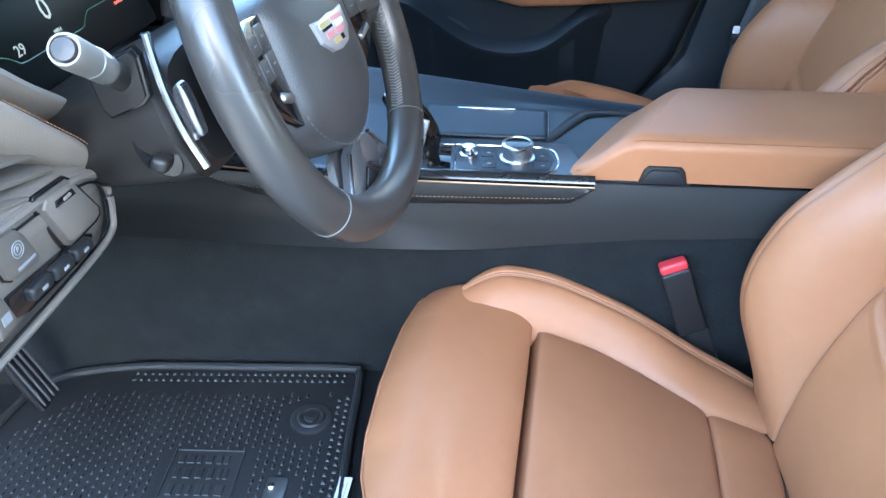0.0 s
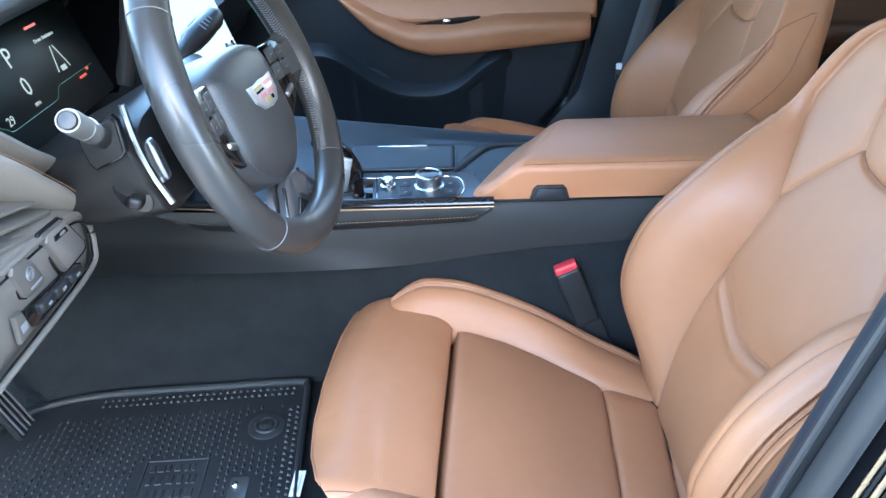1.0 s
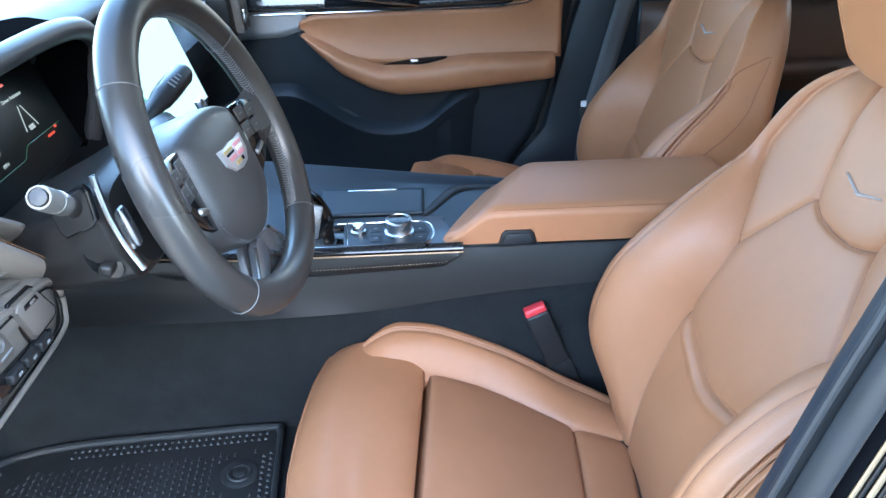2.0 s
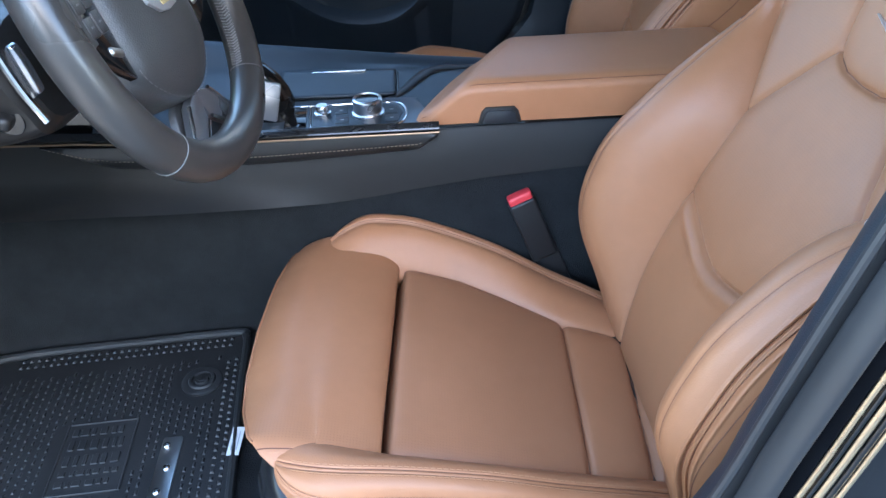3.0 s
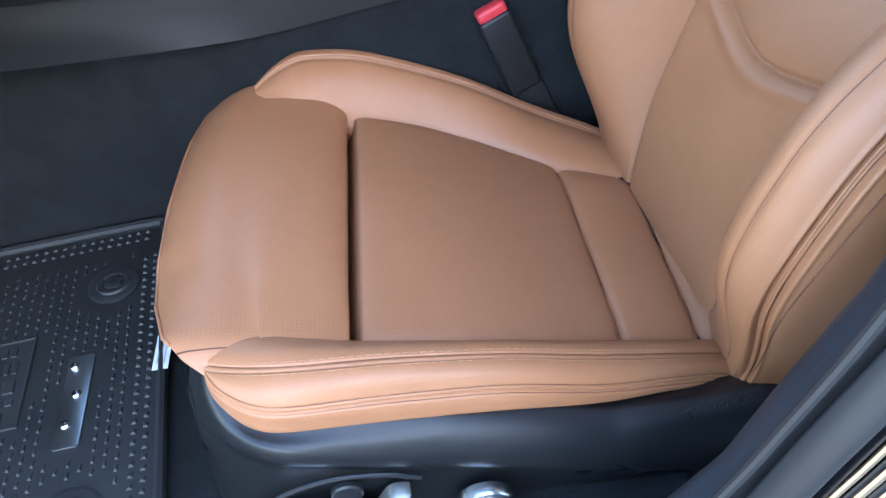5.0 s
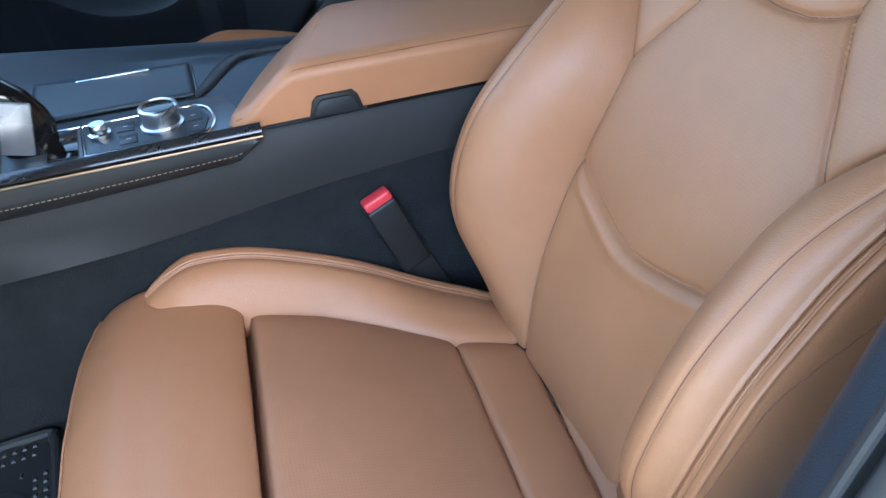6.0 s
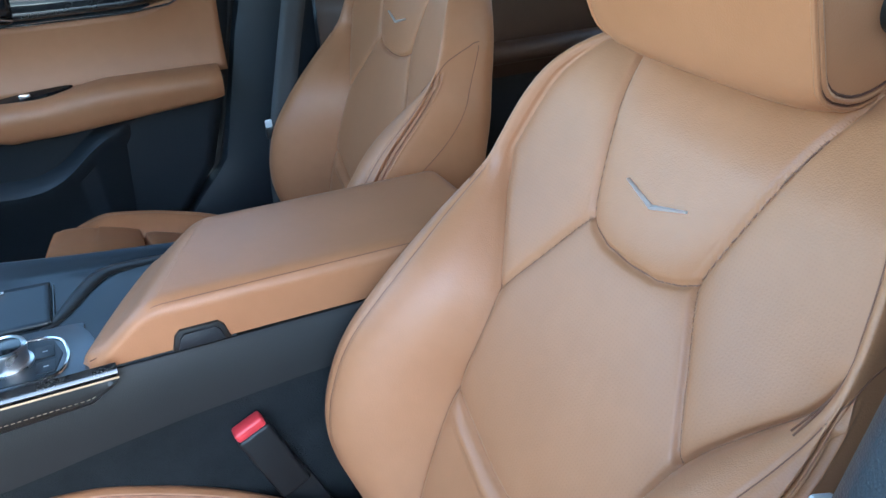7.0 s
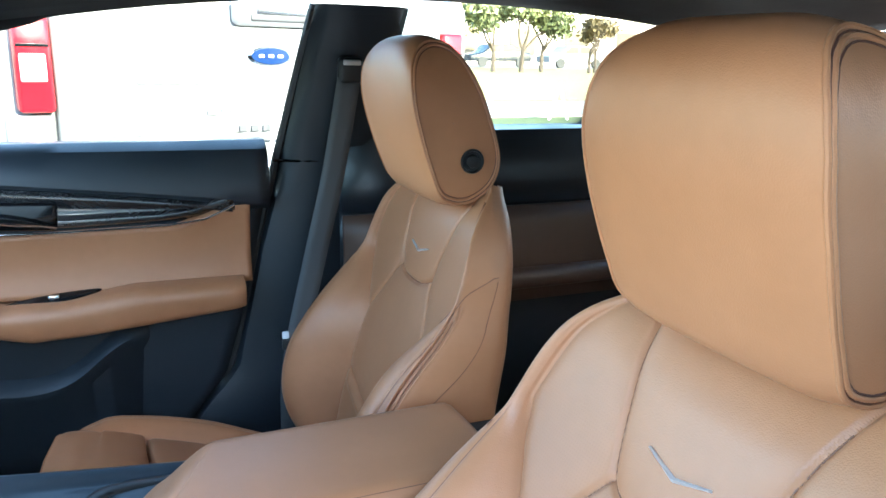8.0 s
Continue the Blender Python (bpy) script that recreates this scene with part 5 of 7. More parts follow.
part("shroud_trim", mesh_of("shroud_trim", *tube(spline([(-0.604, -0.526, 1.116), (-0.602, -0.527, 1.099), (-0.598, -0.528, 1.074), (-0.590, -0.527, 1.043), (-0.579, -0.526, 1.016)], 24), 0.0034, 10, up=(0, 1, 0))), CHROME, column, "bright curved trim line")
part("paddle", prism(spline([(-0.598, 1.070), (-0.589, 1.075), (-0.5805, 1.042), (-0.583, 1.036), (-0.590, 1.036)], 30, closed=True).tolist(), 0.009, Matrix.Translation((0, -0.510, 0)) @ Matrix.Rotation(math.pi / 2, 4, "X"), 0.002), SPOKE, column, "metal shift paddle")
part("paddle", rbox((0.016, 0.058, 0.010), 0.003, 2, CM @ Matrix.Translation((0.112, 0.022, 0.045)) @ Matrix.Rotation(0.1, 4, "Z")), BRIGHT, column, "metal shift paddle")
AJ = basis((-0.619, -0.5180, 1.020), (0.95, 0, -0.32), (0.32, 0, 0.95))
part("adjuster_recess", prism(spline([(-0.021, 0.006), (-0.010, 0.014), (0.012, 0.010), (0.020, -0.002), (0.014, -0.013), (-0.008, -0.012)], 30, closed=True).tolist(), 0.003, AJ, 0.001), GLOSS, column)
part("adjuster", rbox((0.014, 0.012, 0.016), 0.004, 3, AJ @ Matrix.Translation((0.005, -0.001, 0.007))), SHROUD, column, "small column adjuster switch")

# ---- dashboard ----
dash = thing("dashboard", "brown and black dashboard with stitched pads and screens", "dashboard")


def dash_loft(name, prof, y0, y1, material, label="", n=30, bow=0.0, smooth_pts=0):
    """A (x, z) profile drawn across the car from y0 to y1, bowed forward at the middle."""
    pr = spline(prof, smooth_pts, closed=True) if smooth_pts else np.array(prof, float)
    rings = []
    for y in np.linspace(y0, y1, n):
        rings.append([(x - bow * (1 - (y / 0.72) ** 2), y, z) for x, z in pr])
    v, f = loft(np.array(rings))
    return part(name, mesh_of(name, v, f, sharp=40), material, dash, label)


GREY_BROWN = textured("worn_brown_switch", (0.082, 0.070, 0.059), (0.068, 0.058, 0.049), 0.40, grain=900, bump=0.2, pattern="pebble")
BROWN_PAD = textured("brown_leather_pad", (0.21, 0.172, 0.140), (0.178, 0.145, 0.118), 0.34, grain=700, bump=0.3, pattern="pebble")
dash_loft("upper_pad", [(-1.25, 1.10), (-1.0, 1.165), (-0.86, 1.175), (-0.80, 1.16), (-0.79, 1.13), (-0.86, 1.10), (-1.2, 1.0)], -0.70, 0.70, BLACK_SOFT, "black soft dashboard top", bow=0.03, smooth_pts=50)
dash_loft("core", [(-1.3, 1.05), (-0.90, 1.12), (-0.84, 1.05), (-0.80, 0.96), (-0.82, 0.90), (-0.95, 0.86), (-1.3, 0.84)], -0.70, 0.70, BLACK_HARD, "", bow=0.0)
def words(text, size, m, material, parent, name="lettering"):
    cu = bpy.data.curves.new(name, "FONT")
    cu.body, cu.size, cu.align_x, cu.align_y, cu.extrude, cu.resolution_u = text, size, "CENTER", "CENTER", 0.0003, 2
    tmp = bpy.data.objects.new(name, cu)
    scene.collection.objects.link(tmp)
    bpy.context.view_layer.update()
    me = bpy.data.meshes.new_from_object(tmp)
    bpy.data.objects.remove(tmp)
    me.transform(m)
    return part(name, me, material, parent)


# driver's lower panel, its rounded end beside the column
def panel_ring(y, k, grow=0.0):
    ring = spline([(-0.93, 0.905), (-0.80, 0.896), (-0.745, 0.900), (-0.712, 0.914), (-0.696, 0.940), (-0.691, 0.975), (-0.688, 1.006 + grow), (-0.697, 1.026 + grow), (-0.73, 1.034 + grow), (-0.90, 1.04)], 50, closed=True)
    c = np.array([-0.80, 0.955])
    return [(c[0] + (x - c[0]) * k, y, c[1] + (z - c[1]) * k) for x, z in ring]


v, f = loft(np.array([panel_ring(y, k, g) for y, k, g in ((-0.76, 1.0, 0.006), (-0.66, 1.0, -0.006), (-0.60, 1.0, -0.010), (-0.55, 1.0, -0.013), (-0.515, 0.99, -0.017), (-0.495, 0.97, -0.022), (-0.484, 0.93, -0.028), (-0.478, 0.83, -0.03), (-0.476, 0.6, -0.03))]))
lower = part("lower_panel", mesh_of("lower_panel", v, f, sharp=50), BROWN_PLASTIC, dash, "brown-grey lower switch panel")
LP = basis((-0.690, 0, 0), (0, 1, 0), (0, 0, 1))   # outlines as (y, z), z towards the driver
surround = [(-0.580, 1.004), (-0.574, 1.010), (-0.538, 1.007), (-0.531, 1.001), (-0.509, 0.966), (-0.511, 0.960), (-0.518, 0.958), (-0.556, 0.958), (-0.563, 0.963)]
sp = part("slot_panel", prism(surround, 0.005, LP @ Matrix.Translation((0, 0, -0.002)), 0.002), GREY_BROWN, lower, "square panel with a dark slot")
sc_ = (-0.545, 0.984)
for c_, o_ in ((sc_, surround), ((-0.614, 0.990), [(-0.637, 1.004), (-0.632, 1.010), (-0.609, 1.006), (-0.603, 1.000), (-0.594, 0.976), (-0.598, 0.971), (-0.624, 0.974), (-0.630, 0.978)])):
    part("joint", prism([(c_[0] + (y - c_[0]) * 1.09, c_[1] + (z - c_[1]) * 1.10) for y, z in o_], 0.003, LP @ Matrix.Translation((0, 0, -0.0016)), 0.0008), GLOSS, lower)
part("slot_face", prism([(sc_[0] + (y - sc_[0]) * 0.84, sc_[1] + (z - sc_[1]) * 0.84) for y, z in surround], 0.003, LP @ Matrix.Translation((0, 0, 0.0025)), 0.001), BROWN_PLASTIC, sp)
part("slot", prism([(-0.563, 0.996), (-0.562, 1.001), (-0.540, 1.000), (-0.537, 0.994)], 0.002, LP @ Matrix.Translation((0, 0, 0.0048)), 0.0005), GLOSS, sp)
part("slot_tab", rbox((0.010, 0.003, 0.003), 0.001, 1, LP @ Matrix.Translation((-0.549, 0.998, 0.0068))), BROWN_PLASTIC, sp)
pk_o = [(-0.637, 1.004), (-0.632, 1.010), (-0.609, 1.006), (-0.603, 1.000), (-0.594, 0.976), (-0.598, 0.971), (-0.624, 0.974), (-0.630, 0.978)]
pk = part("parking_button", prism(pk_o, 0.008, LP @ Matrix.Translation((0, 0, -0.002)), 0.003), GREY_BROWN, lower, "parking brake button")
for rr_ in (0.0038, 0.0060):
    v, f = tube([LP @ Vector((-0.614 + rr_ * math.cos(t), 0.993 + rr_ * math.sin(t), 0.0062)) for t in np.linspace(0, 2 * math.pi, 24, endpoint=False)], 0.0004, 5, closed=True, up=(1, 0, 0))
    part("button_ring", mesh_of("button_ring", v, f), KEYMARK, pk)
words("P", 0.006, LP @ Matrix.Translation((-0.614, 0.993, 0.0062)), KEYMARK, pk)
part("button_bar", rbox((0.020, 0.0022, 0.001), 0, 1, LP @ Matrix.Translation((-0.610, 0.980, 0.0062))), KEYMARK, pk)
part("switch_tray", prism([(-0.640, 0.950), (-0.634, 0.966), (-0.540, 0.958), (-0.528, 0.952), (-0.534, 0.940), (-0.620, 0.944)], 0.004, LP @ Matrix.Translation((0, 0, -0.001)), 0.001), GLOSS, lower)
for k in range(3):
    ky, kz = -0.551 - 0.028 * k, 0.952 + 0.0022 * k
    kb = part("switch", rbox((0.025, 0.011, 0.010), 0.003, 3, LP @ Matrix.Translation((ky, kz, 0.005)) @ Matrix.Rotation(-0.06, 4, "Z")), BLACK_HARD, lower)
    part("switch_mark", rbox((0.006, 0.0025, 0.0008), 0, 1, LP @ Matrix.Translation((ky, kz, 0.0104))), KEYMARK, kb)
hb = part("hood_release", prism([(-0.655, 0.945), (-0.652, 0.972), (-0.640, 0.970), (-0.634, 0.946)], 0.005, LP, 0.002), GREY_BROWN, lower, "small release button")
part("hood_mark", rbox((0.009, 0.007, 0.0008), 0, 1, LP @ Matrix.Translation((-0.645, 0.957, 0.0054))), KEYMARK, hb)
rim_ = spline([(-0.74, 1.016), (-0.60, 1.008), (-0.53, 1.000), (-0.500, 0.991), (-0.489, 0.974), (-0.491, 0.950), (-0.508, 0.934), (-0.60, 0.930), (-0.74, 0.930)], 70)
part("panel_rim", mesh_of("panel_rim", *tube([(-0.6905, y, z) for y, z in rim_], 0.0040, 8)), BROWN_PLASTIC, lower, "rounded border of the switch panel")
part("panel_seam", mesh_of("panel_seam", *tube([(-0.6885, -0.60 + (y + 0.60) * 0.93, 0.968 + (z - 0.968) * 0.84) for y, z in rim_], 0.0013, 6)), GLOSS, lower)
# vent above it
vent = part("air_vent", rbox((0.06, 0.26, 0.060), 0.006, 2, Matrix.Translation((-0.745, -0.640, 1.046)) @ Matrix.Rotation(-0.24, 4, "X")), BLACK_HARD, dash, "outboard air vent")
for k in range(3):
    part("slat", rbox((0.040, 0.210, 0.004), 0.0015, 2, Matrix.Translation((-0.712, -0.640, 1.032 + 0.015 * k)) @ Matrix.Rotation(-0.26, 4, "X") @ Matrix.Rotation(0.25, 4, "Y")), BROWN_PLASTIC, vent)


def side_pad(name, path, r, label, thread):
    """A padded roll along the dashboard, narrowing to its end beside the column."""
    P_ = spline(path, 40)
    R_ = r * np.interp(np.linspace(0, 1, 40), [0, 0.7, 0.93, 0.98, 1.0], [1, 1, 0.86, 0.6, 0.2])
    a_ = np.linspace(0, 2 * np.pi, 24, endpoint=False)
    rings_ = [[(x - 0.06 * (1 - math.cos(t)) * 0.5 * q / r + 0.0, y, z + q * 0.62 * math.sin(t) + 0.25 * q * math.cos(t)) for t in a_] for (x, y, z), q in zip(P_, R_)]
    v, f = loft(np.array(rings_))
    ob = part(name, mesh_of(name, v, f), BROWN_PAD, dash, label)
    if thread:
        st = [(x + 0.001, y, z + q * 0.50) for (x, y, z), q in zip(P_, R_)]
        tagged(part("stitching", mesh_of("stitching", *stitches(st, np.tile((1, 0, 0.8), (40, 1)), 0.0036, 0.0018, 0.0005), smooth=False), OTHREAD, ob), kind="stuff")
    return ob


OTHREAD = textured("orange_thread", (0.34, 0.15, 0.07), (0.28, 0.12, 0.055), 0.7, grain=900)
side_pad("stitched_pad", [(-0.672, -0.80, 1.205), (-0.672, -0.70, 1.152), (-0.672, -0.65, 1.119), (-0.673, -0.60, 1.083), (-0.677, -0.55, 1.043), (-0.684, -0.496, 1.001)], 0.030, "brown leather pad with orange stitching", True)
side_pad("upper_roll", [(-0.688, -0.80, 1.236), (-0.688, -0.70, 1.185), (-0.690, -0.60, 1.120), (-0.694, -0.56, 1.092), (-0.700, -0.52, 1.063), (-0.708, -0.462, 1.026)], 0.024, "brown rolled pad around the display", False)
# instrument display under its hood
HOODING = textured("black_matt_hood", (0.004, 0.004, 0.0043), (0.003, 0.003, 0.0033), 0.85, grain=900, bump=0.1, pattern="pebble", spec=0.0)
hood = []
for t in np.linspace(0, 1, 40):
    ang = math.pi * (1.12 - 1.24 * t)
    hood.append((math.cos(ang), math.copysign(abs(math.sin(ang)) ** 0.4, math.sin(ang))))
rings = []
for x, gy, gz, cz in ((-0.90, 0.200, 0.100, 1.065), (-0.80, 0.225, 0.102, 1.070), (-0.745, 0.235, 0.099, 1.075), (-0.735, 0.240, 0.102, 1.076), (-0.745, 0.255, 0.118, 1.076), (-0.80, 0.265, 0.128, 1.075), (-0.92, 0.265, 0.125, 1.06)):
    rings.append([(x - 0.03 * (1 - s), -0.37 + gy * np.sign(c) * abs(c) ** 0.7, cz + gz * s) for c, s in hood])
part("display_hood", sheet("display_hood", np.array(rings), flip=True), HOODING, dash, "black hood over the instruments")
part("hood_trim", mesh_of("hood_trim", *tube(smoothed(np.array(rings)[3], 2) + np.array([0.003, 0, 0]), 0.0016, 8)), DULL_METAL, dash, "thin satin line round the display hood")
roll_ = [(-0.738 - 0.03 * (1 - s), -0.37 + 0.252 * np.sign(c) * abs(c) ** 0.7, 1.077 + 0.111 * s) for c, s in hood]
part("hood_roll", mesh_of("hood_roll", *tube(smoothed(np.array(roll_), 2), 0.014, 14)), COVER, dash, "charcoal padded roll over the display")
DM = basis((-0.795, -0.37, 1.085), (0, 1, 0), (-0.32, 0, 0.95))
disp = part("instrument_display", rbox((0.37, 0.135, 0.010), 0.004, 2, DM), SCREEN, dash, "dark instrument display, lit numerals")
LIT = glowing("lit_white", (0.85, 0.95, 0.9), 0.022)
LITR = glowing("lit_red", (1.0, 0.10, 0.05), 0.035)
LITG = glowing("lit_green", (0.25, 0.8, 0.4), 0.005)


words("P", 0.032, DM @ Matrix.Translation((0.014, 0.028, 0.0056)), LIT, disp)
words("0", 0.030, DM @ Matrix.Translation((0.013, -0.006, 0.0056)), LIT, disp)
words("MPH", 0.006, DM @ Matrix.Translation((0.014, -0.027, 0.0056)), LIT, disp)
words("29", 0.014, DM @ Matrix.Translation((-0.045, -0.026, 0.0056)), LIT, disp)
words("Driver Assistance", 0.0065, DM @ Matrix.Translation((0.098, 0.030, 0.0056)), LIT, disp)
for a_, b_ in (((0.086, -0.012), (0.098, 0.018)), ((0.116, -0.012), (0.104, 0.018))):
    part("lane_line", mesh_of("lane_line", *tube([DM @ Vector((a_[0], a_[1], 0.0056)), DM @ Vector((b_[0], b_[1], 0.0056))], 0.0007, 4)), LIT, disp)
part("car_mark", rbox((0.012, 0.006, 0.0008), 0, 1, DM @ Matrix.Translation((0.101, -0.010, 0.0056))), LIT, disp)
for px, py, pw, mt in ((0.145, -0.026, 0.006, LITR), (0.128, -0.031, 0.018, LITR), (0.085, 0.047, 0.026, LITR)):
    part("lit_mark", rbox((pw, 0.003, 0.0008), 0, 1, DM @ Matrix.Translation((px, py, 0.0056))), mt, disp)
part("lit_arc", mesh_of("lit_arc", *tube([DM @ Vector((x, -0.050 + 0.014 * math.exp(-((abs(x - 0.0) - 0.09) / 0.02) ** 2 * 0) + 0.012 * ease((abs(x) - 0.05) / 0.02), 0.0056)) for x in np.linspace(-0.16, 0.16, 40)], 0.0006, 4)), LITG, disp)
# centre touch screen, lit
TM = basis((-0.735, 0.045, 1.045), (0, 1, 0), (-0.30, 0, 0.95))
touch = part("touch_screen", rbox((0.285, 0.185, 0.014), 0.004, 2, TM), GLOSS, dash, "bright centre touch screen")
PALE_SCREEN = glowing("pale_screen", (0.62, 0.92, 0.95), 0.065)
GREEN_SCREEN = glowing("green_screen", (0.22, 0.62, 0.50), 0.045)
part("screen_image", rbox((0.265, 0.165, 0.001), 0, 1, TM @ Matrix.Translation((0, 0, 0.0078))), PALE_SCREEN, touch)
part("screen_field", prism([(-0.13, -0.08), (-0.02, -0.08), (-0.13, 0.02)], 0.0006, TM @ Matrix.Translation((0, 0, 0.0084))), GREEN_SCREEN, touch)
# centre stack below the screen, and the passenger's end vent
dash_loft("center_panel", [(-0.98, 0.96), (-0.765, 0.955), (-0.74, 0.93), (-0.72, 0.86), (-0.74, 0.81), (-0.98, 0.80)], -0.13, 0.13, GLOSS, "gloss centre stack")
pv = part("air_vent", rbox((0.05, 0.12, 0.11), 0.012, 2, Matrix.Translation((-0.745, 0.560, 1.045)) @ Matrix.Rotation(0.25, 4, "X")), BLACK_HARD, dash, "passenger air vent with chrome tab")
for k in range(3):
    part("slat", rbox((0.03, 0.004, 0.095), 0.001, 1, Matrix.Translation((-0.718, 0.525 + 0.032 * k, 1.045)) @ Matrix.Rotation(0.25, 4, "X")), BROWN_PLASTIC, pv)
part("vent_tab", rbox((0.008, 0.012, 0.030), 0.002, 2, Matrix.Translation((-0.702, 0.545, 1.035))), CHROME, pv)
dash_loft("passenger_face", [(-0.98, 1.06), (-0.80, 1.05), (-0.765, 1.02), (-0.775, 0.97), (-0.83, 0.90), (-0.98, 0.88)], 0.13, 0.70, BLACK_SOFT, "black dash face before the passenger")
# windscreen
wsP = [[(-0.56 - 0.68 * k, y * (1 + 0.10 * k), 1.40 - 0.30 * k - 0.03 * (y / 0.6) ** 2) for y in np.linspace(-0.6, 0.6, 12)] for k in np.linspace(0, 1, 10)]
wsn = part("window_1", sheet("window_1", np.array(wsP)), GLASS_CLEAR)
wsn.visible_shadow = False
tagged(wsn, "clear windscreen glass", "window", kind="structure")

# ---- floor mat and pedals ----
mat_thing = thing("floor_mat", "black rubber floor mat with raised studs and steel heel plate", "floor mat")
MZ = 0.455
outl = [(-0.530, -0.655), (-0.540, -0.572), (-0.558, -0.393), (-0.570, -0.276), (-0.579, -0.170), (-0.584, -0.145), (-0.600, -0.133), (-0.740, -0.143), (-0.930, -0.160), (-1.030, -0.185), (-1.074, -0.214), (-1.092, -0.270), (-1.10, -0.40), (-1.12, -0.64), (-1.10, -0.665), (-0.60, -0.668)]
part("mat_body", prism(outl, 0.010, Matrix.Translation((0, 0, MZ - 0.012)), 0.002), RUBBER, mat_thing)


def lip(pts, h, parent):
    P = np.array([(x, y, MZ + h) for x, y in pts])
    return part("raised_lip", mesh_of("raised_lip", *tube(P, 0.006, 8, flat=1.2)), RUBBER, parent)


edge_line = spline([(-0.534, -0.64), (-0.543, -0.572), (-0.561, -0.393), (-0.573, -0.276), (-0.582, -0.172), (-0.587, -0.148), (-0.602, -0.136), (-0.74, -0.146), (-0.93, -0.163), (-1.028, -0.188), (-1.071, -0.217), (-1.089, -0.271), (-1.097, -0.40), (-1.115, -0.63)], 120)
lip([tuple(p) for p in edge_line], 0.003, mat_thing)


def dash_stud(x, y, a, b, h):
    """A low moulded dash: half length a along x, b along y."""
    z0, z1 = MZ - 0.002, MZ + h
    return ([(x - a, y - b, z0), (x + a, y - b, z0), (x + a, y + b, z0), (x - a, y + b, z0), (x - a * .4, y - b * .5, z1), (x + a * .4, y - b * .5, z1), (x + a * .4, y + b * .5, z1), (x - a * .4, y + b * .5, z1)],
            [(0, 1, 5, 4), (1, 2, 6, 5), (2, 3, 7, 6), (3, 0, 4, 7), (4, 5, 6, 7)])


rows_ = []
for x0, y0, x1, y1 in ((-0.610, -0.146, -0.95, -0.176), (-0.610, -0.160, -0.95, -0.190)):
    n = int(math.hypot(x1 - x0, y1 - y0) / 0.0115)
    rows_ += [dash_stud(x0 + (x1 - x0) * k / n, y0 + (y1 - y0) * k / n, 0.0030, 0.0036, 0.0002) for k in range(n)]
for x0, x1, sh in ((-0.594, -0.556, 0.0), (-0.606, -0.568, 0.5)):
    rows_ += [dash_stud(x0 + (x1 - x0) * (k + sh) / 34, -0.195 - 0.0128 * (k + sh), 0.0030, 0.0034, 0.0002) for k in range(34)]
tagged(part("border_studs", mesh_of("border_studs", *joined(*rows_), smooth=False), RUBBER, mat_thing), kind="stuff")
studs = []
for i in range(46):
    for j in range(33):
        y = -0.190 - j * 0.0139 + (i % 2) * 0.00695
        x = -0.580 - i * 0.0118 - 0.09 * (y + 0.393)
        if x > -0.614 - 0.088 * (y + 0.195) or y < -0.645 or x < -1.07 or y > -0.188 + 0.088 * (x + 0.60) - 1.2 * max(-0.99 - x, 0):
            continue
        if -0.674 < x < -0.626 and -0.490 < y < -0.345 or (-0.822 < x < -0.697 and -0.452 < y < -0.310) or math.hypot(x + 0.638, y + 0.243) < 0.048 or math.hypot(x + 0.629, y + 0.557) < 0.048:
            continue
        studs.append(dash_stud(x, y, 0.0020, 0.0046, -0.0002))
tagged(part("studs", mesh_of("studs", *joined(*studs), smooth=False), RUBBER, mat_thing), kind="stuff")
for kx, ky in ((-0.638, -0.243), (-0.629, -0.557)):
    km = Matrix.Translation((kx, ky, MZ - 0.003))
    kn = part("retainer", mesh_of("retainer", *lathe([(0.031, 0), (0.031, 0.004), (0.028, 0.0055), (0.021, 0.005), (0.019, 0.0075), (0.0155, 0.0075), (0.0145, 0.004), (0.011, 0.004), (0.010, 0.008), (0.005, 0.009), (0.001, 0.007)], 36, km)), RUBBER, mat_thing, "round mat retainer")
    part("retainer_pin", mesh_of("retainer_pin", *lathe([(0.0065, 0.006), (0.0062, 0.0095), (0.003, 0.010), (0.001, 0.010)], 20, km)), BLACK_HARD, kn)
HPM = Matrix.Translation((-0.651, -0.4165, MZ - 0.001)) @ Matrix.Rotation(radians(2.2), 4, "Z")
hp_ = part("heel_plate", prism([(-0.011, -0.062), (0.011, -0.062), (0.014, -0.059), (0.014, 0.059), (0.011, 0.062), (-0.011, 0.062), (-0.014, 0.059), (-0.014, -0.059)], 0.0022, HPM, 0.0006), STEEL, mat_thing, "brushed steel plate with rivets")
for rx_, ry in ((-0.006, 0.046), (0.002, 0.006), (-0.003, -0.033)):
    part("rivet", mesh_of("rivet", *lathe([(0.0056, 0), (0.0052, 0.002), (0.0036, 0.0036), (0.001, 0.0042)], 20, HPM @ Matrix.Translation((rx_, ry, 0.002)))), BRIGHT, hp_)
# framed panel with worn moulded lettering as plain bars
TPM = Matrix.Translation((-0.7585, -0.3805, MZ - 0.001)) @ Matrix.Rotation(radians(4), 4, "Z")
tp = part("moulded_panel", rbox((0.097, 0.126, 0.002), 0.0006, 1, TPM @ Matrix.Translation((0, 0, -0.0008))), RUBBER, mat_thing)
for sx, sy, fw, fh in ((-0.0485, 0, 0.003, 0.129), (0.0485, 0, 0.003, 0.129), (0, 0.063, 0.094, 0.003), (0, -0.063, 0.094, 0.003)):
    part("raised_frame", rbox((fw, fh, 0.0034), 0.0008, 1, TPM @ Matrix.Translation((sx, sy, 0.0004))), RUBBER, tp)
rb = random.Random(17)
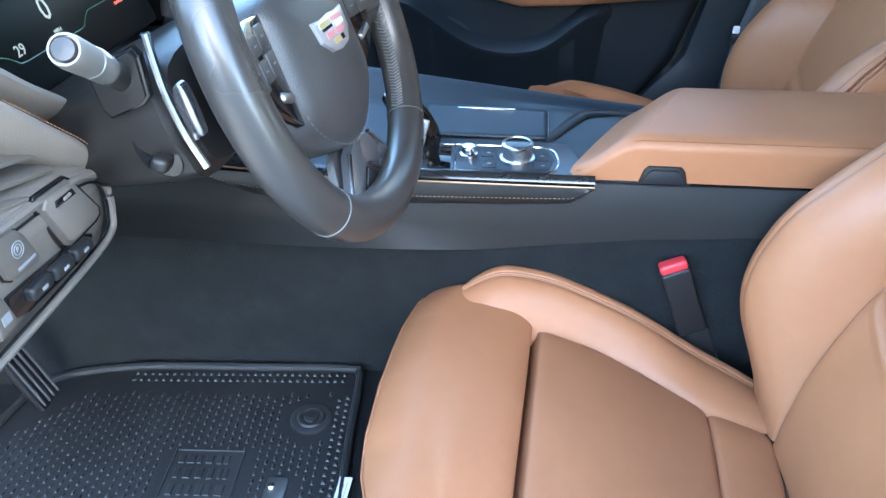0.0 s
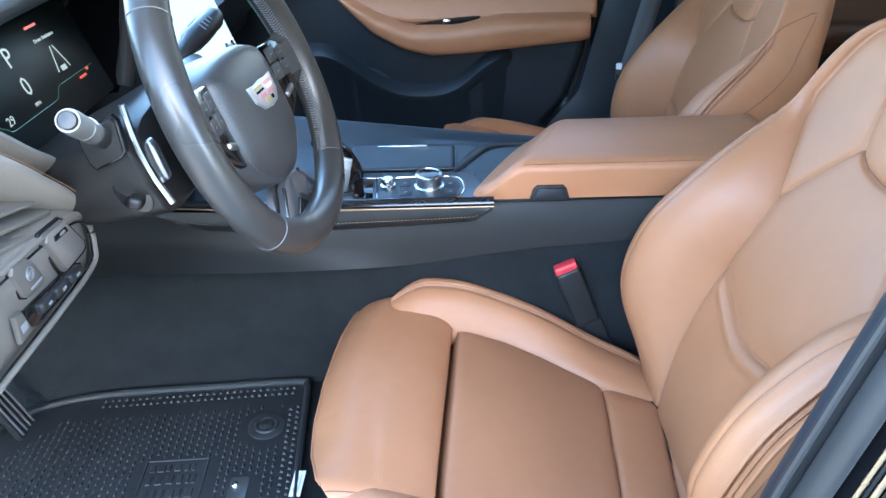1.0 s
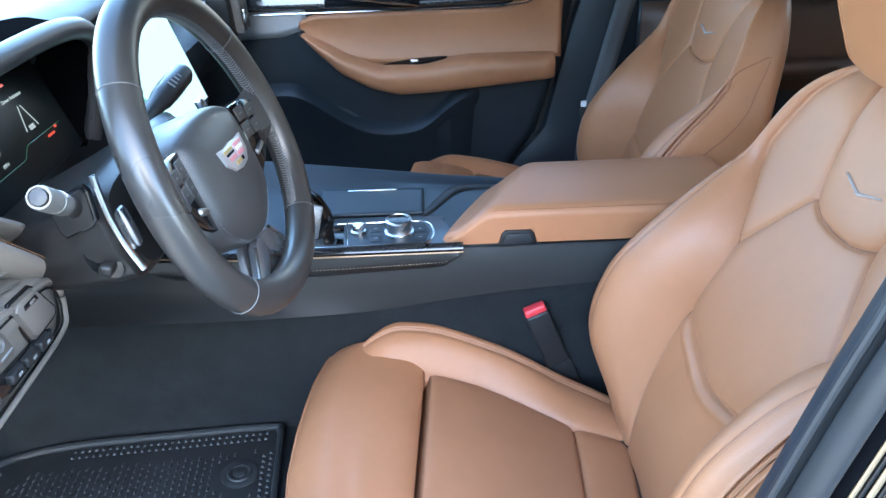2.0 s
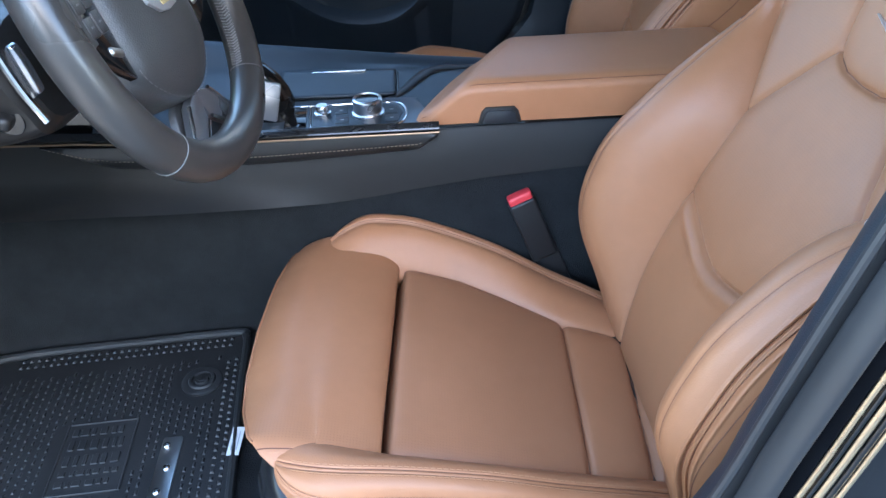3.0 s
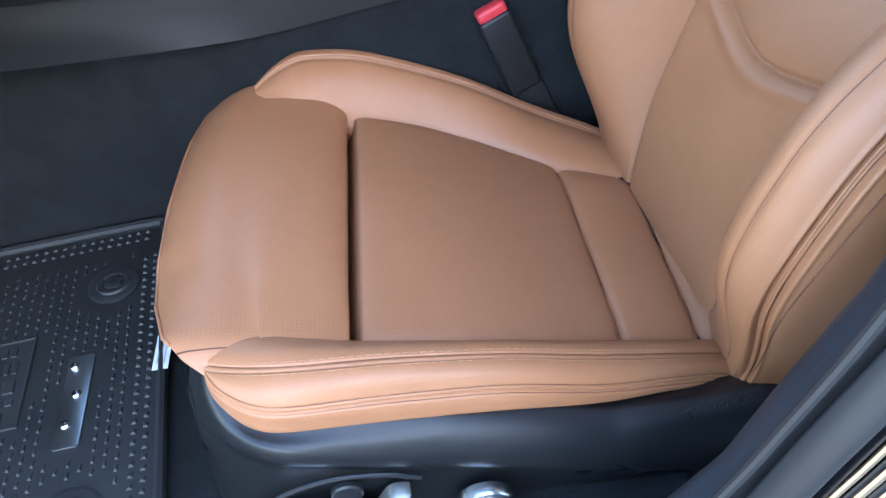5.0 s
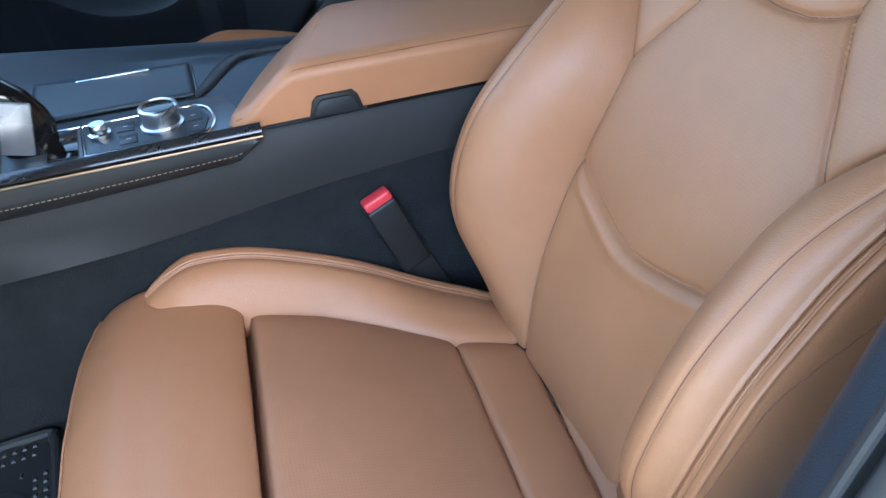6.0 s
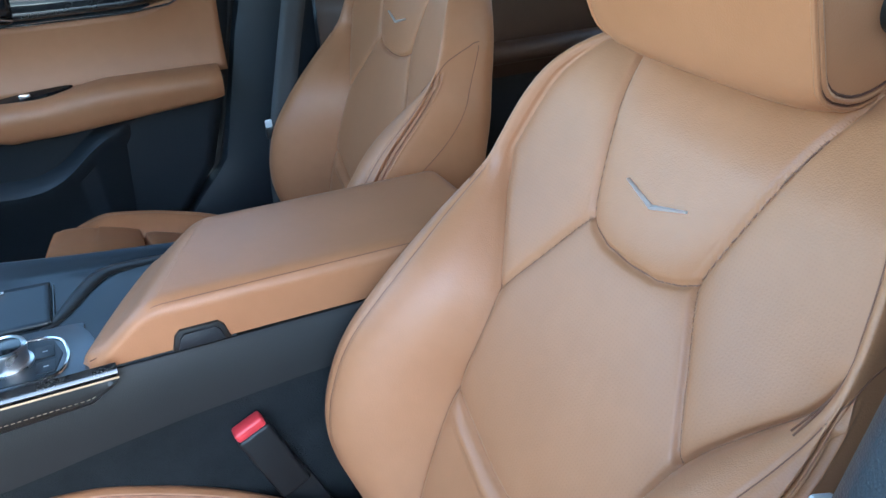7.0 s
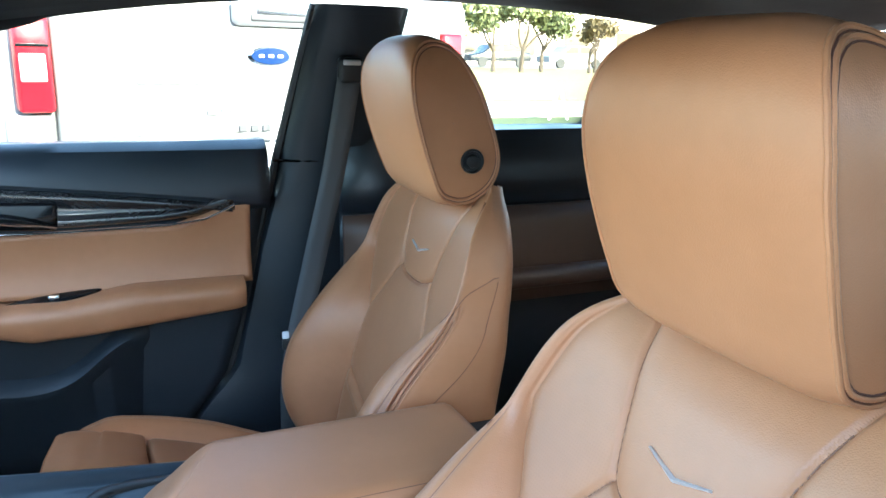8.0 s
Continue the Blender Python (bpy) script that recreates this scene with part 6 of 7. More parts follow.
for i, (yy, tall) in enumerate(((0.046, 0.014), (0.022, 0.018), (-0.006, 0.018), (-0.028, 0.009), (-0.046, 0.010))):
    x = -0.040
    while x < 0.034:
        wide = rb.uniform(0.005, 0.012)
        part("moulded_bar", rbox((wide, tall, 0.0028), 0.0008, 1, TPM @ Matrix.Translation((x + wide / 2, yy, 0.0008))), RUBBER, tp)
        x += wide + rb.choice((0.003, 0.003, 0.006))
part("label_tag", rbox((0.017, 0.050, 0.0008), 0, 1, Matrix.Translation((-0.5605, -0.3765, MZ + 0.0085)) @ Matrix.Rotation(radians(-1), 4, "Z")), WHITE, mat_thing, "white printed fabric tag")
for k in range(3):
    part("print_bar", rbox((0.0012, 0.034 - 0.008 * (k % 2), 0.0003), 0, 1, Matrix.Translation((-0.5645 + 0.0038 * k, -0.3765, MZ + 0.0091)) @ Matrix.Rotation(radians(-1), 4, "Z")), SILVER, mat_thing)
pedal = thing("accelerator_pedal", "black rubber pedal with steel ribs", "pedal")
pm = basis((-1.055, -0.262, 0.525), (0, 1, 0), (-0.35, 0, 0.94))
part("pad", rbox((0.046, 0.125, 0.014), 0.005, 2, pm), BLACK_HARD, pedal)
for k in range(4):
    part("rib", rbox((0.004, 0.112, 0.004), 0.0012, 1, pm @ Matrix.Translation((-0.0165 + 0.011 * k, 0, 0.0085))), DULL_METAL, pedal)
brake = thing("brake_pedal", "metal faced brake pedal above the mat", "pedal")
bmx = basis((-1.10, -0.40, 0.600), (0, 1, 0), (-0.5, 0, 0.85))
part("pad", rbox((0.105, 0.065, 0.014), 0.006, 2, bmx), STEEL, brake)
part("arm", rbox((0.016, 0.30, 0.012), 0.003, 1, bmx @ Matrix.Translation((0.02, 0.17, -0.02))), BLACK_HARD, brake)

# ---- seat base on the door side ----
def seat_base(seat, cp, sgn, cx, dz):
    """A moulded valance: flared rim under the bolster, rounded shoulder, wall turning in below it."""
    rings = []
    for q in np.linspace(-0.16, 0.478, 70):
        k = math.sqrt(max(1 - max((q - 0.39) / 0.0885, 0) ** 2, 0.0))
        lowz = 0.452 + dz
        w0 = -0.136 - 0.066 * k
        td = np.interp(q, [-.16, 0.0, .055, .134, .198, .286, .369, .431, .466, .48], [.05, .018, -.002, -.020, -.018, -.017, -.022, -.030, -.016, -.012]) - 0.004
        sh = np.interp(q, [-.16, 0.1, .25, .40, .478], [-.055, -.060, -.052, -.050, -.050])
        inw = -0.11
        pts = [cp(q, w0 + 0.02, td - 0.012), cp(q, w0, td), cp(q, w0 - 0.009 * k, td - 0.0005), cp(q, w0 - 0.021 * k, td - 0.007), cp(q, w0 - 0.030 * k, 0.5 * (td - 0.007) + 0.5 * (sh + 0.006)),
               cp(q, w0 - 0.034 * k, sh + 0.004), cp(q, w0 - 0.033 * k, sh - 0.010), cp(q, w0 - 0.024 * k, sh - 0.024), cp(q, w0 - 0.018 * k, sh - 0.045)]
        low = cp(q, w0 - 0.016 * k, sh - 0.08)
        pts.append(np.array([low[0], low[1], min(lowz, pts[-1][2] - 0.01)]))
        ring = spline(pts, 64)
        h = cp(q, inw, -0.07)
        ring = np.concatenate([ring, [[h[0], h[1], ring[-1][2]], h]])
        rings.append(ring)
    v, f = loft(np.array(rings))
    if sgn < 0:
        f = [q[::-1] for q in f]
    base = part("side_base", mesh_of("side_base", v, f, sharp=60), VALANCE, seat, "black moulded side base of the seat")
    ctr = cp(0.17, -0.2, -0.12)
    part("seat_frame", rbox((0.50, 0.34, 0.06), 0.01, 2, Matrix.Translation((cx - 0.16, ctr[1] + sgn * 0.2, 0.49 + dz))), BLACK_HARD, seat)
    return base


base = seat_base(driver_seat, cpd, 1, 0.0, 0.0)
seat_base(passenger_seat, cpp, -1, 0.155, 0.01)
ysw = -0.626
# shallow oval surround with the metal switches
sur = [(-0.452, 0.470), (-0.440, 0.510), (-0.415, 0.540), (-0.375, 0.552), (-0.330, 0.546), (-0.302, 0.532)]
part("switch_surround", mesh_of("switch_surround", *tube([(x, ysw - 0.002, z) for x, z in spline(sur, 40)], 0.0022, 8)), VALANCE, base, "raised rim round the seat switches")
cup = basis((-0.388, ysw - 0.003, 0.498), (1, 0, -0.17), (0, 0, 1))
oval = [(0.052 * math.cos(a) * (0.72 + 0.28 * min(abs(1.2 * math.cos(a)), 1)), 0.019 * math.sin(a)) for a in np.linspace(0, 2 * math.pi, 40, endpoint=False)]
rings = [[cup @ Vector((x * s_, y * s_, h_)) for x, y in oval] for s_, h_ in ((1.18, -0.004), (1.15, 0.001), (1.05, 0.001), (1.0, -0.006), (0.2, -0.006))]
part("switch_cup", mesh_of("switch_cup", *loft(np.array(rings))), GLOSS, base)
rings = [[cup @ Vector((x * s_, y * s_ * 0.86, h_)) for x, y in oval] for s_, h_ in ((0.78, -0.008), (0.80, 0.006), (0.76, 0.010), (0.66, 0.012), (0.1, 0.0125))]
part("cushion_switch", mesh_of("cushion_switch", *loft(np.array(rings))), BRIGHT, base, "long metal seat switch")
tl = basis((-0.328, ysw - 0.004, 0.510), (0.9, 0, -0.35), (0.35, 0, 0.9))
blade = [(-0.013, -0.024), (0.006, -0.026), (0.012, -0.010), (0.013, 0.020), (0.009, 0.026), (-0.006, 0.022), (-0.012, 0.006)]
rings = [[tl @ Vector((x * s_, y * s_, h_)) for x, y in spline(blade, 36, closed=True)] for s_, h_ in ((0.8, -0.004), (0.8, 0.006), (0.74, 0.010), (0.55, 0.012), (0.1, 0.0125))]
part("tilt_switch", mesh_of("tilt_switch", *loft(np.array(rings))), STEEL, base, "upright metal seat switch")
part("switch_button", mesh_of("switch_button", *lathe([(0.013, 0), (0.013, 0.004), (0.0115, 0.0055), (0.001, 0.0055)], 28, basis((-0.362, ysw - 0.002, 0.533), (1, 0, 0), (0, 0, 1)))), VALANCE, base)
kn = basis((-0.251, ysw - 0.002, 0.482), (1, 0, 0), (0, 0, 1))
lum = part("lumbar_switch", mesh_of("lumbar_switch", *lathe([(0.027, 0), (0.027, 0.008), (0.0255, 0.0115), (0.020, 0.013), (0.016, 0.010), (0.001, 0.010)], 36, kn)), CHROME, base, "round chrome lumbar switch")
for k in range(4):
    part("switch_arm", rbox((0.012, 0.017, 0.008), 0.002, 2, kn @ Matrix.Rotation(k * math.pi / 2, 4, "Z") @ Matrix.Translation((0, 0.0125, 0.013))), CHROME if k % 2 == 0 else BLACK_HARD, lum)

am = basis((-0.052, ysw - 0.010, 0.572), (0.985, 0, 0.17), (-0.17, 0, 0.985))
words("AIRBAG", 0.011, am, BLACK_HARD, base, "moulded_lettering")
fr_ = [(-0.030, -0.009), (-0.033, 0.0), (-0.030, 0.009), (0.026, 0.009)]
part("moulded_frame", mesh_of("moulded_frame", *tube([am @ Vector((x, y, 0)) for x, y in spline(fr_, 20)], 0.0007, 5)), BLACK_HARD, base)

# ---- passenger door ----
door = thing("passenger_door", "tan and black passenger door with carbon trim", "car door")


def door_sheet(name, rows, material, parent, label="", thick=0.03):
    ob = part(name, sheet(name, np.array(rows), flip=False), material, parent, label)
    md = ob.modifiers.new("skin", "SOLIDIFY")
    md.thickness, md.offset = thick, 1
    return ob


XR = lambda z: np.interp(z, [0.45, 0.62, 0.71, 0.95, 1.136], [-0.20, -0.105, -0.030, 0.028, 0.066])   # rear edge of the door
def strip_rows(zy, x0=-0.95, n=40):
    """Rows along the door for a list of (z, y)."""
    return [[(x0 + (XR(z) - x0) * k, y, z) for z, y in zy] for k in np.linspace(0, 1, n)]


zs = [(0.46, 0.675), (0.52, 0.690), (0.60, 0.692), (0.70, 0.690), (0.80, 0.690), (0.88, 0.692), (0.96, 0.692), (1.03, 0.690), (1.06, 0.688)]
door_sheet("door_panel", strip_rows(zs), DOOR_BLACK, door)
trim_hi = lambda x: np.interp(x, [-0.90, -0.40, -0.22, -0.02, 0.10], [1.108, 1.096, 1.078, 1.055, 1.046])
door_sheet("sill_pad", [[(x, 0.676, trim_hi(x)), (x, 0.670, trim_hi(x) + 0.010), (x, 0.672, 0.45 * trim_hi(x) + 0.55 * 1.128), (x, 0.684, 1.128), (x, 0.700, 1.134), (x, 0.735, 1.134)] for x in np.linspace(-0.95, 0.058, 40)], BLACK_SOFT, door, "black padded door sill")
tan_lo = lambda x: np.interp(x, [-0.604, -0.596, -0.58, -0.54, -0.42, 0.1], [0.955, 0.940, 0.925, 0.905, 0.885, 0.885])
tan_hi = lambda x: np.interp(x, [-0.612, -0.59, -0.56, -0.12, -0.02, 0.03], [1.000, 1.008, 1.014, 1.016, 1.048, 1.052])
door_sheet("tan_panel", [[(x, 0.676 + 0.010 * math.sin(math.pi * k), tan_lo(x) + (tan_hi(x) - tan_lo(x)) * k) for k in np.linspace(0, 1, 14)] for x in np.linspace(-0.604, 0.018, 60)], TAN_TRIM, door, "tan leather door insert")
# carbon trim with chrome edge
zt = lambda x: np.interp(x, [-0.9, -0.41, -0.29, -0.13, -0.068, -0.025, -0.009], [1.018, 1.017, 1.014, 1.016, 1.023, 1.042, 1.052])
door_sheet("carbon_trim", [[(x, 0.660 + 0.010 * math.sin(math.pi * k), zt(x) + (trim_hi(x) + 0.004 - zt(x)) * k) for k in np.linspace(0, 1, 8)] for x in np.linspace(-0.80, -0.012, 50)], CARBON, door, "glossy carbon weave door trim")
part("chrome_edge", mesh_of("chrome_edge", *tube([(x, 0.629, zt(x)) for x in np.linspace(-0.80, -0.014, 60)], 0.0022, 8)), CHROME, door, "chrome edge of the trim")
part("door_handle", mesh_of("door_handle", *tube(spline([(-0.525, 0.624, 1.056), (-0.435, 0.614, 1.050), (-0.365, 0.616, 1.038), (-0.318, 0.629, 1.026)], 20), [0.006 + 0.008 * math.sin(math.pi * min(k / 19 * 1.2, 1)) for k in range(20)], 12, flat=0.6)), CHROME, door, "chrome pull handle")
part("handle_cup", rbox((0.22, 0.02, 0.052), 0.008, 2, Matrix.Translation((-0.425, 0.637, 1.050)) @ Matrix.Rotation(0.06, 4, "Y")), GLOSS, door)
# armrest shelf: a rolled tan pad
rings = []
for x in np.concatenate([[-0.606, -0.604, -0.600], np.linspace(-0.594, 0.0, 60)]):
    k = np.interp(x, [-0.606, -0.604, -0.60, -0.58, -0.52, -0.42, -0.02, 0.0], [0.1, 0.3, 0.45, 0.62, 0.85, 1, 1, 0.9])
    top = np.interp(x, [-0.606, -0.59, -0.56, -0.50, -0.42, -0.30, -0.2, 0.0], [0.966, 0.968, 0.950, 0.915, 0.884, 0.888, 0.902, 0.900])
    bot = np.interp(x, [-0.606, -0.60, -0.585, -0.56, -0.51, -0.44, -0.375, -0.28, -0.2, -0.05, 0.0], [0.962, 0.950, 0.935, 0.912, 0.868, 0.832, 0.816, 0.819, 0.826, 0.838, 0.842])
    yi = 0.678 - 0.075 * k
    rings.append(spline([(x, 0.69, top + 0.004), (x, yi + 0.035, top + 0.003), (x, yi + 0.008, top - 0.006), (x, yi, (top * 0.6 + bot * 0.4)), (x, yi + 0.010, bot + 0.008), (x, yi + 0.035, bot), (x, 0.69, bot)], 30))
v, f = loft(np.array(rings))
part("armrest", mesh_of("armrest", v, f[::1]), TAN_TRIM, door, "tan padded armrest")
part("switch_recess", prism(spline([(-0.085, -0.006), (-0.045, 0.008), (0.03, 0.012), (0.095, 0.006), (0.05, -0.008), (-0.03, -0.013)], 40, closed=True).tolist(), 0.004, Matrix.Translation((-0.350, 0.640, 0.888)) @ Matrix.Rotation(-0.09, 4, "Y") @ Matrix.Rotation(0.5, 4, "X"), 0.001), GLOSS, door)
part("window_switch", rbox((0.020, 0.009, 0.008), 0.003, 2, Matrix.Translation((-0.335, 0.640, 0.895))), CHROME, door, "small chrome window switch")
# lower pocket: a swept lip over a hollow, with the speaker swell before it
pock = []
for x in np.linspace(-0.86, -0.12, 70):
    zz = np.interp(x, [-0.86, -0.716, -0.66, -0.619, -0.568, -0.52, -0.475, -0.43, -0.377, -0.34, -0.306, -0.275, -0.248, -0.21, -0.12], [0.80, 0.832, 0.838, 0.834, 0.797, 0.762, 0.737, 0.727, 0.725, 0.730, 0.745, 0.772, 0.801, 0.816, 0.820])
    pock.append([(x, 0.694, zz + 0.05), (x, 0.688, zz + 0.030), (x, 0.676, zz + 0.012), (x, 0.664, zz), (x, 0.659, zz - 0.012), (x, 0.660, zz - 0.026), (x, 0.667, zz - 0.045), (x, 0.673, 0.60), (x, 0.675, 0.47)])
pock = np.array(pock)
fade_ = np.array(ease((-0.13 - pock[:, :1, 0]) / 0.09))
pock[..., 1] = 0.694 + (pock[..., 1] - 0.694) * fade_ * 1.8
pock = np.stack([smoothed(pock[:, k], 3) for k in range(pock.shape[1])], 1)
door_sheet("map_pocket", pock, DOOR_BLACK, door, "moulded map pocket", 0.006)
swell = [(-0.86, 0.79), (-0.74, 0.775), (-0.684, 0.766), (-0.597, 0.783), (-0.528, 0.774), (-0.483, 0.745), (-0.455, 0.71)]
part("speaker_rim", mesh_of("speaker_rim", *tube([(x, 0.668, z) for x, z in spline(swell, 40)], 0.012, 10, up=(0, 1, 0))), BLACK_SOFT, door, "curved speaker moulding")
door_sheet("front_trim", [[(x, 0.664, np.interp(x, [-0.90, -0.643, -0.600, -0.585], [0.95, 0.958, 0.972, 0.990]) + (1.045 - np.interp(x, [-0.90, -0.643, -0.600, -0.585], [0.95, 0.958, 0.972, 0.990])) * k) for k in np.linspace(0, 1, 6)] for x in np.linspace(-0.90, -0.585, 20)], SILVER, door, "silver front end of the door trim", 0.006)
wn = part("window_pane", sheet("window_pane", [[(x, 0.735 - 0.11 * k, 1.13 + 0.28 * k) for x in np.linspace(-0.85 + 0.35 * k, XR(1.136) + 0.10 * k, 6)] for k in np.linspace(0, 1, 6)]), GLASS, door, "clear side window")
wn.visible_shadow = False

# rear passenger door, glass and rear bench
rdoor = thing("rear_door", "tan and black rear door behind the front seat", "car door")
door_sheet("door_panel", [[(x, y, z) for z, y in ((0.46, 0.68), (0.70, 0.69), (0.95, 0.68), (1.02, 0.672))] for x in np.linspace(0.20, 1.75, 16)], BLACK_SOFT, rdoor)
# brown leather, darkened further: shade behind the front seat put into its colour
REAR_SHADED = leather("rear_leather_shaded", (0.070, 0.034, 0.020), (0.055, 0.027, 0.016))
door_sheet("door_insert", [[(x, 0.632 + 0.006 * abs(z - 0.9) / 0.1, z) for z in (0.79, 0.85, 0.91, 0.97, 1.012)] for x in np.linspace(0.20, 1.75, 16)], REAR_SHADED, rdoor, "brown leather door insert", 0.01)
door_sheet("sill_pad", [[(x, y, z) for z, y in ((1.02, 0.668), (1.07, 0.664), (1.12, 0.672), (1.15, 0.69), (1.152, 0.735))] for x in np.linspace(0.20, 1.75, 16)], BLACK_SOFT, rdoor)
part("chrome_edge", mesh_of("chrome_edge", *tube([(x, 0.662, 1.055 + 0.02 * (x - 0.5)) for x in np.linspace(0.3, 1.2, 20)], 0.004, 8)), CHROME, rdoor)
part("armrest", rbox((0.55, 0.07, 0.05), 0.02, 3, Matrix.Translation((0.80, 0.635, 0.845))), REAR_SHADED, rdoor, "dark brown padded armrest")
wn = part("window_pane", sheet("window_pane", [[(x, 0.735 - 0.125 * k, 1.145 + 0.27 * k) for x in np.linspace(0.27 + 0.05 * k, 1.30 - 0.15 * k, 6)] for k in np.linspace(0, 1, 6)]), GLASS_DARK, rdoor, "clear rear side window")
wn.visible_shadow = False
wl = part("window_3", sheet("window_3", [[(x, -0.715 + 0.105 * k, 1.125 + 0.29 * k) for x in np.linspace(0.30 + 0.03 * k, 1.36 - 0.2 * k, 6)] for k in np.linspace(0, 1, 6)]), GLASS_PRIVACY)
tagged(wl, "tinted rear side window behind the pillar", "window", kind="structure")
bench = thing("rear_bench", "tan leather rear bench seat in shade", "car seat")
part("bench_back", rbox((0.16, 1.26, 0.60), 0.06, 4, Matrix.Translation((1.18, 0, 0.84)) @ Matrix.Rotation(0.38, 4, "Y")), TAN, bench)
part("bench_cushion", rbox((0.50, 1.26, 0.16), 0.05, 4, Matrix.Translation((1.08, 0, 0.54))), TAN, bench)
rwin = part("window_2", sheet("window_2", [[(1.22 + 0.62 * k, y, 1.405 - 0.27 * k - 0.02 * (y / 0.5) ** 2) for y in np.linspace(-0.55, 0.55, 8)] for k in np.linspace(0, 1, 6)]), GLASS_DARK)
rwin.visible_shadow = False
tagged(rwin, "clear rear window glass", "window", kind="structure")

# passenger pillar between the doors, with its belt
pil = []
for z in np.linspace(0.46, 1.42, 40):
    fx = np.interp(z, [0.46, 0.62, 0.70, 0.95, 1.12, 1.13, 1.42], [-0.19, -0.095, -0.022, 0.036, 0.086, 0.086, 0.150])
    bx = np.interp(z, [0.46, 0.60, 0.70, 0.95, 1.12, 1.42], [0.30, 0.26, 0.25, 0.27, 0.275, 0.335])
    yi = np.interp(z, [0.46, 0.7, 1.12, 1.42], [0.645, 0.655, 0.662, 0.605])
    m_ = np.interp(z, [0.46, 1.12, 1.42], [0.05, 0.04, 0.03])
    pil.append([(fx, yi + 0.075, z), (fx - 0.002, yi + 0.030, z), (fx + 0.010, yi + 0.012, z), (fx + m_, yi, z), (0.5 * (fx + bx), yi - 0.004, z), (bx - 0.03, yi + 0.002, z), (bx, yi + 0.02, z), (bx + 0.005, yi + 0.08, z)])
pl = part("b_pillar", sheet("b_pillar", np.array(pil), flip=True), DOOR_BLACK)
tagged(pl, "dark plastic pillar trim between the passenger doors", "pillar", kind="structure")
v, f = tube([(0.070 + 0.001, 0.672, 1.124), (0.14, 0.662, 1.122), (0.26, 0.660, 1.118)], 0.003, 6)
tagged(part("pillar_joint", mesh_of("pillar_joint", v, f), GLOSS), "dark joint line across the pillar trim", "trim", kind="structure")
seal = spline([(-0.19, 0.690, 0.46), (-0.10, 0.690, 0.62), (-0.026, 0.688, 0.70), (0.032, 0.686, 0.95), (0.078, 0.688, 1.12), (0.150, 0.640, 1.42)], 50)
tagged(part("door_seal", mesh_of("door_seal", *tube(seal, 0.009, 8)), RUBBER), "black rubber door seal on the pillar", "trim", kind="structure")
belt = thing("seat_belt", "dark grey seat belt hanging from the pillar", "seat belt")
bp_ = [(0.205, 0.598, 1.290), (0.170, 0.596, 1.105), (0.125, 0.600, 0.910), (0.085, 0.605, 0.72), (0.08, 0.62, 0.55)]
bpath = spline(bp_, 30)
rows_ = [[(x + dx, y - 0.004 + 0.0003 * k, z) for k, dx in enumerate((-0.023, -0.008, 0.008, 0.023))] for x, y, z in bpath]
ob = part("webbing", sheet("webbing", np.array(rows_), flip=True), WEBBING, belt)
md = ob.modifiers.new("skin", "SOLIDIFY")
md.thickness = 0.0016
part("anchor", rbox((0.050, 0.024, 0.050), 0.010, 3, Matrix.Translation((0.208, 0.600, 1.300))), BLACK_HARD, belt, "belt guide with a bright slot")
part("guide_bar", rbox((0.034, 0.006, 0.010), 0.002, 2, Matrix.Translation((0.208, 0.586, 1.315))), STEEL, belt)
part("stop_button", rbox((0.014, 0.006, 0.016), 0.003, 2, Matrix.Translation((0.070, 0.597, 0.786))), WHITE, belt, "small white belt stop")
part("tongue", rbox((0.018, 0.008, 0.022), 0.003, 2, Matrix.Translation((0.072, 0.601, 0.765))), BLACK_HARD, belt)

# ---- driver's side pillar, beside the camera ----
ZP = [0.30, 0.42, 0.49, 0.561, 0.63, 0.70, 0.78, 0.83, 0.95, 1.02, 1.05, 1.10, 1.42]
FX = [-0.370, -0.268, -0.198, -0.137, -0.090, -0.066, -0.035, -0.025, 0.005, 0.023, 0.032, 0.046, 0.116]


def pillar_sheet(name, prof, material, label, z0=0.32, z1=1.42):
    rows_ = []
    for z in np.linspace(z0, z1, 70):
        x = np.interp(z, ZP, FX)
        lean = np.interp(z, [0.3, 1.1, 1.42], [0.0, 0.0, 0.06])
        rows_.append([(x + dx, y + lean, z) for dx, y in prof])
    ob = part(name, sheet(name, np.array(rows_)), material)
    return tagged(ob, label, "pillar", kind="structure")


trim_prof = spline([(0.20, -0.699), (0.06, -0.701), (0.015, -0.703), (-0.007, -0.707), (-0.018, -0.715), (-0.0225, -0.724), (-0.024, -0.732), (-0.024, -0.738)], 32)
pillar_sheet("b_pillar", trim_prof, PILLAR, "black grained pillar trim beside the driver's seat", 0.32, 1.108)
pillar_sheet("b_pillar_upper", [(x + 0.006, y + 0.002) for x, y in trim_prof], BLACK_HARD, "black upper pillar trim", 1.104, 1.42)
cap = [(np.interp(1.108, ZP, FX) + x, y, 1.108 + 0.0005 * i) for i, (x, y) in enumerate(trim_prof[4:])]
tagged(part("pillar_trim_edge", mesh_of("pillar_trim_edge", *tube(cap, 0.0035, 8)), PILLAR), "rounded upper edge of the pillar trim", "trim", kind="structure")
bead = [(np.interp(z, ZP, FX) - 0.0265, -0.7415 + np.interp(z, [1.1, 1.42], [0, 0.06]), z) for z in np.linspace(0.32, 1.42, 80)]
tagged(part("door_seal_lip", mesh_of("door_seal_lip", *tube(smoothed(bead, 3), 0.0042, 10)), JAMB), "grey rubber lip along the pillar trim", "trim", kind="structure")
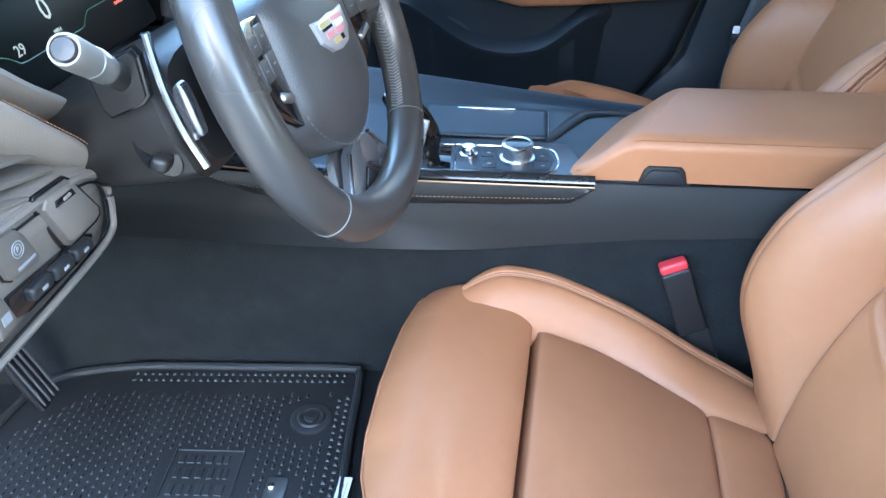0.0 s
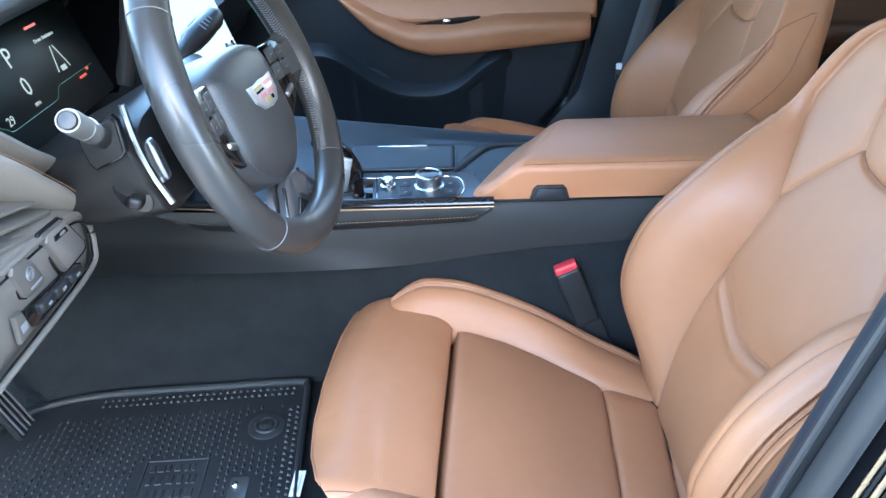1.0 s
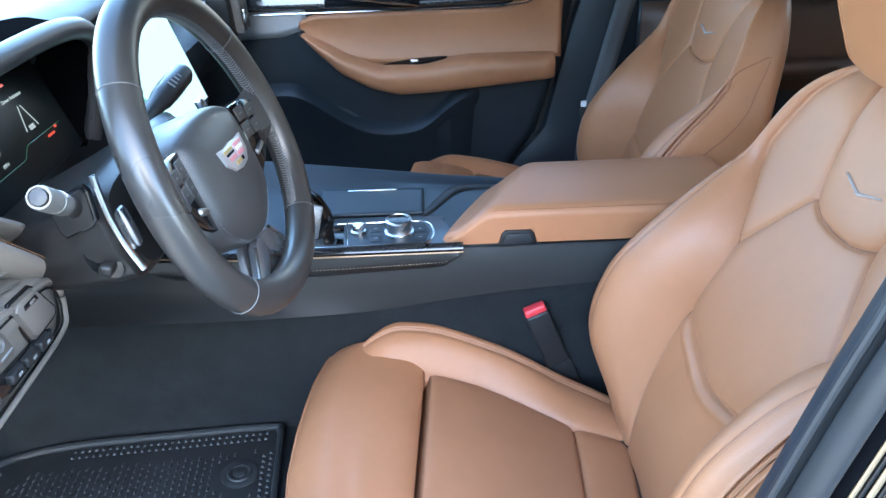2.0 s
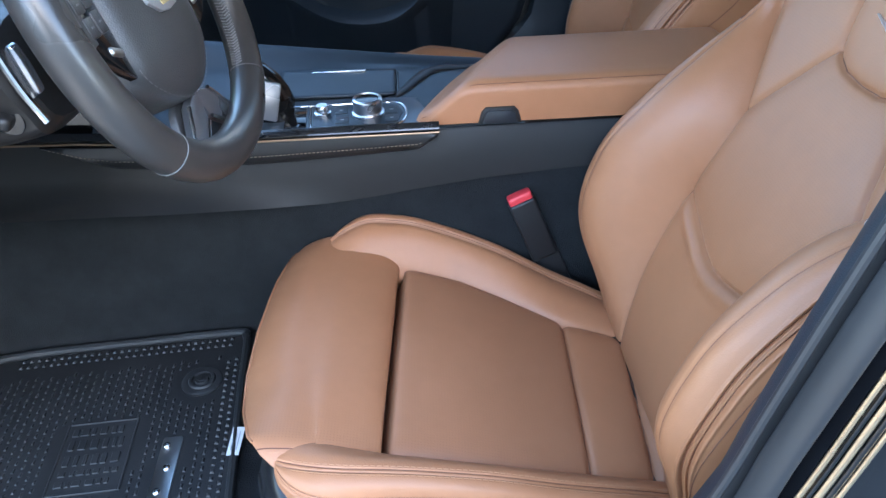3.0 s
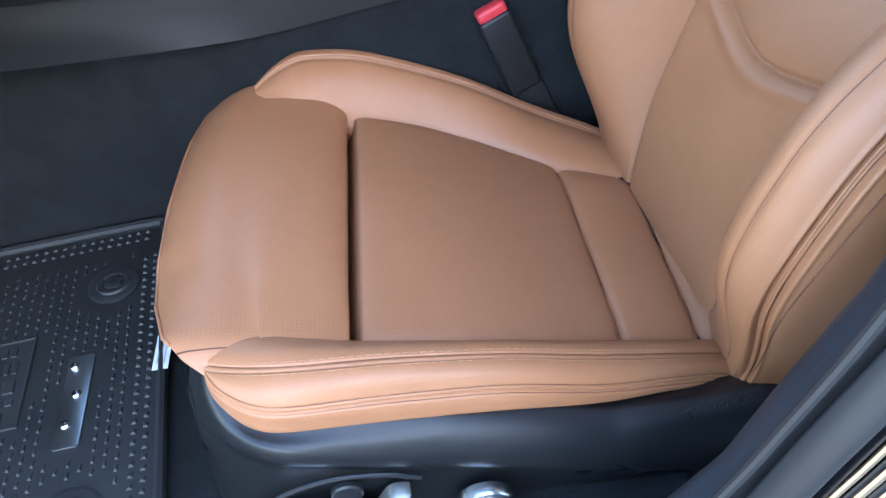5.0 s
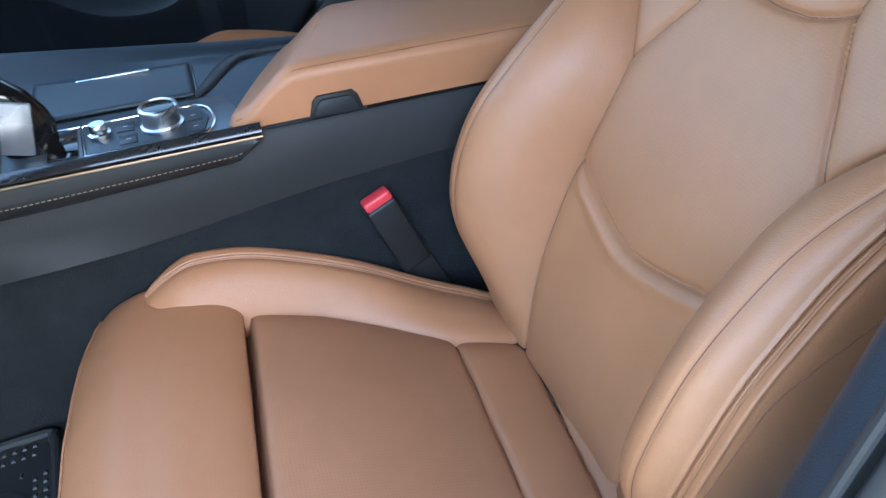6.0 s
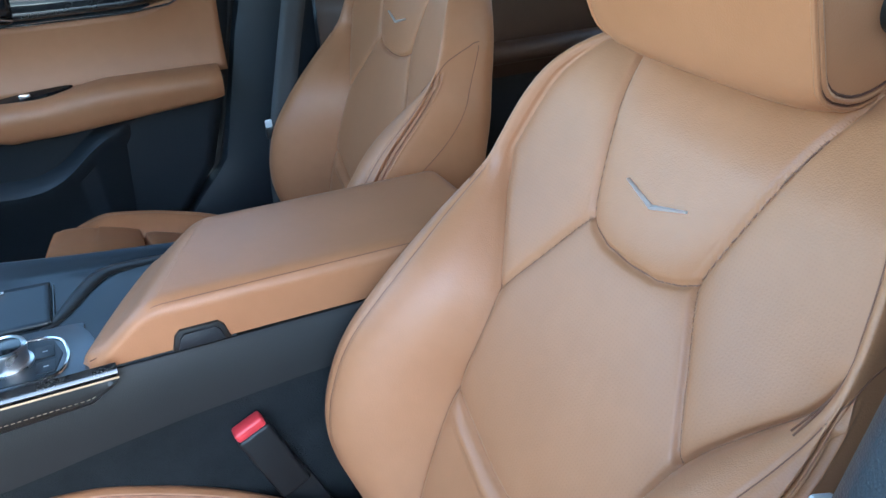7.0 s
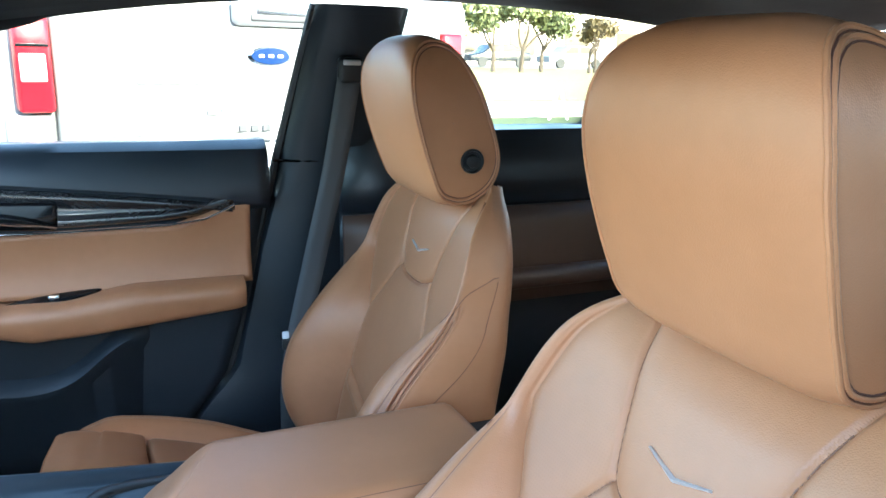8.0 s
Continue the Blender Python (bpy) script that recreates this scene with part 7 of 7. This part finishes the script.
pillar_sheet("pillar_jamb", spline([(-0.023, -0.741), (-0.012, -0.743), (-0.012, -0.746), (-0.020, -0.748), (-0.0205, -0.753), (-0.018, -0.761), (-0.013, -0.768), (-0.006, -0.769), (-0.002, -0.762), (0.002, -0.752)], 44), JAMB, "satin grey painted door jamb")
pillar_sheet("jamb_edge", [(0.000, -0.755), (0.006, -0.757), (0.010, -0.766), (0.032, -0.772), (0.060, -0.785), (0.35, -0.80)], PAINT_BLACK, "glossy black outer body behind the jamb")
for off, y, rad, mt in ((0.011, -0.769, 0.0022, GOLD), (0.0155, -0.7715, 0.0016, GLOSS), (0.0205, -0.7735, 0.0026, GOLD), (0.0265, -0.7755, 0.0022, GLOSS), (0.032, -0.777, 0.0020, GOLD)):
    path = [(np.interp(z, ZP, FX) + off, y + np.interp(z, [1.1, 1.42], [0, 0.06]), z) for z in np.linspace(0.34, 1.40, 50)]
    tagged(part("body_trim", mesh_of("body_trim", *tube(smoothed(path, 3), rad, 8)), mt), "thin bright trim strip along the rear door edge", "trim", kind="structure")
rd = [[(x, -0.81 + (0.06 if z > 1.0 else 0) * (z - 1.0), z) for z in (0.33, 0.6, 0.9, 1.05)] for x in np.linspace(0.16, 1.4, 14)]
tagged(part("rear_door_skin", sheet("rear_door_skin", np.array(rd)), PAINT_BLACK), "glossy black rear door of the car", "car door", kind="structure")
ri = [[(x, -0.69, z) for z in (0.46, 0.8, 1.12)] for x in np.linspace(0.25, 1.4, 6)]
tagged(part("rear_door_lining", sheet("rear_door_lining", np.array(ri), flip=True), BLACK_SOFT), "black inner lining of the rear door", "car door", kind="structure")
sill = rbox((1.2, 0.16, 0.16), 0.03, 3, Matrix.Translation((-0.75, -0.73, 0.40)))
tagged(part("door_sill", sill, BLACK_SOFT), "black door sill plate", "sill", kind="structure")

# metal tongue of the driver's belt, lying against the bolster
tongue = thing("belt_tongue", "bright metal seat belt tongue against the tan bolster", "seat belt")
tm = basis((0.080, -0.643, 0.945), (0.93, 0, -0.37), (0.37, 0, 0.93))
SATIN = textured("satin_steel", (0.55, 0.55, 0.56), (0.48, 0.48, 0.49), 0.4, 0.15, grain=200, bump=0.03)
part("plate", rbox((0.060, 0.014, 0.003), 0.0012, 2, tm), SATIN, tongue)
part("grip", rbox((0.022, 0.022, 0.008), 0.003, 2, tm @ Matrix.Translation((0.044, 0, 0))), SATIN, tongue)

# ---- outside: pickup truck beside the car ----
truck = thing("pickup_truck", "white pickup truck with its tailgate towards the window", "pickup truck")
TWHITE = textured("white_car_paint", (0.28, 0.28, 0.277), (0.25, 0.25, 0.247), 0.2, grain=20, bump=0.01)
TY = 2.05
TCX = 0.345


def tbox(name, x0, x1, y0, y1, z0, z1, mt, parent, r=0.02, label=""):
    return part(name, rbox((x1 - x0, y1 - y0, z1 - z0), r, 3, Matrix.Translation(((x0 + x1) / 2, (y0 + y1) / 2, (z0 + z1) / 2))), mt, parent, label)


tbox("cargo_bed", TCX - 0.93, TCX + 0.93, TY + 0.03, TY + 1.9, 0.70, 1.50, TWHITE, truck, 0.06)
tbox("cab", TCX - 0.90, TCX + 0.90, TY + 1.9, TY + 4.0, 0.65, 2.05, TWHITE, truck, 0.15)
gate = tbox("tailgate", TCX - 0.74, TCX + 0.74, TY - 0.02, TY + 0.05, 0.955, 1.52, TWHITE, truck, 0.02, "white pressed tailgate")
tbox("pressing", TCX - 0.50, TCX + 0.50, TY - 0.028, TY, 1.16, 1.36, TWHITE, gate, 0.008)
tbox("lower_pressing", TCX - 0.60, TCX + 0.60, TY - 0.027, TY, 0.99, 1.10, TWHITE, gate, 0.007)
hd = tbox("gate_handle", TCX - 0.17, TCX + 0.15, TY - 0.06, TY - 0.01, 1.362, 1.475, SILVER, gate, 0.024, "grey handle with a bright bar")
tbox("handle_recess", TCX - 0.11, TCX + 0.12, TY - 0.064, TY - 0.04, 1.378, 1.404, DULL_METAL, hd, 0.006)
for k in range(2):
    tbox("sticker_bar", TCX - 0.27 + 0.05 * k, TCX - 0.235 + 0.06 * k, TY - 0.036, TY - 0.03, 1.055 + 0.012 * k, 1.075 + 0.006 * k, SILVER, gate, 0.001)
tbox("handle_bar", TCX - 0.09, TCX + 0.10, TY - 0.072, TY - 0.04, 1.405, 1.450, BRIGHT, hd, 0.006)
BLUE = textured("badge_blue", (0.010, 0.036, 0.13), (0.008, 0.028, 0.10), 0.25, grain=60)
ov = part("oval_badge", mesh_of("oval_badge", *lathe([(0.085, 0), (0.085, 0.006), (0.078, 0.010), (0.001, 0.011)], 48, Matrix.Translation((0.3145, TY - 0.027, 1.260)) @ Matrix.Rotation(math.pi / 2, 4, "X") @ Matrix.Diagonal((1, 0.40, 1, 1)))), CHROME, gate, "blue oval badge in a bright rim")
part("badge_field", mesh_of("badge_field", *lathe([(0.075, 0.006), (0.072, 0.0125), (0.001, 0.013)], 48, Matrix.Translation((0.3145, TY - 0.027, 1.260)) @ Matrix.Rotation(math.pi / 2, 4, "X") @ Matrix.Diagonal((1, 0.40, 1, 1)))), BLUE, ov)
for k in range(3):
    part("badge_bar", rbox((0.020, 0.002, 0.011), 0.001, 1, Matrix.Translation((0.2785 + 0.036 * k, TY - 0.0405, 1.260))), WHITE, ov)
for k in range(3):
    part("model_bar", rbox((0.028, 0.003, 0.022), 0.001, 1, Matrix.Translation((0.20 + 0.045 * k, TY - 0.035, 1.005))), DULL_METAL, gate)
TRED = textured("tail_lamp_red", (0.50, 0.01, 0.02), (0.40, 0.008, 0.015), 0.15, grain=40, bump=0.03)
TCLR = textured("tail_lamp_clear", (0.70, 0.66, 0.64), (0.6, 0.55, 0.55), 0.15, grain=60, bump=0.05)
for s in (-1, 1):
    cx_ = TCX + s * 0.797
    lamp = tbox("tail_lamp", cx_ - 0.052, cx_ + 0.052, TY - 0.03, TY + 0.10, 1.075, 1.365, TRED, truck, 0.015, "red tail lamp with clear insert")
    tbox("clear_insert", cx_ - 0.040, cx_ + 0.034, TY - 0.036, TY, 1.17, 1.255, TCLR, lamp, 0.006)
    tbox("lamp_line", cx_ - 0.045, cx_ + 0.045, TY - 0.034, TY, 1.275, 1.285, GLOSS, lamp, 0.001)
    tbox("bed_corner", cx_ - 0.09, cx_ + 0.052, TY + 0.0, TY + 0.2, 0.94, 1.075, TWHITE, truck, 0.03)
    wl = part("wheel", mesh_of("wheel", *lathe([(0.05, -0.12), (0.38, -0.12), (0.40, -0.08), (0.40, 0.08), (0.38, 0.12), (0.05, 0.12)], 32, Matrix.Translation((TCX + s * 0.82, TY + 1.1, GROUND + 0.345)) @ Matrix.Rotation(math.pi / 2, 4, "Y"))), RUBBER, truck)
TURN_T = Matrix.Translation((0.328, TY, 0.055)) @ Matrix.Rotation(radians(13), 4, "Z") @ Matrix.Translation((-0.328, -TY, 0))
truck.matrix_world = TURN_T
tbox("bumper", TCX - 0.95, TCX + 0.95, TY - 0.10, TY + 0.05, 0.62, 0.90, CHROME, truck, 0.03, "bright rear bumper")

# ---- far side of the lot: verge, road, grass, trees, parked cars ----
verge = tagged(part("grass_verge", sheet("grass_verge", [[(x, y, GROUND + 0.10) for x in (-80, 120)] for y in (10.2, 12.2)], flip=True), GRASS), "green mown grass strip", "grass", kind="structure")
slab("kerb", -80, 120, 10.0, 10.22, GROUND - 0.1, GROUND + 0.14, CONCRETE, "pale concrete kerb", "kerb")
slab("kerb", -80, 120, 12.2, 12.42, GROUND - 0.1, GROUND + 0.14, CONCRETE, "pale concrete kerb", "kerb")
tagged(part("road", sheet("road", [[(x, y, GROUND + 0.012) for x in (-90, 130)] for y in (12.4, 18.5)], flip=True), CONCRETE), "pale concrete road", "road", kind="structure")
DRY = textured("straw_grass", (0.42, 0.35, 0.125), (0.31, 0.27, 0.095), 0.95, grain=30, bump=0.8, cloud=0.5, depth=0.03)
tagged(part("lawn", sheet("lawn", [[(x, y, bank(x, y) + 0.02) for x in (-120, 160)] for y in (18.6, 22, 26, 30, 34, 38, 42)], flip=True), DRY), "dry yellow winter lawn", "grass", kind="structure")

BARK = textured("bark", (0.10, 0.075, 0.055), (0.06, 0.045, 0.034), 0.9, grain=30, bump=0.8, depth=0.01)
LEAF = textured("dull_leaves", (0.115, 0.130, 0.045), (0.075, 0.085, 0.032), 0.7, grain=20, cloud=1.5)
LEAF2 = textured("brown_leaves", (0.15, 0.105, 0.045), (0.10, 0.075, 0.03), 0.7, grain=20, cloud=1.5)


def tree(x, y, h, wide, leaf, rng, leaves):
    t = thing("tree", "bare park tree with thin dull leaves" if leaves < 500 else "leafy park tree with an uneven crown", "tree", "trees beyond the road")
    t.location = (x, y, bank(x, y))
    tubes, tips = [], []

    def limb(p, d, ln, r, deep):
        pts = [p]
        dd = Vector(d)
        for k in range(4):
            sway = 0.06 if deep == 3 else 0.2
            dd = (dd + Vector((rng.uniform(-sway, sway), rng.uniform(-sway, sway), rng.uniform(-.05, .2)))).normalized()
            pts.append(pts[-1] + dd * ln / 4)
        tubes.append(tube([tuple(q) for q in pts], np.linspace(r, r * 0.55, 5), 6))
        if deep == 0:
            tips.extend(pts[2:])
            return
        for k in range(3 if deep > 1 else 4):
            a = rng.uniform(0, 6.28)
            nd = (dd + Vector((math.cos(a), math.sin(a), rng.uniform(0.0, 0.5))) * 0.75).normalized()
            limb(pts[rng.choice((3, 4))], nd, (h * 0.30 if deep == 3 else ln) * rng.uniform(0.55, 0.75), r * 0.5, deep - 1)

    limb(Vector((0, 0, -0.05)), (0, 0, 1), h * 0.24, 0.022 * h, 3)
    part("trunk", mesh_of("trunk", *joined(*tubes)), BARK, t)
    V, F = [], []
    for k in range(leaves):
        c = rng.choice(tips) + Vector((rng.gauss(0, 1), rng.gauss(0, 1), rng.gauss(0, 0.8))) * wide
        s = rng.uniform(0.09, 0.18)
        a, b = Vector((rng.gauss(0, 1), rng.gauss(0, 1), rng.gauss(0, 1))).normalized(), Vector((rng.gauss(0, 1), rng.gauss(0, 1), rng.gauss(0, 1))).normalized()
        n = len(V)
        V += [c - a * s, c + b * s * 0.6, c + a * s, c - b * s * 0.6]
        F.append((n, n + 1, n + 2, n + 3))
    if leaves:
        part("crown", mesh_of("crown", V, F, smooth=False), leaf, t)
    return t


_rng = random.Random(5)
for tx, ty, th, lw, lf, nl in ((17.3, 34.0, 7.5, 0.42, LEAF, 3000), (18.9, 34.0, 7.8, 0.42, LEAF, 3000), (20.4, 34.6, 7.2, 0.40, LEAF, 2600), (23.0, 34.0, 6.2, 0.25, LEAF2, 600), (23.6, 34.4, 6.0, 0.25, LEAF2, 550), (13.0, 35.0, 7.5, 0.34, LEAF, 2200), (31.5, 35.5, 6.5, 0.3, LEAF2, 700)):
    tree(tx, ty, th * 0.80, lw * 0.75, lf, _rng, int(nl * 1.6))

CARCOL = [textured("car_paint_grey", (0.25, 0.27, 0.30), (0.22, 0.24, 0.26), 0.25), textured("car_paint_dark", (0.03, 0.035, 0.04), (0.025, 0.03, 0.035), 0.25), TWHITE, textured("car_paint_red", (0.32, 0.03, 0.03), (0.28, 0.025, 0.025), 0.25)]
CARWIN = textured("car_window_dark", (0.02, 0.025, 0.03), (0.015, 0.02, 0.022), 0.1)


def parked_car(x, y, paint, label):
    c = thing("parked_car", label, "car", "cars parked beyond the trees")
    c.location = (x, y, bank(x, y) + 0.02)
    prof = [(-2.2, 0.35), (-2.25, 0.75), (-1.3, 0.92), (-0.7, 1.42), (0.8, 1.45), (1.7, 0.98), (2.2, 0.92), (2.25, 0.4)]
    part("body", prism(prof, 1.7, basis((0, 0.85, 0), (1, 0, 0), (0, 0, 1)), 0.12, 3), paint, c)
    for p0 in ([(-1.15, 0.95), (-0.62, 1.36), (0.0, 1.38), (0.0, 0.95)], [(0.08, 0.95), (0.08, 1.38), (0.75, 1.38), (1.5, 0.98)]):
        part("side_window", prism(p0, 0.02, basis((0, -0.85, 0), (1, 0, 0), (0, 0, 1))), CARWIN, c)
    for wx in (-1.35, 1.4):
        part("wheel", mesh_of("wheel", *lathe([(0.03, -0.1), (0.32, -0.1), (0.32, 0.1), (0.03, 0.1)], 20, Matrix.Translation((wx, -0.8, 0.32)) @ Matrix.Rotation(math.pi / 2, 4, "X"))), RUBBER, c)
    return c


for i, (px_, lab) in enumerate(((17.5, "grey car parked far beyond the lawn"), (23.0, "dark car parked far beyond the lawn"), (28.2, "white car parked far beyond the lawn"), (34.0, "red car parked far beyond the lawn"), (40, "grey car parked by the far building"))):
    parked_car(px_, 44.0 + (i % 2), CARCOL[i % 4], lab)
bld = thing("far_building", "pale low commercial building behind the trees", "building")
BWALL = textured("pale_render", (0.55, 0.47, 0.40), (0.48, 0.41, 0.35), 0.9, grain=10, cloud=0.3)
part("wall", rbox((60, 12, 7.5), 0.05, 1, Matrix.Translation((48, 66, 3.9))), BWALL, bld)
part("roof", rbox((61, 13, 0.4), 0.05, 1, Matrix.Translation((48, 66, 7.8))), CONCRETE, bld)
for k in range(10):
    part("window", rbox((2.6, 0.1, 2.2), 0.02, 1, Matrix.Translation((22 + 5.6 * k, 59.97, 2.6))), CARWIN, bld)
sign = thing("sidewalk_sign", "small white folding sign on the grass", "sign")
for s in (1, -1):
    part("leg", rbox((0.05, 0.03, 0.75), 0.008, 1, Matrix.Translation((7.45 + s * 0.10, 11.6, GROUND + 0.42)) @ Matrix.Rotation(-s * 0.30, 4, "Y")), WHITE, sign)
part("bar", rbox((0.22, 0.03, 0.05), 0.008, 1, Matrix.Translation((7.45, 11.6, GROUND + 0.34))), WHITE, sign)

# plain unseen walls added behind the camera; the near one shades the cabin
slab("sun_block_wall", -0.36, 2.30, -2.75, -2.60, GROUND, 2.32, CONCRETE, "short plain concrete wall beside the parking space", "wall")
# added to cut low sky light through the open door
slab("low_sky_wall", -40, 40, -20.4, -20.0, GROUND, 5.7, CONCRETE, "lower plain pale building wall across the lot", "wall")
